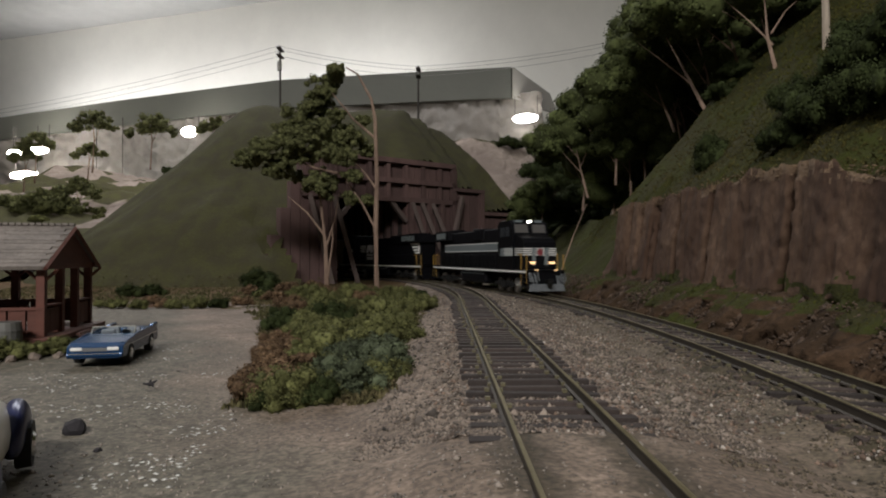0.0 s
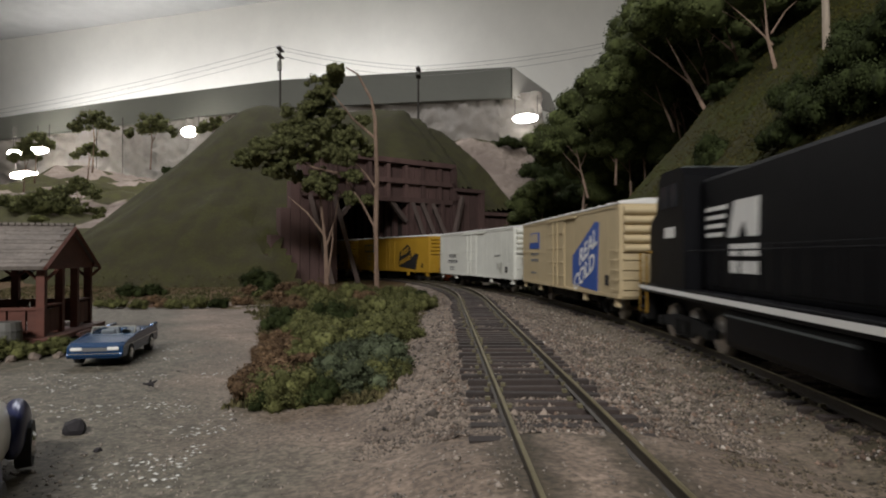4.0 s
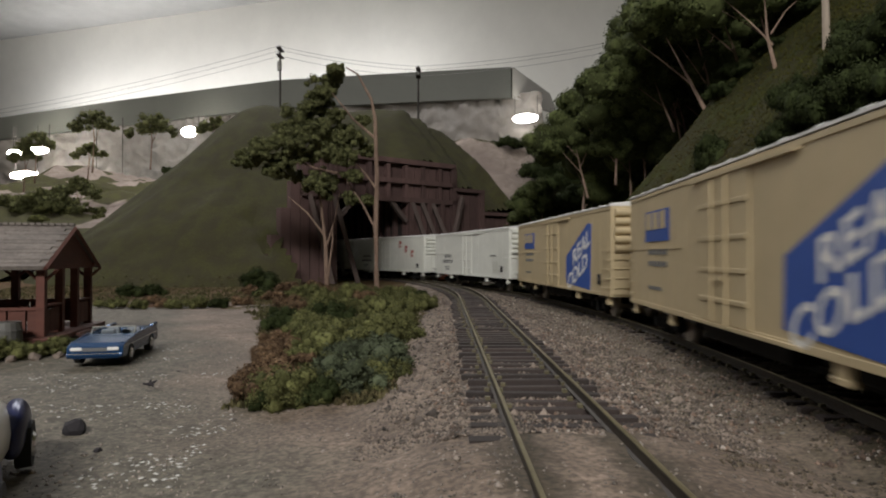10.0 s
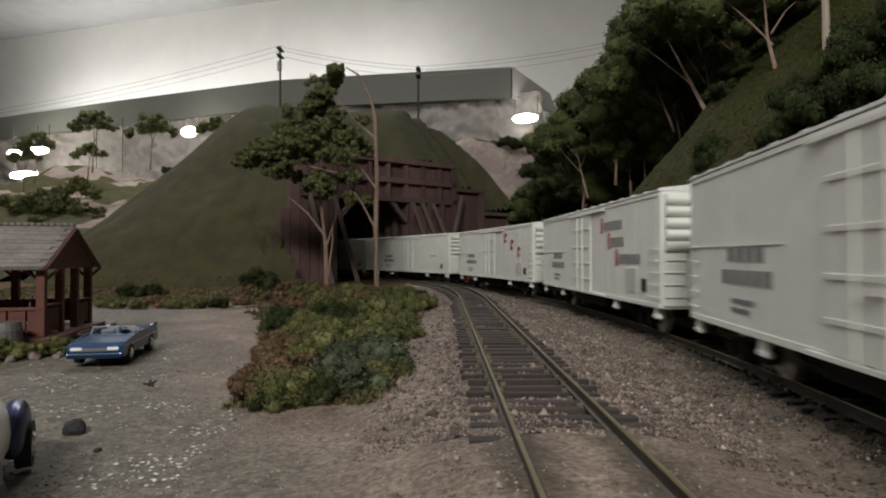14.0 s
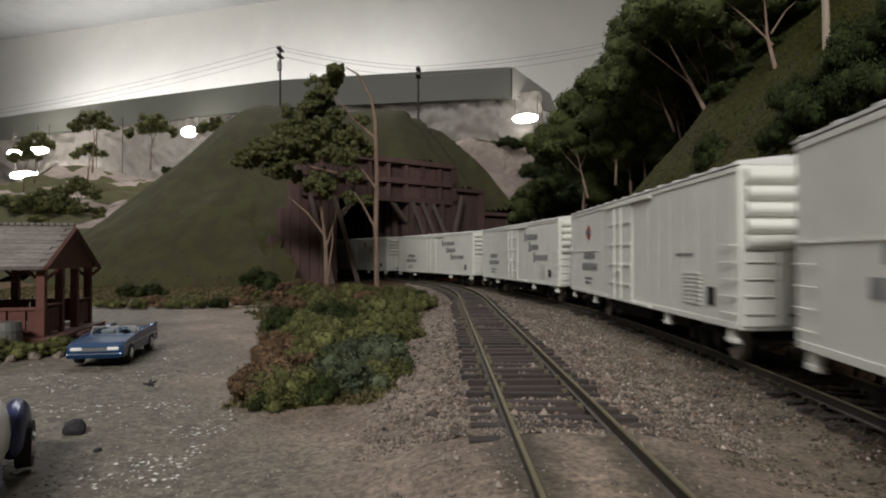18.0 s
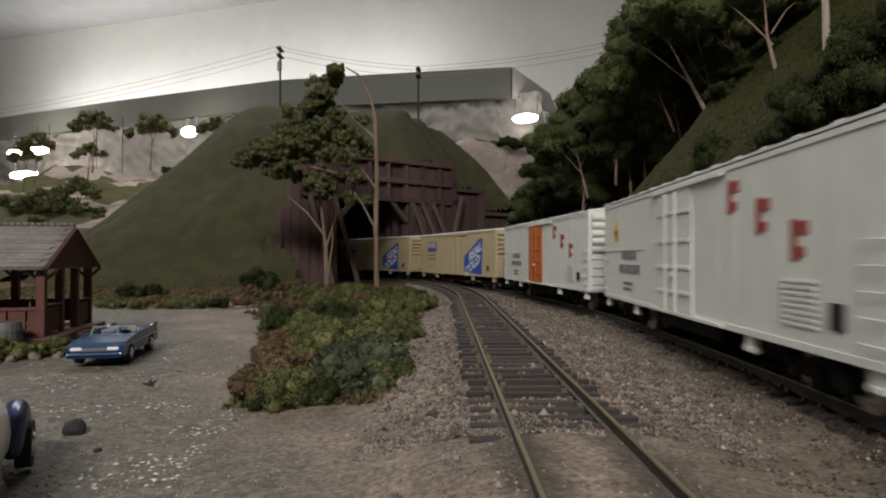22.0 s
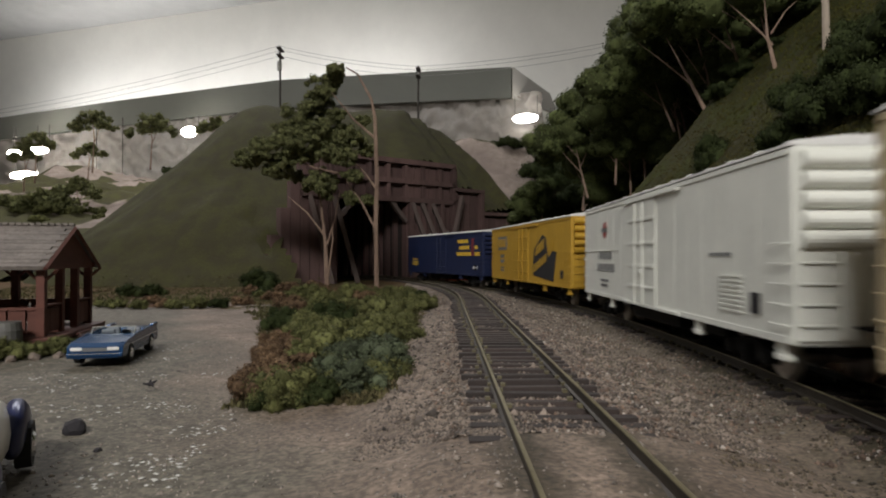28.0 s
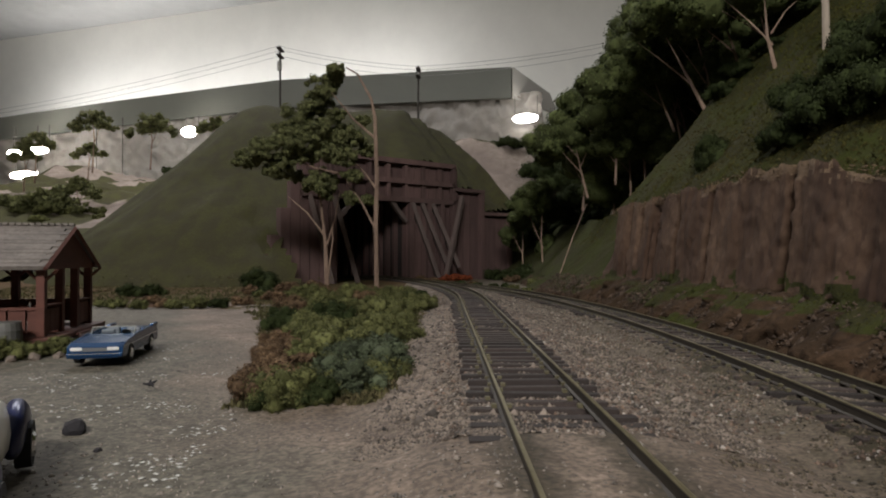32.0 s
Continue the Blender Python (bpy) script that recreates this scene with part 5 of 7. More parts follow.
rg = random.Random(5)
for i in range(74):
    y = 0.140 + 0.37 * rg.random() ** 1.3
    x0, x1 = thicket_span(y)
    r = 0.0060 + 0.0075 * rg.random() ** 1.5
    x = x0 + r * 0.4 + (x1 - x0 - r * 0.9) * rg.random() ** 0.8
    edge = (x - x0) / (x1 - x0)
    kind = "brown" if edge < 0.30 and rg.random() < 0.85 else ("blue" if edge > 0.6 and y < 0.24 and rg.random() < 0.5 else "green")
    if kind == "green" and rg.random() < 0.22:
        kind = "dark"
    bush(kind, x, y, 0.0, r * (0.75 if kind == "brown" else 1.0), "thicket beside the siding", rg.uniform(0.85, 1.35))
for x, y, r in ((-0.0465, 0.1500, 0.0058), (-0.0440, 0.1470, 0.0050), (-0.0455, 0.1600, 0.0060), (-0.0500, 0.1740, 0.0060), (-0.0530, 0.1900, 0.0062), (-0.0570, 0.2050, 0.0065), (-0.0620, 0.2250, 0.0070)):
    bush("brown", x, y, 0.0, r, "thicket beside the siding")
bush("green", -0.0305, 0.1400, 0.0, 0.0036, "thicket beside the siding")
bush("green", -0.0275, 0.1385, 0.0, 0.0030, "thicket beside the siding")
# along the foot of the hill, round the pavilion and by the portal
for kind, x, y, r in (("green", -0.213, 0.405, 0.0075), ("dark", -0.262, 0.52, 0.013), ("dark", -0.250, 0.535, 0.012), ("green", -0.196, 0.40, 0.007), ("brown", -0.185, 0.41, 0.007),
                      ("green", -0.172, 0.40, 0.008), ("green", -0.160, 0.405, 0.0085), ("dark", -0.148, 0.41, 0.008), ("brown", -0.140, 0.43, 0.008), ("green", -0.225, 0.41, 0.006),
                      ("brown", -0.205, 0.44, 0.008), ("green", -0.1440, 0.2040, 0.0085), ("green", -0.1370, 0.2080, 0.0062), ("green", -0.1320, 0.2140, 0.0070), ("dark", -0.1270, 0.2210, 0.0062), ("green", -0.1235, 0.2280, 0.0066), ("green", -0.1220, 0.2360, 0.0060),
                      ("green", -0.1200, 0.2130, 0.0035), ("brown", -0.128, 0.47, 0.010), ("green", -0.118, 0.50, 0.011), ("brown", -0.100, 0.53, 0.011), ("dark", -0.150, 0.52, 0.010),
                      ("brown", -0.170, 0.55, 0.010), ("dark", -0.196, 0.665, 0.026), ("green", -0.085, 0.56, 0.013), ("green", -0.050, 0.52, 0.012), ("green", -0.030, 0.50, 0.011),
                      ("dark", -0.020, 0.46, 0.011), ("green", -0.012, 0.42, 0.010), ("brown", -0.060, 0.48, 0.010), ("brown", -0.150, 0.60, 0.012), ("brown", -0.130, 0.62, 0.012),
                      ("rust", 0.012, 0.852, 0.013), ("brown", -0.030, 0.825, 0.010), ("rust", 0.030, 0.866, 0.011), ("rust", -0.002, 0.838, 0.007), ("brown", -0.014, 0.828, 0.007), ("dark", 0.075, 0.90, 0.020), ("dark", 0.10, 0.86, 0.022), ("dark", 0.125, 0.80, 0.026), ("dark", 0.14, 0.72, 0.022), ("dark", 0.115, 0.84, 0.03), ("green", 0.105, 0.70, 0.012), ("dark", 0.155, 0.76, 0.030), ("brown", 0.09, 0.80, 0.012)):
    bush(kind, x, y, 0.0, r)
# low scrub between the main line and the bank's foot near the portal
rs_ = random.Random(19)
for k in range(22):
    s_ = 0.47 + 0.014 * k
    x, y, _hd = main_line(s_, 0.030 + 0.022 * rs_.random())
    bush(rs_.choice(("dark", "brown", "green", "dark")), x, y, -0.001, rs_.uniform(0.004, 0.0085))
# on the slope above the cliff
def slope_z(x, y):
    """Height of the grass slope at a point beyond the cliff."""
    s = min(np.arange(-0.1, 0.6, 0.004), key=lambda s_: (main_line(s_)[0] - x) ** 2 + (main_line(s_)[1] - y) ** 2)
    x0, y0, h = main_line(s)
    q = (x - x0) * math.cos(h) - (y - y0) * math.sin(h)
    return cliff_top(s) + 1.15 * max(0.0, q - 0.05)


for x, y, r in ((0.1560, 0.358, 0.0140), (0.1480, 0.2700, 0.0095), (0.1560, 0.2580, 0.0125), (0.1650, 0.2850, 0.0120), (0.1560, 0.2360, 0.0130), (0.1620, 0.2250, 0.0120), (0.1740, 0.2550, 0.0140),
                (0.1620, 0.2060, 0.0130), (0.1840, 0.2650, 0.0130), (0.1850, 0.2350, 0.0140), (0.1750, 0.2200, 0.0120), (0.1950, 0.2500, 0.0130),
                (0.2050, 0.2600, 0.0120)):
    if y > 0.3:
        bush("dark", x, y - 0.004, slope_z(x, y) - 0.010, r * 1.2, "bushes on the slope", 1.5)
        continue
    bush("dark", x, y, slope_z(x, y) + 0.002, r * 1.25, "bushes on the slope", 1.35)


# undergrowth below the trees on the upper slope; its dark foliage stands in for canopy shade
for x, y, r in ((0.200, 0.440, 0.016), (0.215, 0.455, 0.018), (0.235, 0.450, 0.018), (0.225, 0.420, 0.014), (0.243, 0.405, 0.015), (0.252, 0.425, 0.018), (0.212, 0.430, 0.012)):
    bush("dark", x, y, slope_z(x, y) - 0.004, r, "bushes on the slope", 0.9)


def branch(bm, pts, r0, r1, seg=7):
    n = len(pts) - 1
    sweep(bm, pts, [r0 + (r1 - r0) * i / n for i in range(n + 1)], seg)


def tree(base, limbs, lumps, label, leafmat, per=260, leaf=0.0011, group="trees", seed=1, r0=0.0022, sub=11, lobes=False):
    """limbs: lists of points (metres from the base); lumps: (x, y, z, r) of the crown."""
    t = empty("tree", Matrix.Translation(base), label=label, category="tree", group=group)
    for i, pts in enumerate(limbs):
        bm = bmesh.new()
        branch(bm, [Vector(p) for p in pts], r0 if i == 0 else r0 * 0.48, r0 * 0.22 if i == 0 else r0 * 0.16)
        part("trunk" if i == 0 else "limb", bm, M_BARK, t)
    rg = np.random.default_rng(seed)
    C, R = [], []
    for x, y, z, r in lumps:
        if lobes:  # rounded cauliflower heads
            C.append(np.array((x, y, z)))
            R.append(r * 0.78)
            for _ in range(sub):
                d = rg.normal(size=3)
                d /= np.linalg.norm(d)
                C.append(np.array((x, y, z)) + d * r * rg.uniform(0.5, 0.75) * np.array((1, 1, 0.85)))
                R.append(r * rg.uniform(0.26, 0.46))
            continue
        for _ in range(sub):
            d = rg.normal(size=3)
            d /= np.linalg.norm(d)
            C.append(np.array((x, y, z)) + d * r * rg.uniform(0.3, 0.95) * np.array((1, 1, 0.75)))
            R.append(r * rg.uniform(0.16, 0.46) * (11 / sub) ** 0.45)
    if lobes:
        cr = part("crown", lump_core("crown", C, R, leafmat, seed, 0.92, 0.08), leafmat, t)
        part("foliage", leaves("foliage", C, R, per, leaf, leafmat, seed, 0.85, 0.84, 0.40), leafmat, cr)
    else:
        cr = part("crown", lump_core("crown", C, R, leafmat, seed, 0.72), leafmat, t)
        part("foliage", leaves("foliage", C, R, per, leaf, leafmat, seed), leafmat, cr)
    return t


# the two leaning gum trees before the portal
K = 0.59 / 1097.0
lumps = []
for a, b, r in ((-69, 385, 15), (-82, 377, 13), (-101, 355, 24), (-119, 333, 28), (-137, 303, 30), (-164, 275, 25), (-197, 253, 22), (-222, 243, 22), (-237, 231, 14), (-189, 217, 23), (-170, 230, 18), (-137, 267, 28), (-106, 283, 28), (-87, 253, 26), (-67, 285, 24), (-46, 265, 20), (-26, 307, 11), (-21, 253, 13), (-56, 237, 20), (-101, 197, 23), (-89, 177, 16), (-41, 203, 15), (-127, 240, 18), (-46, 163, 12), (-22, 165, 11), (-147, 245, 20), (-72, 310, 14)):
    lumps.append((a * K, rg.uniform(-0.012, 0.02), b * K, r * K * 1.42))
tree((-0.0630, 0.590, 0.0), [[(0, 0, -0.003), (-0.001, 0, 0.06), (0.0, 0, 0.11), (-0.002, 0, 0.165), (-0.0055, 0, 0.183), (-0.0185, 0, 0.207), (-0.030, 0.002, 0.214)],
                             [(-0.002, 0, 0.060), (-0.014, 0.001, 0.083), (-0.034, 0.003, 0.112)], [(-0.001, 0, 0.098), (-0.012, 0.003, 0.113), (-0.026, 0.006, 0.128)],
                             [(-0.002, 0, 0.146), (-0.022, -0.003, 0.163), (-0.042, -0.002, 0.188)], [(-0.034, 0.003, 0.112), (-0.06, 0.004, 0.118), (-0.085, 0.002, 0.128)]],
     lumps, "tall leaning gum tree with a pale bare trunk", M_GUM, 150, 0.0008, "gum trees before the portal", 31, 0.0028, 34)
lumps = []
for a, b, r in ((-60, 215, 16), (-30, 195, 18), (-8, 180, 16), (12, 205, 14)):
    lumps.append((a * K, rg.uniform(-0.01, 0.02), b * K, r * K))
tree((-0.1180, 0.630, 0.0), [[(0, 0, -0.003), (-0.001, 0, 0.04), (-0.006, 0, 0.085), (-0.010, 0, 0.115)], [(-0.003, 0, 0.055), (-0.020, 0, 0.077), (-0.040, 0.002, 0.094)],
                             [(0.0, 0, 0.045), (0.008, 0, 0.07), (0.013, 0.001, 0.100)], [(0.001, 0, 0.012), (0.006, 0.0, 0.05), (0.004, 0.0, 0.09)]],
     lumps, "forked gum tree with reddish bark", M_GUM, 150, 0.0009, "gum trees before the portal", 33, 0.0026, 34)


def wood_tree(x, y, z, lean, height, crown, seed, forks=0, r0=0.0015):
    """A bare stem with forks below a broad lumpy crown. crown: (dx, dz, r) lumps about its top."""
    rr = random.Random(seed)
    top = Vector((lean, 0.02, height))
    limbs = [[(0, 0, -0.004), tuple(top * 0.45 + Vector((rr.uniform(-.003, .003), 0, 0))), tuple(top)]]
    for i in range(forks):
        k = 0.35 + 0.15 * i
        sgn = 1 if i % 2 else -1
        limbs.append([tuple(top * k), tuple(top * (k + 0.3) + Vector((sgn * 0.012, 0, 0))), tuple(top * 0.98 + Vector((sgn * 0.024, 0.004, 0)))])
    lumps = [(lean + a, 0.02 + rr.uniform(-0.02, 0.03), height + b, r) for a, b, r in crown]
    return tree((x, y, z), limbs, lumps, "slender dark green tree on the wooded slope", M_TREELEAF, 250, 0.0010, "trees on the wooded slope", seed, r0, 11, True)


wood_tree(0.2030, 0.470, 0.1410, -0.026, 0.066, [(0.005, 0.015, 0.026), (-0.015, 0.012, 0.026), (0.02, 0.03, 0.03), (0.0, 0.045, 0.028), (0.03, 0.05, 0.024)], 41, 1, 0.0018)
wood_tree(0.2260, 0.466, 0.1700, -0.008, 0.055, [(-0.005, 0.02, 0.026), (-0.03, 0.03, 0.028), (0.018, 0.03, 0.022), (-0.01, 0.05, 0.03)], 42, 1)
wood_tree(0.2037, 0.375, 0.1440, 0.002, 0.056, [(0.0, 0.012, 0.024), (-0.026, 0.014, 0.022), (0.026, 0.016, 0.022), (-0.05, 0.02, 0.02)], 43, 2)
wood_tree(0.2250, 0.420, 0.1700, 0.0, 0.040, [(0.0, 0.012, 0.028), (-0.030, 0.010, 0.026), (0.028, 0.02, 0.024), (-0.01, 0.035, 0.028)], 44, 1)
wood_tree(0.2060, 0.550, 0.1480, -0.012, 0.050, [(-0.01, 0.01, 0.028), (-0.035, 0.0, 0.026), (0.0, 0.035, 0.03), (-0.022, 0.022, 0.022), (-0.058, -0.012, 0.022)], 45, 1)
wood_tree(0.1730, 0.620, 0.1080, 0.002, 0.060, [(-0.01, 0.012, 0.028), (0.02, 0.02, 0.028), (-0.03, 0.03, 0.026), (0.0, 0.045, 0.028)], 46, 2)
wood_tree(0.1520, 0.650, 0.0980, -0.010, 0.062, [(-0.008, 0.012, 0.026), (0.015, 0.02, 0.026), (-0.034, -0.004, 0.022), (0.006, 0.038, 0.024)], 47, 3)
wood_tree(0.1580, 0.700, 0.0880, 0.010, 0.070, [(-0.015, 0.015, 0.028), (0.02, 0.02, 0.03), (-0.045, 0.0, 0.024), (0.012, 0.045, 0.03)], 48, 2)
wood_tree(0.2350, 0.600, 0.1300, -0.010, 0.100, [(-0.01, 0.015, 0.03), (0.02, 0.02, 0.03), (-0.03, 0.03, 0.03), (0.0, 0.05, 0.03)], 51, 2)
wood_tree(0.2450, 0.560, 0.1600, -0.010, 0.090, [(-0.01, 0.015, 0.034), (0.02, 0.02, 0.034), (-0.03, 0.03, 0.034), (0.0, 0.05, 0.034), (-0.05, 0.0, 0.03)], 52, 2)
wood_tree(0.1300, 0.800, 0.0100, 0.002, 0.095, [(-0.005, 0.0, 0.022), (-0.03, -0.004, 0.020), (0.02, -0.004, 0.022), (0.0, 0.016, 0.020), (-0.02, 0.012, 0.018)], 49, 1)
wood_tree(0.1100, 0.860, 0.0100, 0.004, 0.075, [(-0.005, 0.0, 0.022), (0.02, -0.01, 0.022), (0.04, 0.01, 0.022), (-0.02, -0.02, 0.018), (0.0, -0.03, 0.020), (0.03, -0.04, 0.020)], 50, 1)
rw = random.Random(77)
for k in range(17):
    a = k / 16
    back = rw.uniform(0.03, 0.16)
    x = 0.165 + 0.17 * a + back * 0.55
    y = 0.635 - 0.19 * a + back * 0.8
    z = 0.085 + 0.165 * a + 0.1 * back
    w = 0.026 + 0.014 * rw.random()
    h = 0.035 + 0.05 * rw.random()
    wood_tree(x, y, z, rw.uniform(-0.01, 0.01), h, [(-w * 0.5, 0.0, w), (w * 0.6, 0.005, w), (0, w * 0.6, w * 1.05), (-w * 1.2, -w * 0.2, w * 0.8), (w * 0.2, -w * 0.5, w * 0.7), (-w * 0.4, w * 1.2, w * 0.8)],
              100 + k, 1)
for k in range(11):
    a = k / 10
    x, y, z = 0.20 + 0.26 * a, 0.74 - 0.12 * a + rw.uniform(-0.02, 0.02), 0.075 + 0.17 * a
    w = 0.040 + 0.012 * rw.random()
    wood_tree(x, y, z, 0, 0.04 + 0.05 * rw.random(), [(-w * 0.6, 0.0, w), (w * 0.6, 0.005, w), (0, w * 0.8, w * 1.05), (-w * 0.2, -w * 0.6, w * 0.9), (w * 0.4, w * 0.5, w)], 140 + k, 0)
M_PALEBARK = mat("pale_grey_bark", (0.34, 0.28, 0.22), 0.85, scale=300, vary=0.4, bump=0.3, stretch=(1, 1, 0.25))
# pale bare stem high on the slope
bm = bmesh.new()
branch(bm, [Vector((0.1995, 0.321, 0.135)), Vector((0.1990, 0.321, 0.165)), Vector((0.1985, 0.322, 0.20))], 0.0020, 0.0016)
tagged(part("bare_stem", bm, M_PALEBARK), "pale bare stem standing on the slope", "tree trunk")
# leaning stick on the bank
bm = bmesh.new()
branch(bm, [Vector((0.1040, 0.555, 0.015)), Vector((0.1175, 0.561, 0.050)), Vector((0.1310, 0.565, 0.0805))], 0.0006, 0.0004)
tagged(part("leaning_stick", bm, M_BARK), "thin pale stick leaning on the bank", "stick")

# far trees left of the hill and bushes on the hills
rg = random.Random(9)


def far_tree(x, y, ztop, zbase, w, seed):
    h = ztop - zbase
    lm = [(dx * w, 0, h - w * 0.5 + dz * w, w * k) for dx, dz, k in ((0, 0.1, 0.5), (-0.5, -0.1, 0.4), (0.5, -0.05, 0.42), (0.9, -0.25, 0.3), (-0.85, -0.3, 0.3), (0.2, 0.3, 0.35))]
    tree((x, y, zbase), [[(0, 0, -0.01), (0.004, 0, h * 0.5), (0, 0, h - w * 0.3)], [(0.002, 0, h * 0.4), (w * 0.4, 0, h * 0.8)]], lm, "small umbrella-shaped tree on the far hills", M_GUM,
         60, 0.0022, "trees on the far hills", seed, 0.0022)


for i, (x, y, zt, zb, w) in enumerate(((-0.850, 1.50, 0.385, 0.245, 0.052), (-0.700, 1.48, 0.372, 0.25, 0.055), (-0.990, 1.50, 0.335, 0.22, 0.045), (-0.565, 1.52, 0.375, 0.29, 0.042),
                                       (-0.770, 1.22, 0.172, 0.09, 0.058), (-0.735, 1.24, 0.190, 0.09, 0.042), (-0.785, 1.20, 0.165, 0.08, 0.045), (-0.820, 1.25, 0.150, 0.07, 0.05),
                                       (-1.030, 1.52, 0.300, 0.20, 0.035), (-0.930, 1.62, 0.330, 0.24, 0.04))):
    far_tree(x, y, zt, zb, w, 60 + i)
for x, y, z, r in ((-0.288, 1.02, hill_height(-0.288, 1.02) - 0.003, 0.010), (-0.408, 1.05, hill_height(-0.408, 1.05) - 0.004, 0.010), (-0.428, 1.06, hill_height(-0.428, 1.06) - 0.004, 0.012), (-0.600, 1.35, 0.215, 0.018), (0.04, 1.49, 0.29, 0.020), (0.08, 1.50, 0.29, 0.022), (0.12, 1.49, 0.295, 0.024),
                   (0.16, 1.46, 0.29, 0.035), (0.205, 1.30, 0.20, 0.05), (0.235, 1.28, 0.17, 0.06), (0.00, 1.50, 0.285, 0.014), (0.27, 1.3, 0.20, 0.07), (0.22, 1.34, 0.25, 0.045), (0.18, 0.80, 0.095, 0.035), (0.20, 0.86, 0.105, 0.040), (0.155, 0.84, 0.085, 0.032), (0.135, 0.90, 0.05, 0.03), (0.19, 0.95, 0.075, 0.042), (0.225, 0.95, 0.08, 0.045), (0.165, 0.93, 0.055, 0.036)):
    bush("dark", x, y, z, r, "bushes on the far hills")

for x, y, r in ((-0.865, 1.235, 0.040), (-0.815, 1.225, 0.036), (-0.770, 1.215, 0.034), (-0.735, 1.230, 0.030), (-0.800, 1.260, 0.042), (-0.700, 1.250, 0.022), (-0.660, 1.190, 0.016), (-0.755, 1.160, 0.020)):
    bush("green", x, y, far_height(x, y) - 0.004, r, "bushes on the far hills")

# ---- pavilion ----
M_PAV = mat("brown_red_wood", (0.105, 0.034, 0.022), 0.75, scale=350, vary=0.4, bump=0.25, per_object=0.12, stretch=(0.3, 0.3, 1))
M_SHINGLE = mat("grey_shingle", (0.17, 0.145, 0.128), 0.85, scale=500, vary=0.4, bump=0.3, per_object=0.12)
pav = empty("pavilion", pose(-0.1400, 0.2180, 0, 0, 0, 13.0), label="open red-brown wooden pavilion with a shingled gable roof", category="pavilion")
# local x runs back along the long side (to the west), y along the gable end
PL_, PW_ = 0.085, 0.052
part("floor_deck", boxes((-PL_, 0.004, -0.004, PW_ + 0.004, 0.0025, 0.0045), bevel=0.0003), M_PAV, pav)
for i in range(5):
    part("pier", boxes((-0.006 - i * 0.019, -0.002 - i * 0.019, 0.000, 0.004, -0.001, 0.0025)), M_DARK, pav)
for ix, x in enumerate((-0.0015, -0.0290, -0.0565, -0.0840)):
    for y in (0.0015, PW_ - 0.0015):
        part("post", boxes((x - 0.0014, x + 0.0014, y - 0.0014, y + 0.0014, 0.0045, 0.0285), bevel=0.0002), M_PAV, pav)
        for s in (-1, 1):
            bm = bmesh.new()
            tube(bm, (x, y, 0.0235), (x + s * 0.005, y, 0.0282), 0.0006, 0.0006, 4)
            part("brace", bm, M_PAV, pav)
for y in (0.0180, 0.0340):
    part("post", boxes((-0.0027, 0.0, y - 0.0013, y + 0.0013, 0.0045, 0.0285), bevel=0.0002), M_PAV, pav)
# rails: solid boards with an opening on the gable end
for k in range(14):
    part("rail_board", boxes((-0.0055 - k * 0.0060, -0.0002 - k * 0.0060, 0.0004, 0.0014, 0.0055, 0.0140)), M_PAV, pav)
    part("rail_board", boxes((-0.0055 - k * 0.0060, -0.0002 - k * 0.0060, PW_ - 0.0014, PW_ - 0.0004, 0.0055, 0.0140)), M_PAV, pav)
for y0, y1 in ((0.003, 0.0165), (0.0355, PW_ - 0.003)):
    n = 3
    for k in range(n):
        a = y0 + (y1 - y0) * k / n
        part("rail_board", boxes((-0.0018, -0.0008, a, a + (y1 - y0) / n - 0.0002, 0.0055, 0.0140)), M_PAV, pav)
for y in (0.0009, PW_ - 0.0009):
    part("hand_rail", boxes((-0.085, 0.0, y - 0.0010, y + 0.0010, 0.0140, 0.0150)), M_PAV, pav)
for y0, y1 in ((0.0, 0.0180), (0.0340, PW_)):
    part("hand_rail", boxes((-0.0025, 0.0, y0, y1, 0.01502, 0.0156)), M_PAV, pav)
for k in range(4):
    part("stair_tread", boxes((0.001 + k * 0.0020, 0.0035 + k * 0.0020, 0.0185, 0.0335, 0.0040 - k * 0.0010, 0.0046 - k * 0.0010)), M_PAV, pav)
for k in range(5):
    part("bench_slat", boxes((-0.0300, -0.0285, 0.0185, 0.0335, 0.0060 + k * 0.0018, 0.0070 + k * 0.0018)), M_PALEBARK, pav)
part("eave_beam", boxes((-0.086, 0.001, -0.0002, 0.0022, 0.0283, 0.0303)), M_PAV, pav)
part("eave_beam", boxes((-0.086, 0.001, PW_ - 0.0022, PW_ + 0.0002, 0.0283, 0.0303)), M_PAV, pav)
part("tie_beam", boxes((-0.0022, 0.0002, 0.0022, PW_ - 0.0022, 0.0283, 0.0303)), M_PAV, pav)
bm = bmesh.new()
prism(bm, [(0.0, 0.0303), (PW_, 0.0303), (PW_ / 2, 0.0438)], 0.0002, 0.0014)
bmesh.ops.rotate(bm, verts=bm.verts, cent=(0, 0, 0), matrix=Matrix.Rotation(math.pi / 2, 3, "Z"))
part("gable_board", bm, M_PAV, pav)
slope = math.atan2(0.0135, PW_ / 2)
run = (PW_ / 2 + 0.0036) / math.cos(slope)
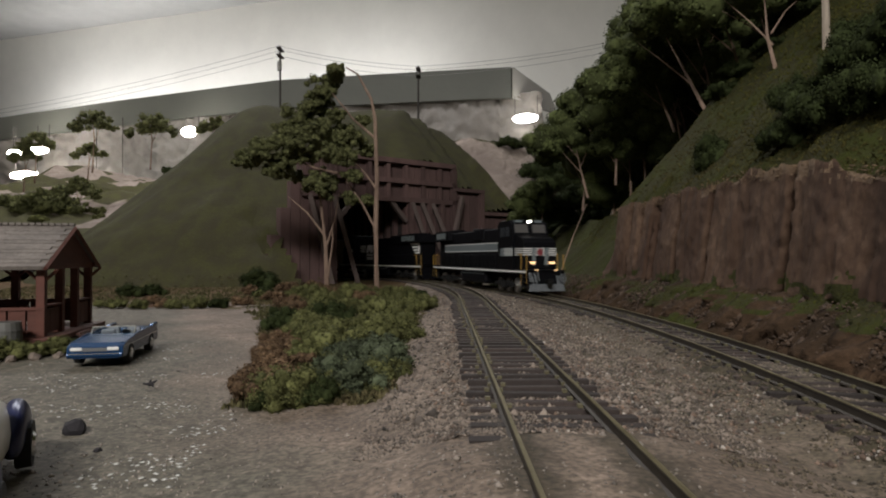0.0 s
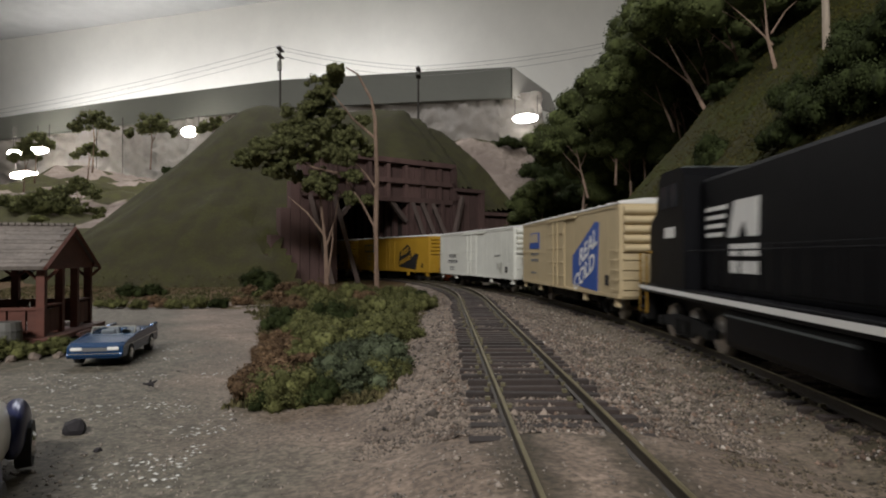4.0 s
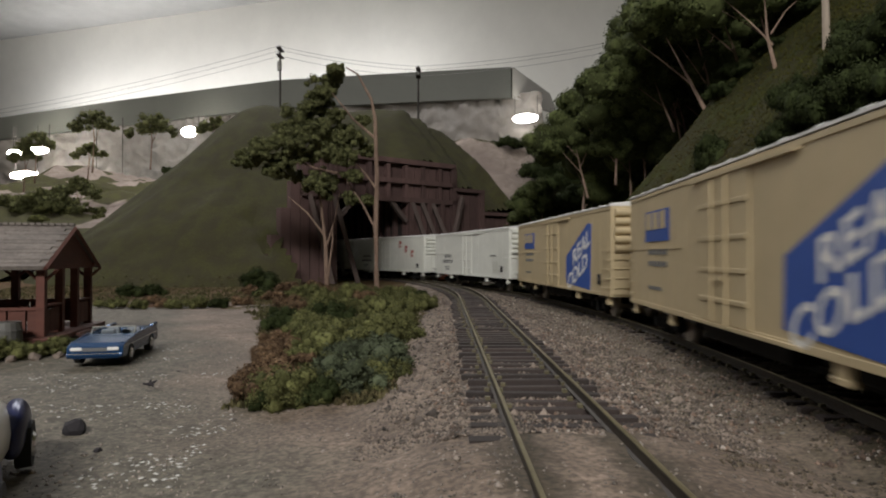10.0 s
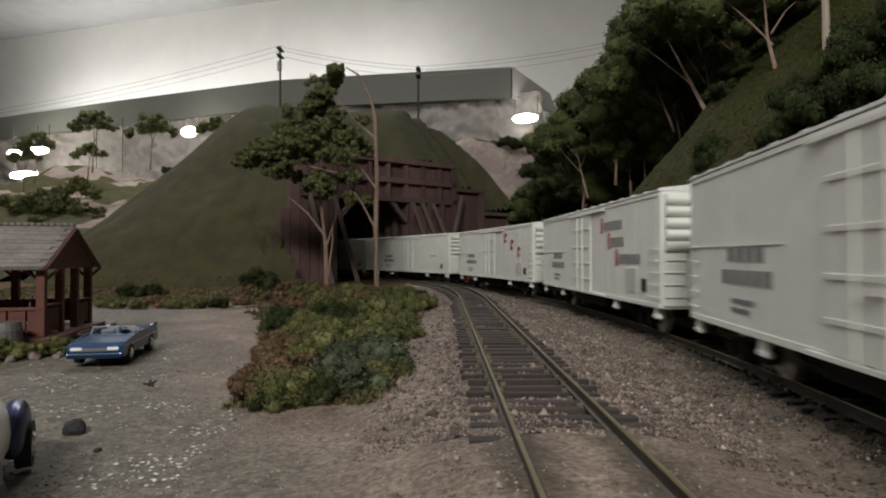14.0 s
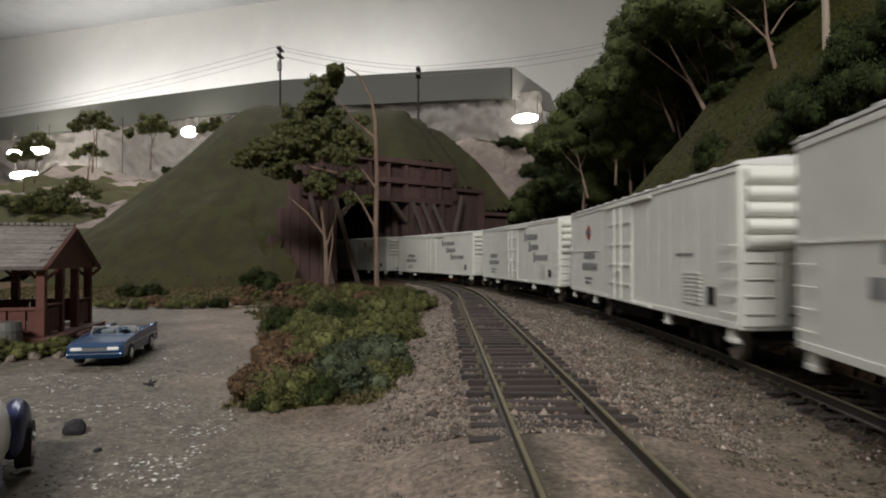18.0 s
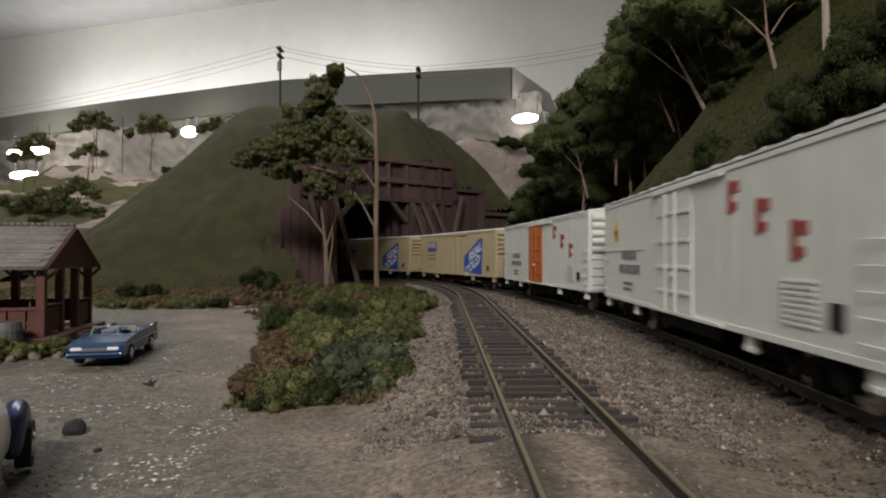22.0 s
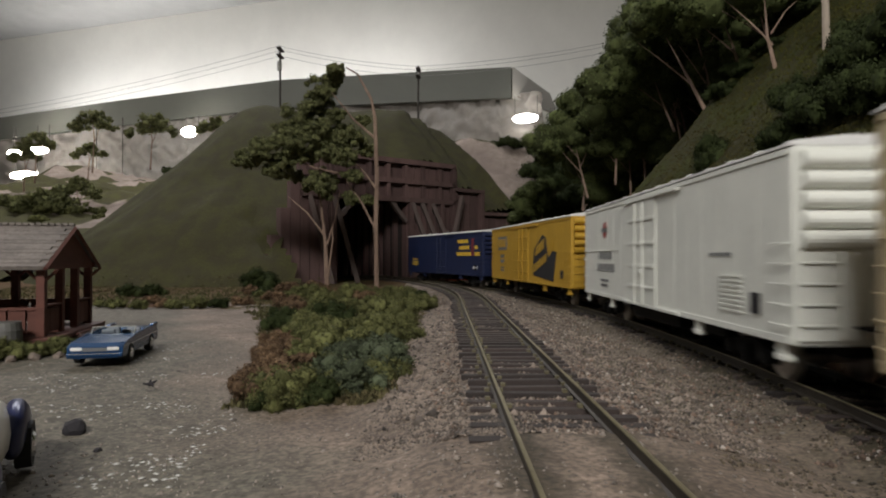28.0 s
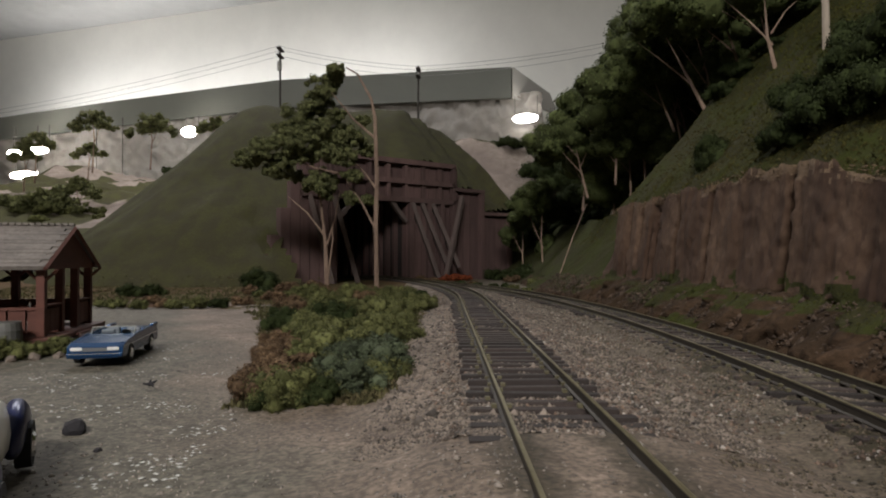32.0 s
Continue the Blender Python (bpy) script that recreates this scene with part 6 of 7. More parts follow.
for side in (0, 1):
    m = pose(0, PW_ / 2, 0.0445) @ (Matrix.Rotation(slope, 4, "X") if side == 0 else Matrix.Rotation(-slope, 4, "X"))
    y0, y1 = (-run, 0) if side == 0 else (0, run)
    rf = part("roof_slope", boxes((-0.090, 0.0012, y0, y1, -0.0010, 0.0)), M_SHINGLE, pav, "grey-brown shingled roof slope", m)
    rowsn, cols = 13, 22
    for r in range(rowsn):
        a = y0 + (y1 - y0) * r / rowsn
        b = y0 + (y1 - y0) * (r + 1) / rowsn
        for c in range(cols):
            x0 = -0.0900 + c * 0.00434 + (0.0021 if r % 2 else 0)
            if x0 + 0.0042 > 0.0020:
                continue
            part("shingle", boxes((x0, x0 + 0.00426, a + 0.0001, b, 0.00005, 0.0003 + 0.0001 * ((r * 7 + c * 3) % 3))), M_SHINGLE, rf)
bm = bmesh.new()
for i in range(40):
    tube(bm, (0.0010 - i * 0.0023, PW_ / 2, 0.0451), (-0.0008 - i * 0.0023, PW_ / 2, 0.0453), 0.0009, 0.0009, 6)
part("ridge_tiles", bm, M_SHINGLE, pav)
for s in (-1, 1):
    bm = bmesh.new()
    tube(bm, (0.0013, PW_ / 2, 0.0440), (0.0013, PW_ / 2 + s * (PW_ / 2 + 0.0036), 0.0440 - math.tan(slope) * (PW_ / 2 + 0.0036)), 0.0008, 0.0008, 4)
    part("barge_board", bm, M_PAV, pav)
# grey barrel against the rail
bm = bmesh.new()
for a, b, r0, r1 in ((0.0, 0.003, 0.0042, 0.0046), (0.003, 0.0075, 0.0046, 0.0046), (0.0075, 0.0105, 0.0046, 0.0042)):
    tube(bm, (0, 0, a), (0, 0, b), r0, r1, 18)
M_GALV = mat("galvanized_grey", (0.30, 0.29, 0.26), 0.55, 0.4, scale=300, vary=0.4, bump=0.1)
bmesh.ops.remove_doubles(bm, verts=bm.verts, dist=0.00001)
M_BARREL = mat("dull_barrel_metal", (0.13, 0.125, 0.115), 0.6, 0.2, scale=300, vary=0.5, bump=0.1)
barrel = tagged(part("barrel", bm, M_BARREL, m=pose(-0.1460, 0.2075, 0.0005)), "weathered grey metal barrel beside the pavilion", "barrel")
for z in (0.0029, 0.0074):
    bm = bmesh.new()
    tube(bm, (0, 0, z), (0, 0, z + 0.0005), 0.0048, 0.0048, 18)
    part("hoop", bm, M_BARREL, barrel)


# ---- cars in the lot ----
def convertible(name, m, paint, label, chrome):
    c = empty(name, m, label=label, category="car")
    L2, W2 = 0.0265, 0.0095  # half length and width; front towards +x
    prof = [(-L2, 0.0035), (-L2 - 0.0004, 0.0080), (-L2 + 0.002, 0.0100), (-0.016, 0.0105), (0.004, 0.0103), (0.010, 0.0100), (L2 - 0.003, 0.0088), (L2, 0.0075), (L2 + 0.0003, 0.0035)]
    bm = bmesh.new()
    prism(bm, [(-L2, 0.0032), (-L2 - 0.0003, 0.0082), (-L2 + 0.003, 0.0098), (-0.0130, 0.0099), (-0.0120, 0.0060), (0.0045, 0.0060), (0.0060, 0.0099), (0.0120, 0.0096),
               (L2 - 0.0025, 0.0088), (L2, 0.0076), (L2 + 0.0002, 0.0034)], -W2 + 0.0012, W2 - 0.0012)
    part("body", bm, paint, c)
    for s in (-1, 1):
        bm = bmesh.new()
        prism(bm, [(x, z) for x, z in prof], min(s * W2, s * (W2 - 0.0012)), max(s * W2, s * (W2 - 0.0012)))
        bmesh.ops.bevel(bm, geom=list(bm.edges), offset=0.00025, segments=2, affect="EDGES")
        part("side_panel", bm, paint, c)
        part("tail_fin", boxes((-L2 - 0.0008, -L2 + 0.0085, min(s * W2, s * (W2 - 0.0016)), max(s * W2, s * (W2 - 0.0016)), 0.0098, 0.0112), bevel=0.0004), paint, c)
        part("side_trim", boxes((-L2 + 0.001, L2 - 0.001, min(s * (W2 + 0.00015), s * W2), max(s * (W2 + 0.00015), s * W2), 0.0072, 0.0075)), chrome, c)
        for x in (-0.0150, 0.0160):
            bm = bmesh.new()
            y0, y1 = s * (W2 - 0.0022), s * (W2 + 0.0002)
            tube(bm, (x, y0, 0.0037), (x, y1, 0.0037), 0.0037, 0.0036, 20)
            w = part("wheel", bm, M_TYRE, c, "black tyre with chrome hub")
            bm = bmesh.new()
            tube(bm, (x, y1, 0.0037), (x, y1 + s * 0.0003, 0.0037), 0.0021, 0.0017, 14)
            part("hub_cap", bm, chrome, w)
        part("headlight", boxes((L2 - 0.0004, L2 + 0.0007, s * 0.0062 - 0.0020, s * 0.0062 + 0.0020, 0.0062, 0.0074), bevel=0.0003), M_WHITE, c, "pale paired headlights")
        for x in (-0.0015, -0.0085):
            part("seat", boxes((x - 0.0022, x, s * 0.0040 - 0.0026, s * 0.0040 + 0.0026, 0.0058, 0.0108), (x - 0.0022, x + 0.0036, s * 0.0040 - 0.0026, s * 0.0040 + 0.0026, 0.0058, 0.0076), bevel=0.0006), M_SEAT, c)
    part("grille", boxes((L2 - 0.0002, L2 + 0.0006, -0.0042, 0.0042, 0.0060, 0.0072)), M_INK, c)
    part("bumper", boxes((L2 - 0.0002, L2 + 0.0010, -W2, W2, 0.0040, 0.0054), bevel=0.0004), paint, c)
    part("bumper_trim", boxes((L2 + 0.0009, L2 + 0.0012, -W2 + 0.001, W2 - 0.001, 0.0050, 0.0053)), chrome, c)
    part("bumper", boxes((-L2 - 0.0012, -L2 + 0.0002, -W2, W2, 0.0042, 0.0055), bevel=0.0003), chrome, c)
    bm = bmesh.new()
    prism(bm, [(0.0050, 0.0098), (0.0058, 0.0098), (0.0034, 0.0124), (0.0029, 0.0124)], -W2 + 0.0018, W2 - 0.0018)
    pane = part("windscreen", bm, M_CLEAR, c, "clear curved windscreen")
    bm = bmesh.new()
    tube(bm, (0.0031, -W2 + 0.0016, 0.0125), (0.0031, W2 - 0.0016, 0.0125), 0.0002, 0.00025, 6)
    for s in (-1, 1):
        tube(bm, (0.0031, s * (W2 - 0.0016), 0.0125), (0.0056, s * (W2 - 0.0016), 0.0098), 0.00025, 0.00025, 6)
    part("windscreen_frame", bm, M_GALV, c)
    bm = bmesh.new()
    tube(bm, (0.0018, 0.0040, 0.0100), (0.0014, 0.0040, 0.0104), 0.0016, 0.0016, 14)
    part("steering_wheel", bm, M_INK, c)
    return c


M_SEAT = mat("grey_blue_seat", (0.16, 0.17, 0.19), 0.7, scale=300, vary=0.2, bump=0.05)
M_TYRE = mat("black_tyre", (0.015, 0.015, 0.015), 0.8, scale=400, vary=0.3, bump=0.2)
M_CHROME = mat("chrome", (0.65, 0.66, 0.68), 0.15, 1.0, scale=200, vary=0.05, bump=0.0)
M_CARBLUE = mat("metallic_blue_paint", (0.011, 0.050, 0.135), 0.24, 0.2, scale=500, vary=0.15, bump=0.02)
M_CARCREAM = mat("cream_car_paint", (0.55, 0.52, 0.46), 0.3, 0.1, scale=400, vary=0.15, bump=0.02)
M_CARNAVY = mat("navy_car_paint", (0.015, 0.02, 0.07), 0.3, 0.2, scale=400, vary=0.15, bump=0.02)
M_CLEAR = bpy.data.materials.new("clear_glass")
M_CLEAR.use_nodes = True
_p = M_CLEAR.node_tree.nodes["Principled BSDF"]
_p.inputs["IOR"].default_value = 1.12
_p.inputs["Transmission Weight"].default_value, _p.inputs["Roughness"].default_value, _p.inputs["Base Color"].default_value = 1.0, 0.05, (0.85, 0.9, 0.9, 1)
convertible("convertible_car", pose(-0.1095, 0.2085, -0.0006, 0, 0, -78) @ Matrix.Scale(0.82, 4), M_CARBLUE, "metallic blue finned convertible parked in the lot", M_CHROME)


def rounded_body(sections, ny, seg=20):
    """Closed shell through rounded cross sections (x, half width, z0, z1); ny: how square they are."""
    bm = bmesh.new()
    rings = []
    for x, w, z0, z1 in sections:
        ring = []
        for k in range(seg):
            a = 2 * math.pi * k / seg
            c, s = math.cos(a), math.sin(a)
            ring.append(bm.verts.new((x, w * math.copysign(abs(c) ** ny, c), (z0 + z1) / 2 + (z1 - z0) / 2 * math.copysign(abs(s) ** ny, s))))
        rings.append(ring)
    for a, b in zip(rings, rings[1:]):
        for k in range(seg):
            bm.faces.new((a[k], a[(k + 1) % seg], b[(k + 1) % seg], b[k]))
    bm.faces.new(rings[0][::-1])
    bm.faces.new(rings[-1])
    bmesh.ops.recalc_face_normals(bm, faces=bm.faces)
    return bm


def old_coupe(m):
    """Rounded two-tone coupe; front towards +x."""
    c = empty("parked_coupe", m, label="glossy cream and navy rounded coupe at the lot's edge", category="car")
    part("body", rounded_body([(-0.0262, 0.0030, 0.0045, 0.0075), (-0.0250, 0.0064, 0.0034, 0.0098), (-0.0200, 0.0076, 0.0030, 0.0112), (-0.0080, 0.0080, 0.0030, 0.0118), (0.0080, 0.0080, 0.0030, 0.0118),
                               (0.0180, 0.0068, 0.0030, 0.0112), (0.0240, 0.0050, 0.0034, 0.0098), (0.0262, 0.0026, 0.0042, 0.0080)], 0.6), M_CARCREAM, c, smooth=True)
    part("roof", rounded_body([(-0.0150, 0.0050, 0.0095, 0.0112), (-0.0125, 0.0066, 0.0095, 0.0140), (-0.0050, 0.0070, 0.0095, 0.0158), (0.0040, 0.0068, 0.0095, 0.0154), (0.0095, 0.0062, 0.0095, 0.0118)], 0.6), M_CARCREAM, c, smooth=True)
    for s in (-1, 1):
        for x in (-0.0150, 0.0160):
            part("fender", rounded_body([(x - 0.0078, 0.0005, 0.0040, 0.0060), (x - 0.0060, 0.0014, 0.0030, 0.0092), (x, 0.0018, 0.0030, 0.0110), (x + 0.0060, 0.0014, 0.0030, 0.0092), (x + 0.0078, 0.0005, 0.0040, 0.0060)], 0.8),
                 M_CARNAVY, c, "navy rounded fender", m=pose(0, s * 0.0078, 0), smooth=True)
            bm = bmesh.new()
            tube(bm, (x, s * 0.0078, 0.0037), (x, s * 0.0100, 0.0037), 0.0037, 0.0036, 20)
            w = part("wheel", bm, M_TYRE, c, "black tyre with chrome hub")
            bm = bmesh.new()
            tube(bm, (x, s * 0.0100, 0.0037), (x, s * 0.0104, 0.0037), 0.0021, 0.0016, 14)
            part("hub_cap", bm, M_CHROME, w)
        bm = bmesh.new()
        sweep(bm, [(-0.0270 * s, y, 0.0052) for y in (-0.0085, -0.004, 0.0, 0.004, 0.0085)], [0.0004, 0.0008, 0.0008, 0.0008, 0.0004], 8)
        part("bumper", bm, M_CHROME, c, "chrome bumper")
        part("side_window", boxes((-0.0095, 0.0045, min(s * 0.0060, s * 0.00695), max(s * 0.0060, s * 0.00695), 0.0118, 0.0142), bevel=0.0006), M_GLASS, c)


old_coupe(pose(-0.0664, 0.0800, -0.0004, 0, 0, 118))

# loose stones and a twig in the lot
M_ROCKDARK = mat("dark_stone", (0.016, 0.013, 0.016), 0.8, scale=600, vary=0.4, bump=0.5)


def stone(x, y, r, ma, label, seed):
    bm = bmesh.new()
    res = bmesh.ops.create_icosphere(bm, subdivisions=2, radius=r)
    for v in bm.verts:
        v.co *= 1 + 0.35 * noise.noise(v.co * (1.1 / r) + Vector((seed, 0, 0)))
        v.co.z = max(v.co.z * 0.9, -r * 0.5)
    return tagged(part("stone", bm, ma, m=pose(x, y, r * 0.45 - 0.0012)), label, "stone", "loose stones in the lot")


stone(-0.0710, 0.1200, 0.0021, M_ROCKDARK, "dark angular stone on the gravel lot", 3)
stone(-0.0600, 0.108, 0.0007, M_ROCKDARK, "small dark pebble on the gravel lot", 5)
bm = bmesh.new()
for a, b in (((0, 0, 0.0008), (0.0025, 0.001, 0.0022)), ((0.0008, 0, 0.001), (-0.0022, 0.0008, 0.0012)), ((0.0015, 0, 0.001), (0.0022, -0.0012, 0.0006)), ((0, 0, 0.0008), (0.0008, 0.0006, 0.0026))):
    tube(bm, a, b, 0.0006, 0.0003, 5)
tagged(part("twig", bm, M_ROCKDARK, m=pose(-0.0740, 0.1560, 0) @ Matrix.Scale(0.72, 4)), "small dark broken twig on the lot", "twig")
for i, (x, y, r) in enumerate(((-0.1385, 0.1990, 0.0018), (-0.1335, 0.2030, 0.0020), (-0.1285, 0.2075, 0.0017), (-0.1245, 0.2125, 0.0016), (-0.1420, 0.1945, 0.0020))):
    stone(x, y, r, M_ROCK, "pale pinkish kerb stone along the lot", 20 + i)

# ---- utility poles and wires ----
M_POLE = mat("dark_pole_wood", (0.05, 0.042, 0.036), 0.8, scale=300, vary=0.4, bump=0.2)


def utility_pole(x, y, z0, z1, transformer):
    p = empty("utility_pole", pose(x, y, z0), label="thin dark utility pole with a crossarm on the hilltop", category="utility pole", group="utility poles on the hill")
    h = z1 - z0
    bm = bmesh.new()
    tube(bm, (0, 0, -0.01), (0, 0, h), 0.0022, 0.0016, 8)
    part("pole", bm, M_POLE, p)
    for dz in (0.006, 0.018):
        part("crossarm", boxes((-0.004, 0.004, -0.013, 0.013, h - dz - 0.0016, h - dz)), M_POLE, p)
        for y_ in (-0.011, -0.005, 0.005, 0.011):
            bm = bmesh.new()
            tube(bm, (0, y_, h - dz), (0, y_, h - dz + 0.004), 0.0009, 0.0006, 6)
            part("insulator", bm, M_GALV, p)
    if transformer:
        bm = bmesh.new()
        tube(bm, (0.0, -0.0052, h - 0.046), (0.0, -0.0052, h - 0.030), 0.0040, 0.0040, 14)
        part("transformer", bm, M_GALV, p, "grey transformer can")
    return p


utility_pole(-0.2900, 1.10, 0.245, 0.408, True)
utility_pole(-0.0440, 1.10, 0.255, 0.372, False)


M_WIRE = mat("grey_wire", (0.20, 0.19, 0.18), 0.6, scale=300, vary=0.2, bump=0.0)


def wire(a, b, sag):
    bm = bmesh.new()
    a, b = Vector(a), Vector(b)
    pts = [a.lerp(b, i / 12) - Vector((0, 0, sag * 4 * (i / 12) * (1 - i / 12))) for i in range(13)]
    sweep(bm, pts, [0.00034] * 13, 4)
    tagged(part("overhead_wire", bm, M_WIRE), "thin dark overhead wire between the poles", "wire", "overhead wires")


for dy, dz in ((-0.011, 0.0), (0.011, 0.0), (0.0, -0.014)):
    wire((-0.2900, 1.10 + dy, 0.404 + dz), (-0.95, 1.30 + dy, 0.335 + dz), 0.008)
    wire((-0.2900, 1.10 + dy, 0.404 + dz), (-0.0440, 1.10 + dy, 0.368 + dz), 0.006)
    wire((-0.0440, 1.10 + dy, 0.368 + dz), (0.42, 1.10 + dy, 0.44 + dz), 0.012)

# ---- lamps under the valance ----


def hung_lamp(x, y, z, w, h):
    l = empty("strip_lamp", pose(x, y, z, 0, 0, -17.6), label="bright white strip lamp under the valance", category="lamp", group="lamps under the valance")
    bm = bmesh.new()
    sweep(bm, [(-w / 2 + w * k, 0, 0) for k in (0.0, 0.04, 0.15, 0.3, 0.5, 0.7, 0.85, 0.96, 1.0)], [h / 2 * k for k in (0.15, 0.45, 0.75, 0.93, 1.0, 0.93, 0.75, 0.45, 0.15)], 14)
    part("lamp_tube", bm, M_LAMP if x > 0 else M_LAMP_STRONG, l, "glowing lamp tube")
    part("reflector", boxes((-w * 0.42, w * 0.42, h * 0.55, h * 0.55 + 0.004, -h * 0.2, h * 0.45)), M_WHITE, l)
    for s in (-1, 1):
        bm = bmesh.new()
        tube(bm, (s * w * 0.45, h * 0.5, h * 0.6), (s * w * 0.45, h * 0.5, 0.672 - z), 0.0015, 0.0015, 5)
        part("hanger", bm, M_POLE, l)


for spec in ((0.325, 2.44, 0.578, 0.100, 0.036), (-1.15, 2.80, 0.597, 0.075, 0.045), (-2.03, 3.02, 0.545, 0.26, 0.040), (-2.05, 3.02, 0.430, 0.16, 0.036), (-1.55, 2.86, 0.405, 0.17, 0.018)):
    hung_lamp(*spec)

# ---- ballast and grit ----
rs = np.random.default_rng(12)


def scatter(n, line, q0, q1, s0, s1, power, r0, r1, z, seed):
    P, R = [], []
    for _ in range(n):
        s = s0 + (s1 - s0) * rs.random() ** power
        q = rs.uniform(q0, q1)
        x, y, _ = line(s, q)
        if abs(abs(q) - 0.00825) < 0.0013:
            continue
        P.append((x, y, ground_height(x, y) + z))
        R.append(rs.uniform(r0, r1) * (1 + 0.8 * (rs.random() < 0.05)))
    return P, R


P, R = [], []
for n, line, q0, q1, s0, s1, pw, r0, r1, z in ((36000, siding, -0.034, 0.036, 0.100, 0.62, 1.6, 0.00018, 0.00048, 0.0000), (22000, main_line, -0.046, 0.024, 0.02, 0.60, 1.3, 0.00018, 0.00050, 0.0000),
                                                (1500, siding, -0.0068, 0.0068, 0.102, 0.5, 1.4, 0.00014, 0.0004, 0.0004), (2800, siding, -0.032, 0.040, 0.115, 0.5, 1.3, 0.00045, 0.00095, 0.0001)):
    a, b = scatter(n, line, q0, q1, s0, s1, pw, r0, r1, z, 1)
    P, R = P + a, R + b
tagged(part("ballast", pebbles("ballast", P, R, M_STONE, 3), M_STONE), "pinkish grey loose ballast stones", kind="stuff")
P, R = [], []
for _ in range(15000):
    y = 0.07 + 0.42 * rs.random() ** 1.6
    x = rs.uniform(-0.72 * y - 0.01, 0.01 if rs.random() < 0.6 else 0.075)
    P.append((x, y, ground_height(x, y)))
    R.append((0.00008 + 0.0003 * rs.random() ** 1.6) * (1 + 1.2 * (rs.random() < 0.03)))
M_GRIT = mat("pale_grit", (0.21, 0.175, 0.145), 0.6, scale=500, vary=0.4, bump=0.1, per_island=0.6)
tagged(part("grit", pebbles("grit", P, R, M_GRIT, 5), M_GRIT), "pale grit scattered over the lot", kind="stuff")


def turf(name, points, normals_up, size, material, seed, label):
    """Short grass tufts: loose narrow blades standing on given points."""
    rg_ = np.random.default_rng(seed)
    P_ = np.repeat(np.asarray(points, float), 3, 0)
    n = len(P_)
    a = rg_.uniform(0, 6.28, n)
    t = np.stack([np.cos(a), np.sin(a), np.zeros(n)], 1)
    h = size * rg_.uniform(0.5, 1.5, n)
    lean = rg_.normal(size=(n, 3)) * 0.5
    lean[:, 2] = 1
    P_ = P_ + rg_.normal(size=(n, 3)) * np.array((size, size, 0)) * 0.5
    w = (h * 0.35)[:, None]
    V_ = np.stack([P_ - t * w, P_ + t * w, P_ + lean * h[:, None] + t * w * 0.3], 1)
    return tagged(part(name, quads_mesh(name, V_, 3, material), material), label, kind="stuff")


M_TURF = mat("grass_tufts", (0.050, 0.055, 0.008), 0.95, scale=60, vary=0.5, bump=0.0, per_island=0.5, spec=0.1, second=(0.06, 0.045, 0.02))
M_LITTER = mat("dry_undergrowth", (0.10, 0.075, 0.042), 0.95, scale=60, vary=0.6, bump=0.0, per_island=0.5, spec=0.1, second=(0.05, 0.055, 0.022))
pts = []
bv = np.array([v.co[:] for v in bank.vertices])
fz = [(p.vertices[:], p.material_index, p.center.copy()) for p in bank.polygons]
for vs_, mi, c in fz:
    if mi == 0 and 0.05 < c.y < 0.75 and c.x < 0.42:
        q = bv[list(vs_)]
        area = np.linalg.norm(np.cross(q[1] - q[0], q[3] - q[0]))
        n = rs.poisson(area * 900000 * min(1.0, 0.25 / max(0.12, c.y)) ** 2 * 0.5)
        for _ in range(min(n, 40)):
            a, b = rs.random(), rs.random()
            pts.append(q[0] * (1 - a) * (1 - b) + q[1] * a * (1 - b) + q[2] * a * b + q[3] * (1 - a) * b)
turf("slope_turf", [p for p in pts if p[2] > 0.045], None, 0.0009, M_TURF, 8, "short olive grass tufts on the bank")
turf("ledge_turf", [p for p in pts if p[2] <= 0.045], None, 0.0005, M_TURF, 18, "low green grass tufts at the foot of the cliff")
pts = []
for _ in range(9000):
    y = 0.138 + 0.38 * rs.random() ** 1.2
    x0, x1 = thicket_span(y)
    x = rs.uniform(x0 + 0.006 * nz(y * 60, 1.0), x1)
    if nz(x, y, 5, 60) < -0.1:
        continue
    pts.append((x, y, ground_height(x, y)))
for _ in range(5000):
    y = rs.uniform(0.45, 0.74)
    x = rs.uniform(-0.45, -0.10)
    if hill_height(x, y) < 0.012:
        pts.append((x, y, max(ground_height(x, y), hill_height(x, y))))
turf("undergrowth", pts, None, 0.0014, M_LITTER, 9, "dry brown and olive undergrowth beneath the bushes")
# rubble at the cliff's foot and the pale broken rim
P, R = [], []
for _ in range(5200):
    s_ = -0.02 + 0.46 * rs.random()
    q_ = 0.024 + 0.020 * rs.random()
    x, y, _hd = main_line(s_, q_)
    a = (q_ - 0.021) / 0.022
    P.append((x, y, -0.002 + 0.019 * a ** 0.8 + 0.0006))
    R.append(rs.uniform(0.0002, 0.0008) * (1 + 1.2 * (rs.random() < 0.06)))
for _ in range(170):
    s_, q_ = 0.02 + 0.40 * rs.random(), 0.026 + 0.016 * rs.random()
    x, y, _hd = main_line(s_, q_)
    P.append((x, y, -0.002 + 0.019 * ((q_ - 0.021) / 0.022) ** 0.8))
    R.append(rs.uniform(0.0010, 0.0026))
M_RUBBLE = mat("brown_rubble", (0.072, 0.044, 0.027), 0.9, scale=400, vary=0.5, bump=0.4, per_island=0.4)
tagged(part("rubble", pebbles("rubble", P, R, M_RUBBLE, 6), M_RUBBLE), "brown earth rubble at the foot of the cliff", kind="stuff")
P, R = [], []
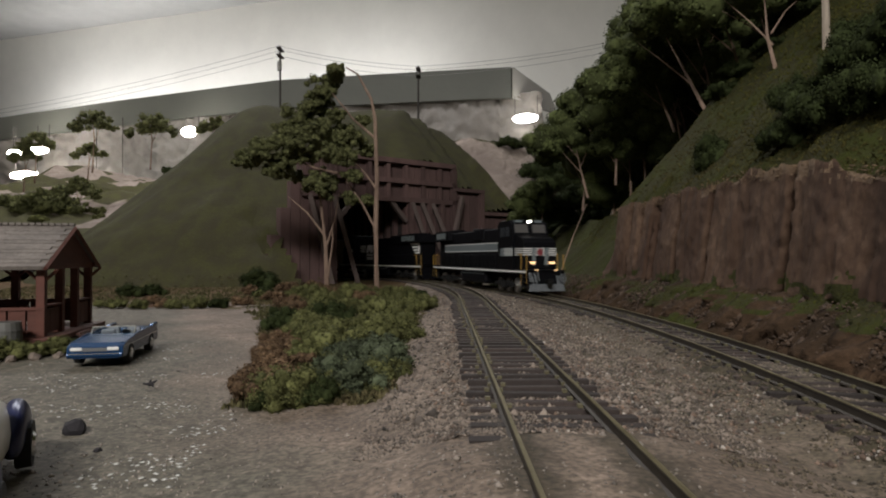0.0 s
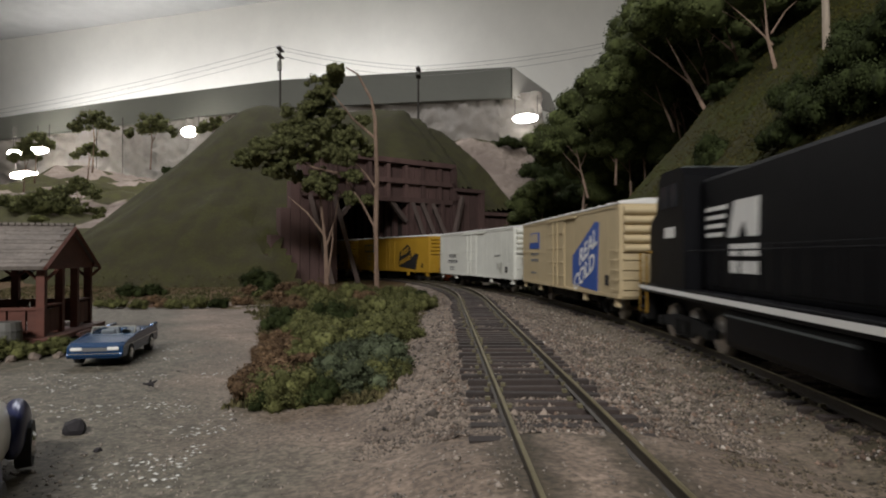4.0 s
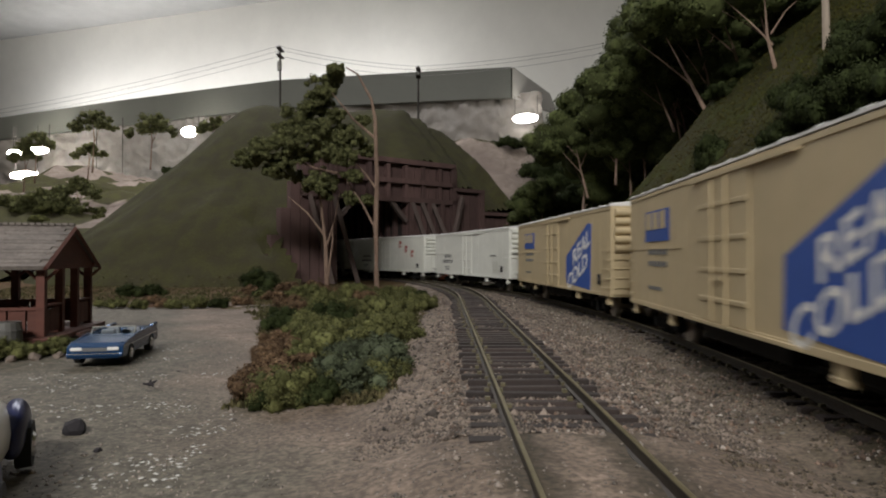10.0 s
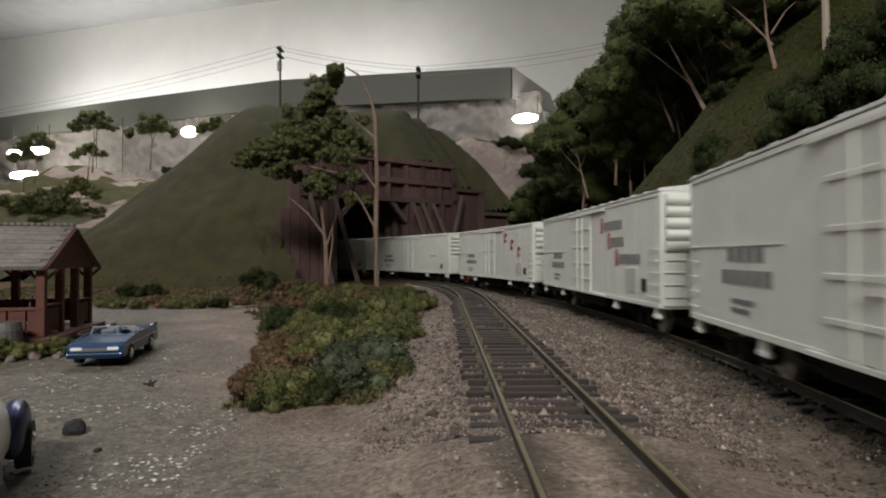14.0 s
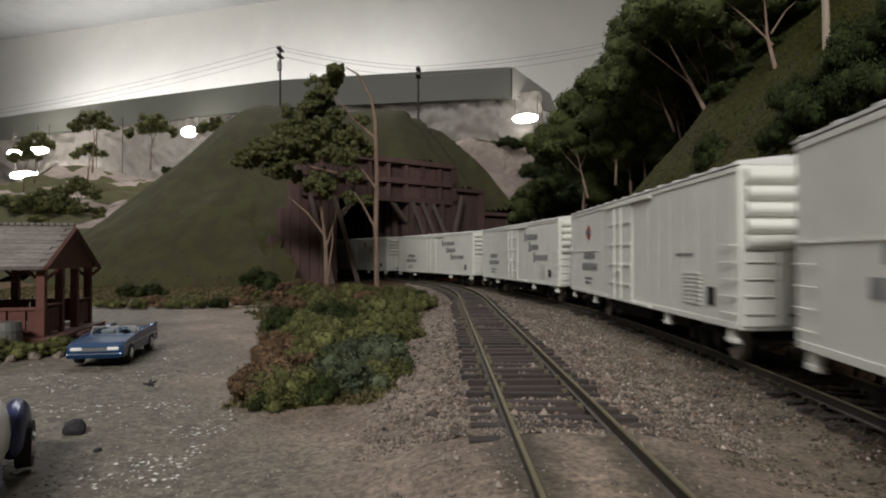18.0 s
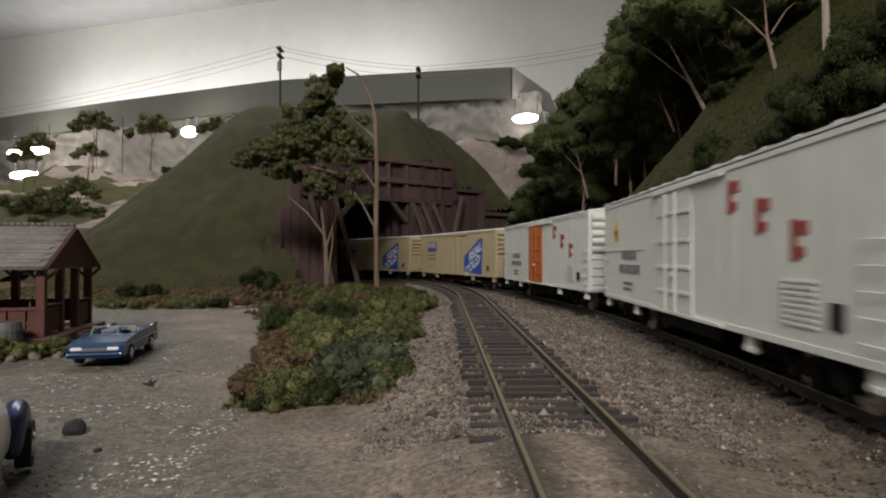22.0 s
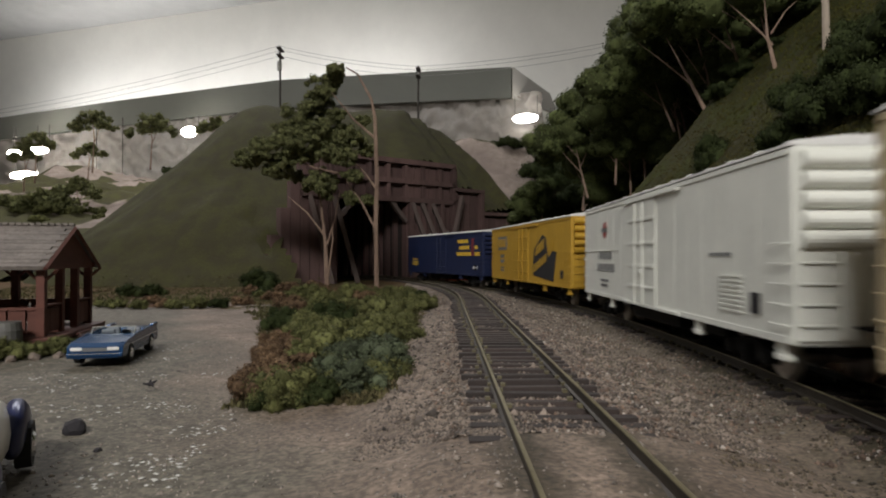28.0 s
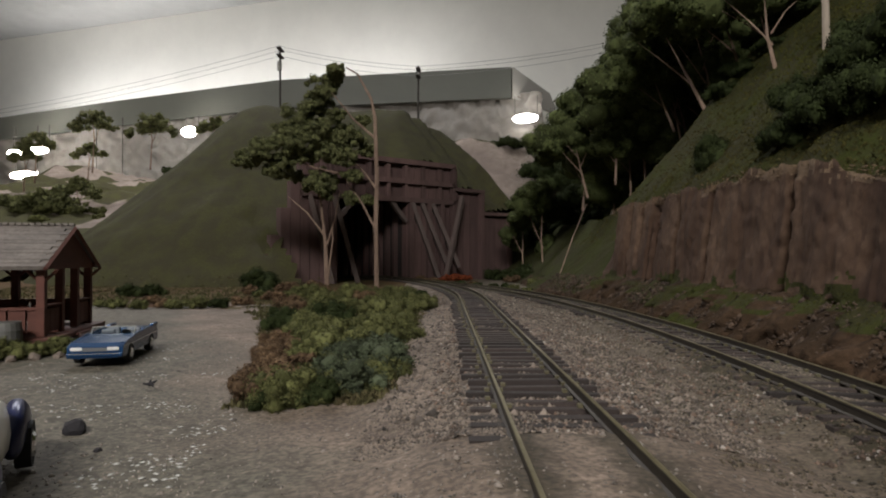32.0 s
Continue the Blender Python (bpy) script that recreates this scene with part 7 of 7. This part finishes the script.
for _ in range(2600):
    s_ = -0.02 + 0.37 * rs.random()
    top = cliff_top(s_)
    x, y, _hd = main_line(s_, 0.0500 + rs.uniform(-0.001, 0.003))
    P.append((x, y, top + rs.uniform(-0.0045, 0.001)))
    R.append(0.00015 + 0.0006 * rs.random() ** 2)
M_CRUMB = mat("rim_crumbs", (0.15, 0.098, 0.056), 0.9, scale=400, vary=0.5, bump=0.4, per_island=0.5)
tagged(part("cliff_rim", pebbles("cliff_rim", P, R, M_CRUMB, 7), M_CRUMB), "pale broken earth rim along the cliff top", kind="stuff")
# coarser mixed stones between the tracks and cinders on the main line's bed
for nm, n, r0, r1, colour, seed, lab in (("dark_stones", 5200, 0.0002, 0.0007, (0.078, 0.058, 0.045), 61, "dark brown stones strewn between the tracks"),
                                         ("reddish_stones", 4500, 0.0002, 0.0008, (0.150, 0.100, 0.072), 62, "reddish stones strewn between the tracks"),
                                         ("pale_stones", 1300, 0.00015, 0.0007, (0.36, 0.32, 0.28), 63, "pale stones strewn between the tracks")):
    P, R = [], []
    while len(P) < n:
        y = 0.100 + 0.43 * rs.random() ** 1.4
        c0, c1 = siding(y)[0], float(np.interp(y, _y, _x))
        x = rs.uniform(c0 - 0.022, c1 - 0.013)
        if abs(abs(x - c0) - 0.00825) < 0.0016 or nz(x, y, 3, 50) < -0.22:
            continue
        P.append((x, y, max(ground_height(x, y) + 0.0001, bed_height(float(np.interp(y, _y, _s)), x - c1) if x - c1 > -0.05 else -1)))
        R.append(r0 + (r1 - r0) * rs.random() ** 2.2)
    ma = mat(nm.replace("stones", "stone") + "_mix", colour, 0.85, scale=500, vary=0.4, bump=0.2, per_island=0.5)
    tagged(part(nm, pebbles(nm, P, R, ma, seed), ma), lab, kind="stuff")
M_SHOULDER = mat("mossy_shoulder_stone", (0.098, 0.082, 0.056), 0.9, scale=500, vary=0.5, bump=0.2, per_island=0.6)
P, R = [], []
for _ in range(12000):
    s_, q_ = 0.02 + 0.50 * rs.random() ** 1.2, -0.046 + 0.030 * rs.random() ** 1.4
    x, y, _hd = main_line(s_, q_)
    P.append((x, y, max(bed_height(s_, q_), ground_height(x, y))))
    R.append(0.00016 + 0.0005 * rs.random() ** 2)
tagged(part("shoulder_stones", pebbles("shoulder_stones", P, R, M_SHOULDER, 66), M_SHOULDER), "mossy brown stones on the shoulder of the main line", kind="stuff")
P, R = [], []
for _ in range(26000):
    s_, q_ = -0.02 + 0.60 * rs.random() ** 1.3, rs.uniform(-0.044 if rs.random() < 0.6 else -0.022, 0.022)
    if abs(abs(q_) - 0.00825) < 0.0014:
        continue
    x, y, _hd = main_line(s_, q_)
    P.append((x, y, max(bed_height(s_, q_), ground_height(x, y) if q_ < -0.016 else -1)))
    R.append(rs.uniform(0.00016, 0.00052))
M_CINDER = mat("dark_cinder", (0.090, 0.070, 0.046), 0.9, scale=500, vary=0.4, bump=0.2, per_island=0.75)
tagged(part("cinders", pebbles("cinders", P, R, M_CINDER, 64), M_CINDER), "dark cinders on the bed of the main line", kind="stuff")
# pale flakes on the lot
P, R = [], []
for _ in range(2600):
    y = 0.085 + 0.16 * rs.random()
    x = rs.uniform(-0.70 * y, -0.035 - 0.05 * y)
    if nz(x, y, 2, 55) < 0.16:
        continue
    P.append((x, y, ground_height(x, y) + 0.0001))
    R.append(0.0001 + 0.00055 * rs.random() ** 2)
M_FLAKE = mat("white_plaster_flake", (0.60, 0.59, 0.55), 0.25, scale=400, vary=0.3, bump=0.1)
fl = part("flakes", pebbles("flakes", P, R, M_FLAKE, 8, 0.25), M_FLAKE)
tagged(fl, "pale plaster flakes on the gravel lot", kind="stuff")


# ---- motion of the train along the main line ----
SPEED, PITCH = 0.1808, 0.2213
DRIFT_T = [0, 4, 6, 8, 10, 13, 17, 20, 25, 27.5, 28.5, 32]
DRIFT = [0.0, -0.05, -0.08, -0.04, 0.0, 0.015, 0.025, 0.04, 0.025, -0.01, -0.05, -0.07]


def vehicle_pose(s, base):
    """Pose of a vehicle whose centre is at arc length s, carried on two pivots that are 2 * base apart; it travels towards the eye."""
    fx, fy, _ = main_line(s - base)
    bx, by, _ = main_line(s + base)
    return Matrix.Translation(((fx + bx) / 2, (fy + by) / 2, RAIL_Z)) @ Matrix.Rotation(math.atan2(fy - by, fx - bx), 4, "Z")


def run(t):
    """Metres that the train has gone at t seconds."""
    return SPEED * (t + float(np.interp(t, DRIFT_T, DRIFT)))


def motions():
    things = [(locos[0], 0.4870, 0.071), (locos[1], 0.7470, 0.068)]
    things += [(c, 0.7508 + (i + 1) * PITCH, 0.066) for i, c in enumerate(cars)]
    for ob, s0, base in things:
        rows, yaw = [], {}
        for k in range(129):
            t = k * 0.25
            m = vehicle_pose(s0 - run(t), base)
            rows.append((t, m))
            yaw[t] = m.to_euler().z
        walk(ob, rows)
        # trucks turn with the rails, wheels roll while they are out in the open
        done = set()
        for tr, x, wh, a, r in TRUCKS[ob.name]:
            if tr.name not in done:
                done.add(tr.name)
                swing = []
                for t in [k * 0.5 for k in range(65)]:
                    h = main_line(s0 - run(t) - x)[2]
                    d = math.atan2(-math.cos(h), -math.sin(h)) - yaw[t]
                    d = (d + math.pi) % (2 * math.pi) - math.pi
                    swing.append((t, pose(x, 0, 0) @ Matrix.Rotation(d, 4, "Z")))
                walk(tr, swing)
            roll = []
            for k in range(961):
                t = k / 30
                s = s0 - run(t)
                if -0.25 < s < 1.05 or k in (0, 960):
                    g = (s0 - min(max(s, -0.25), 1.05)) / r
                    roll.append((t, pose(a, 0, r) @ Matrix.Rotation(g % (2 * math.pi), 4, "Y")))
            walk(wh, roll)


motions()
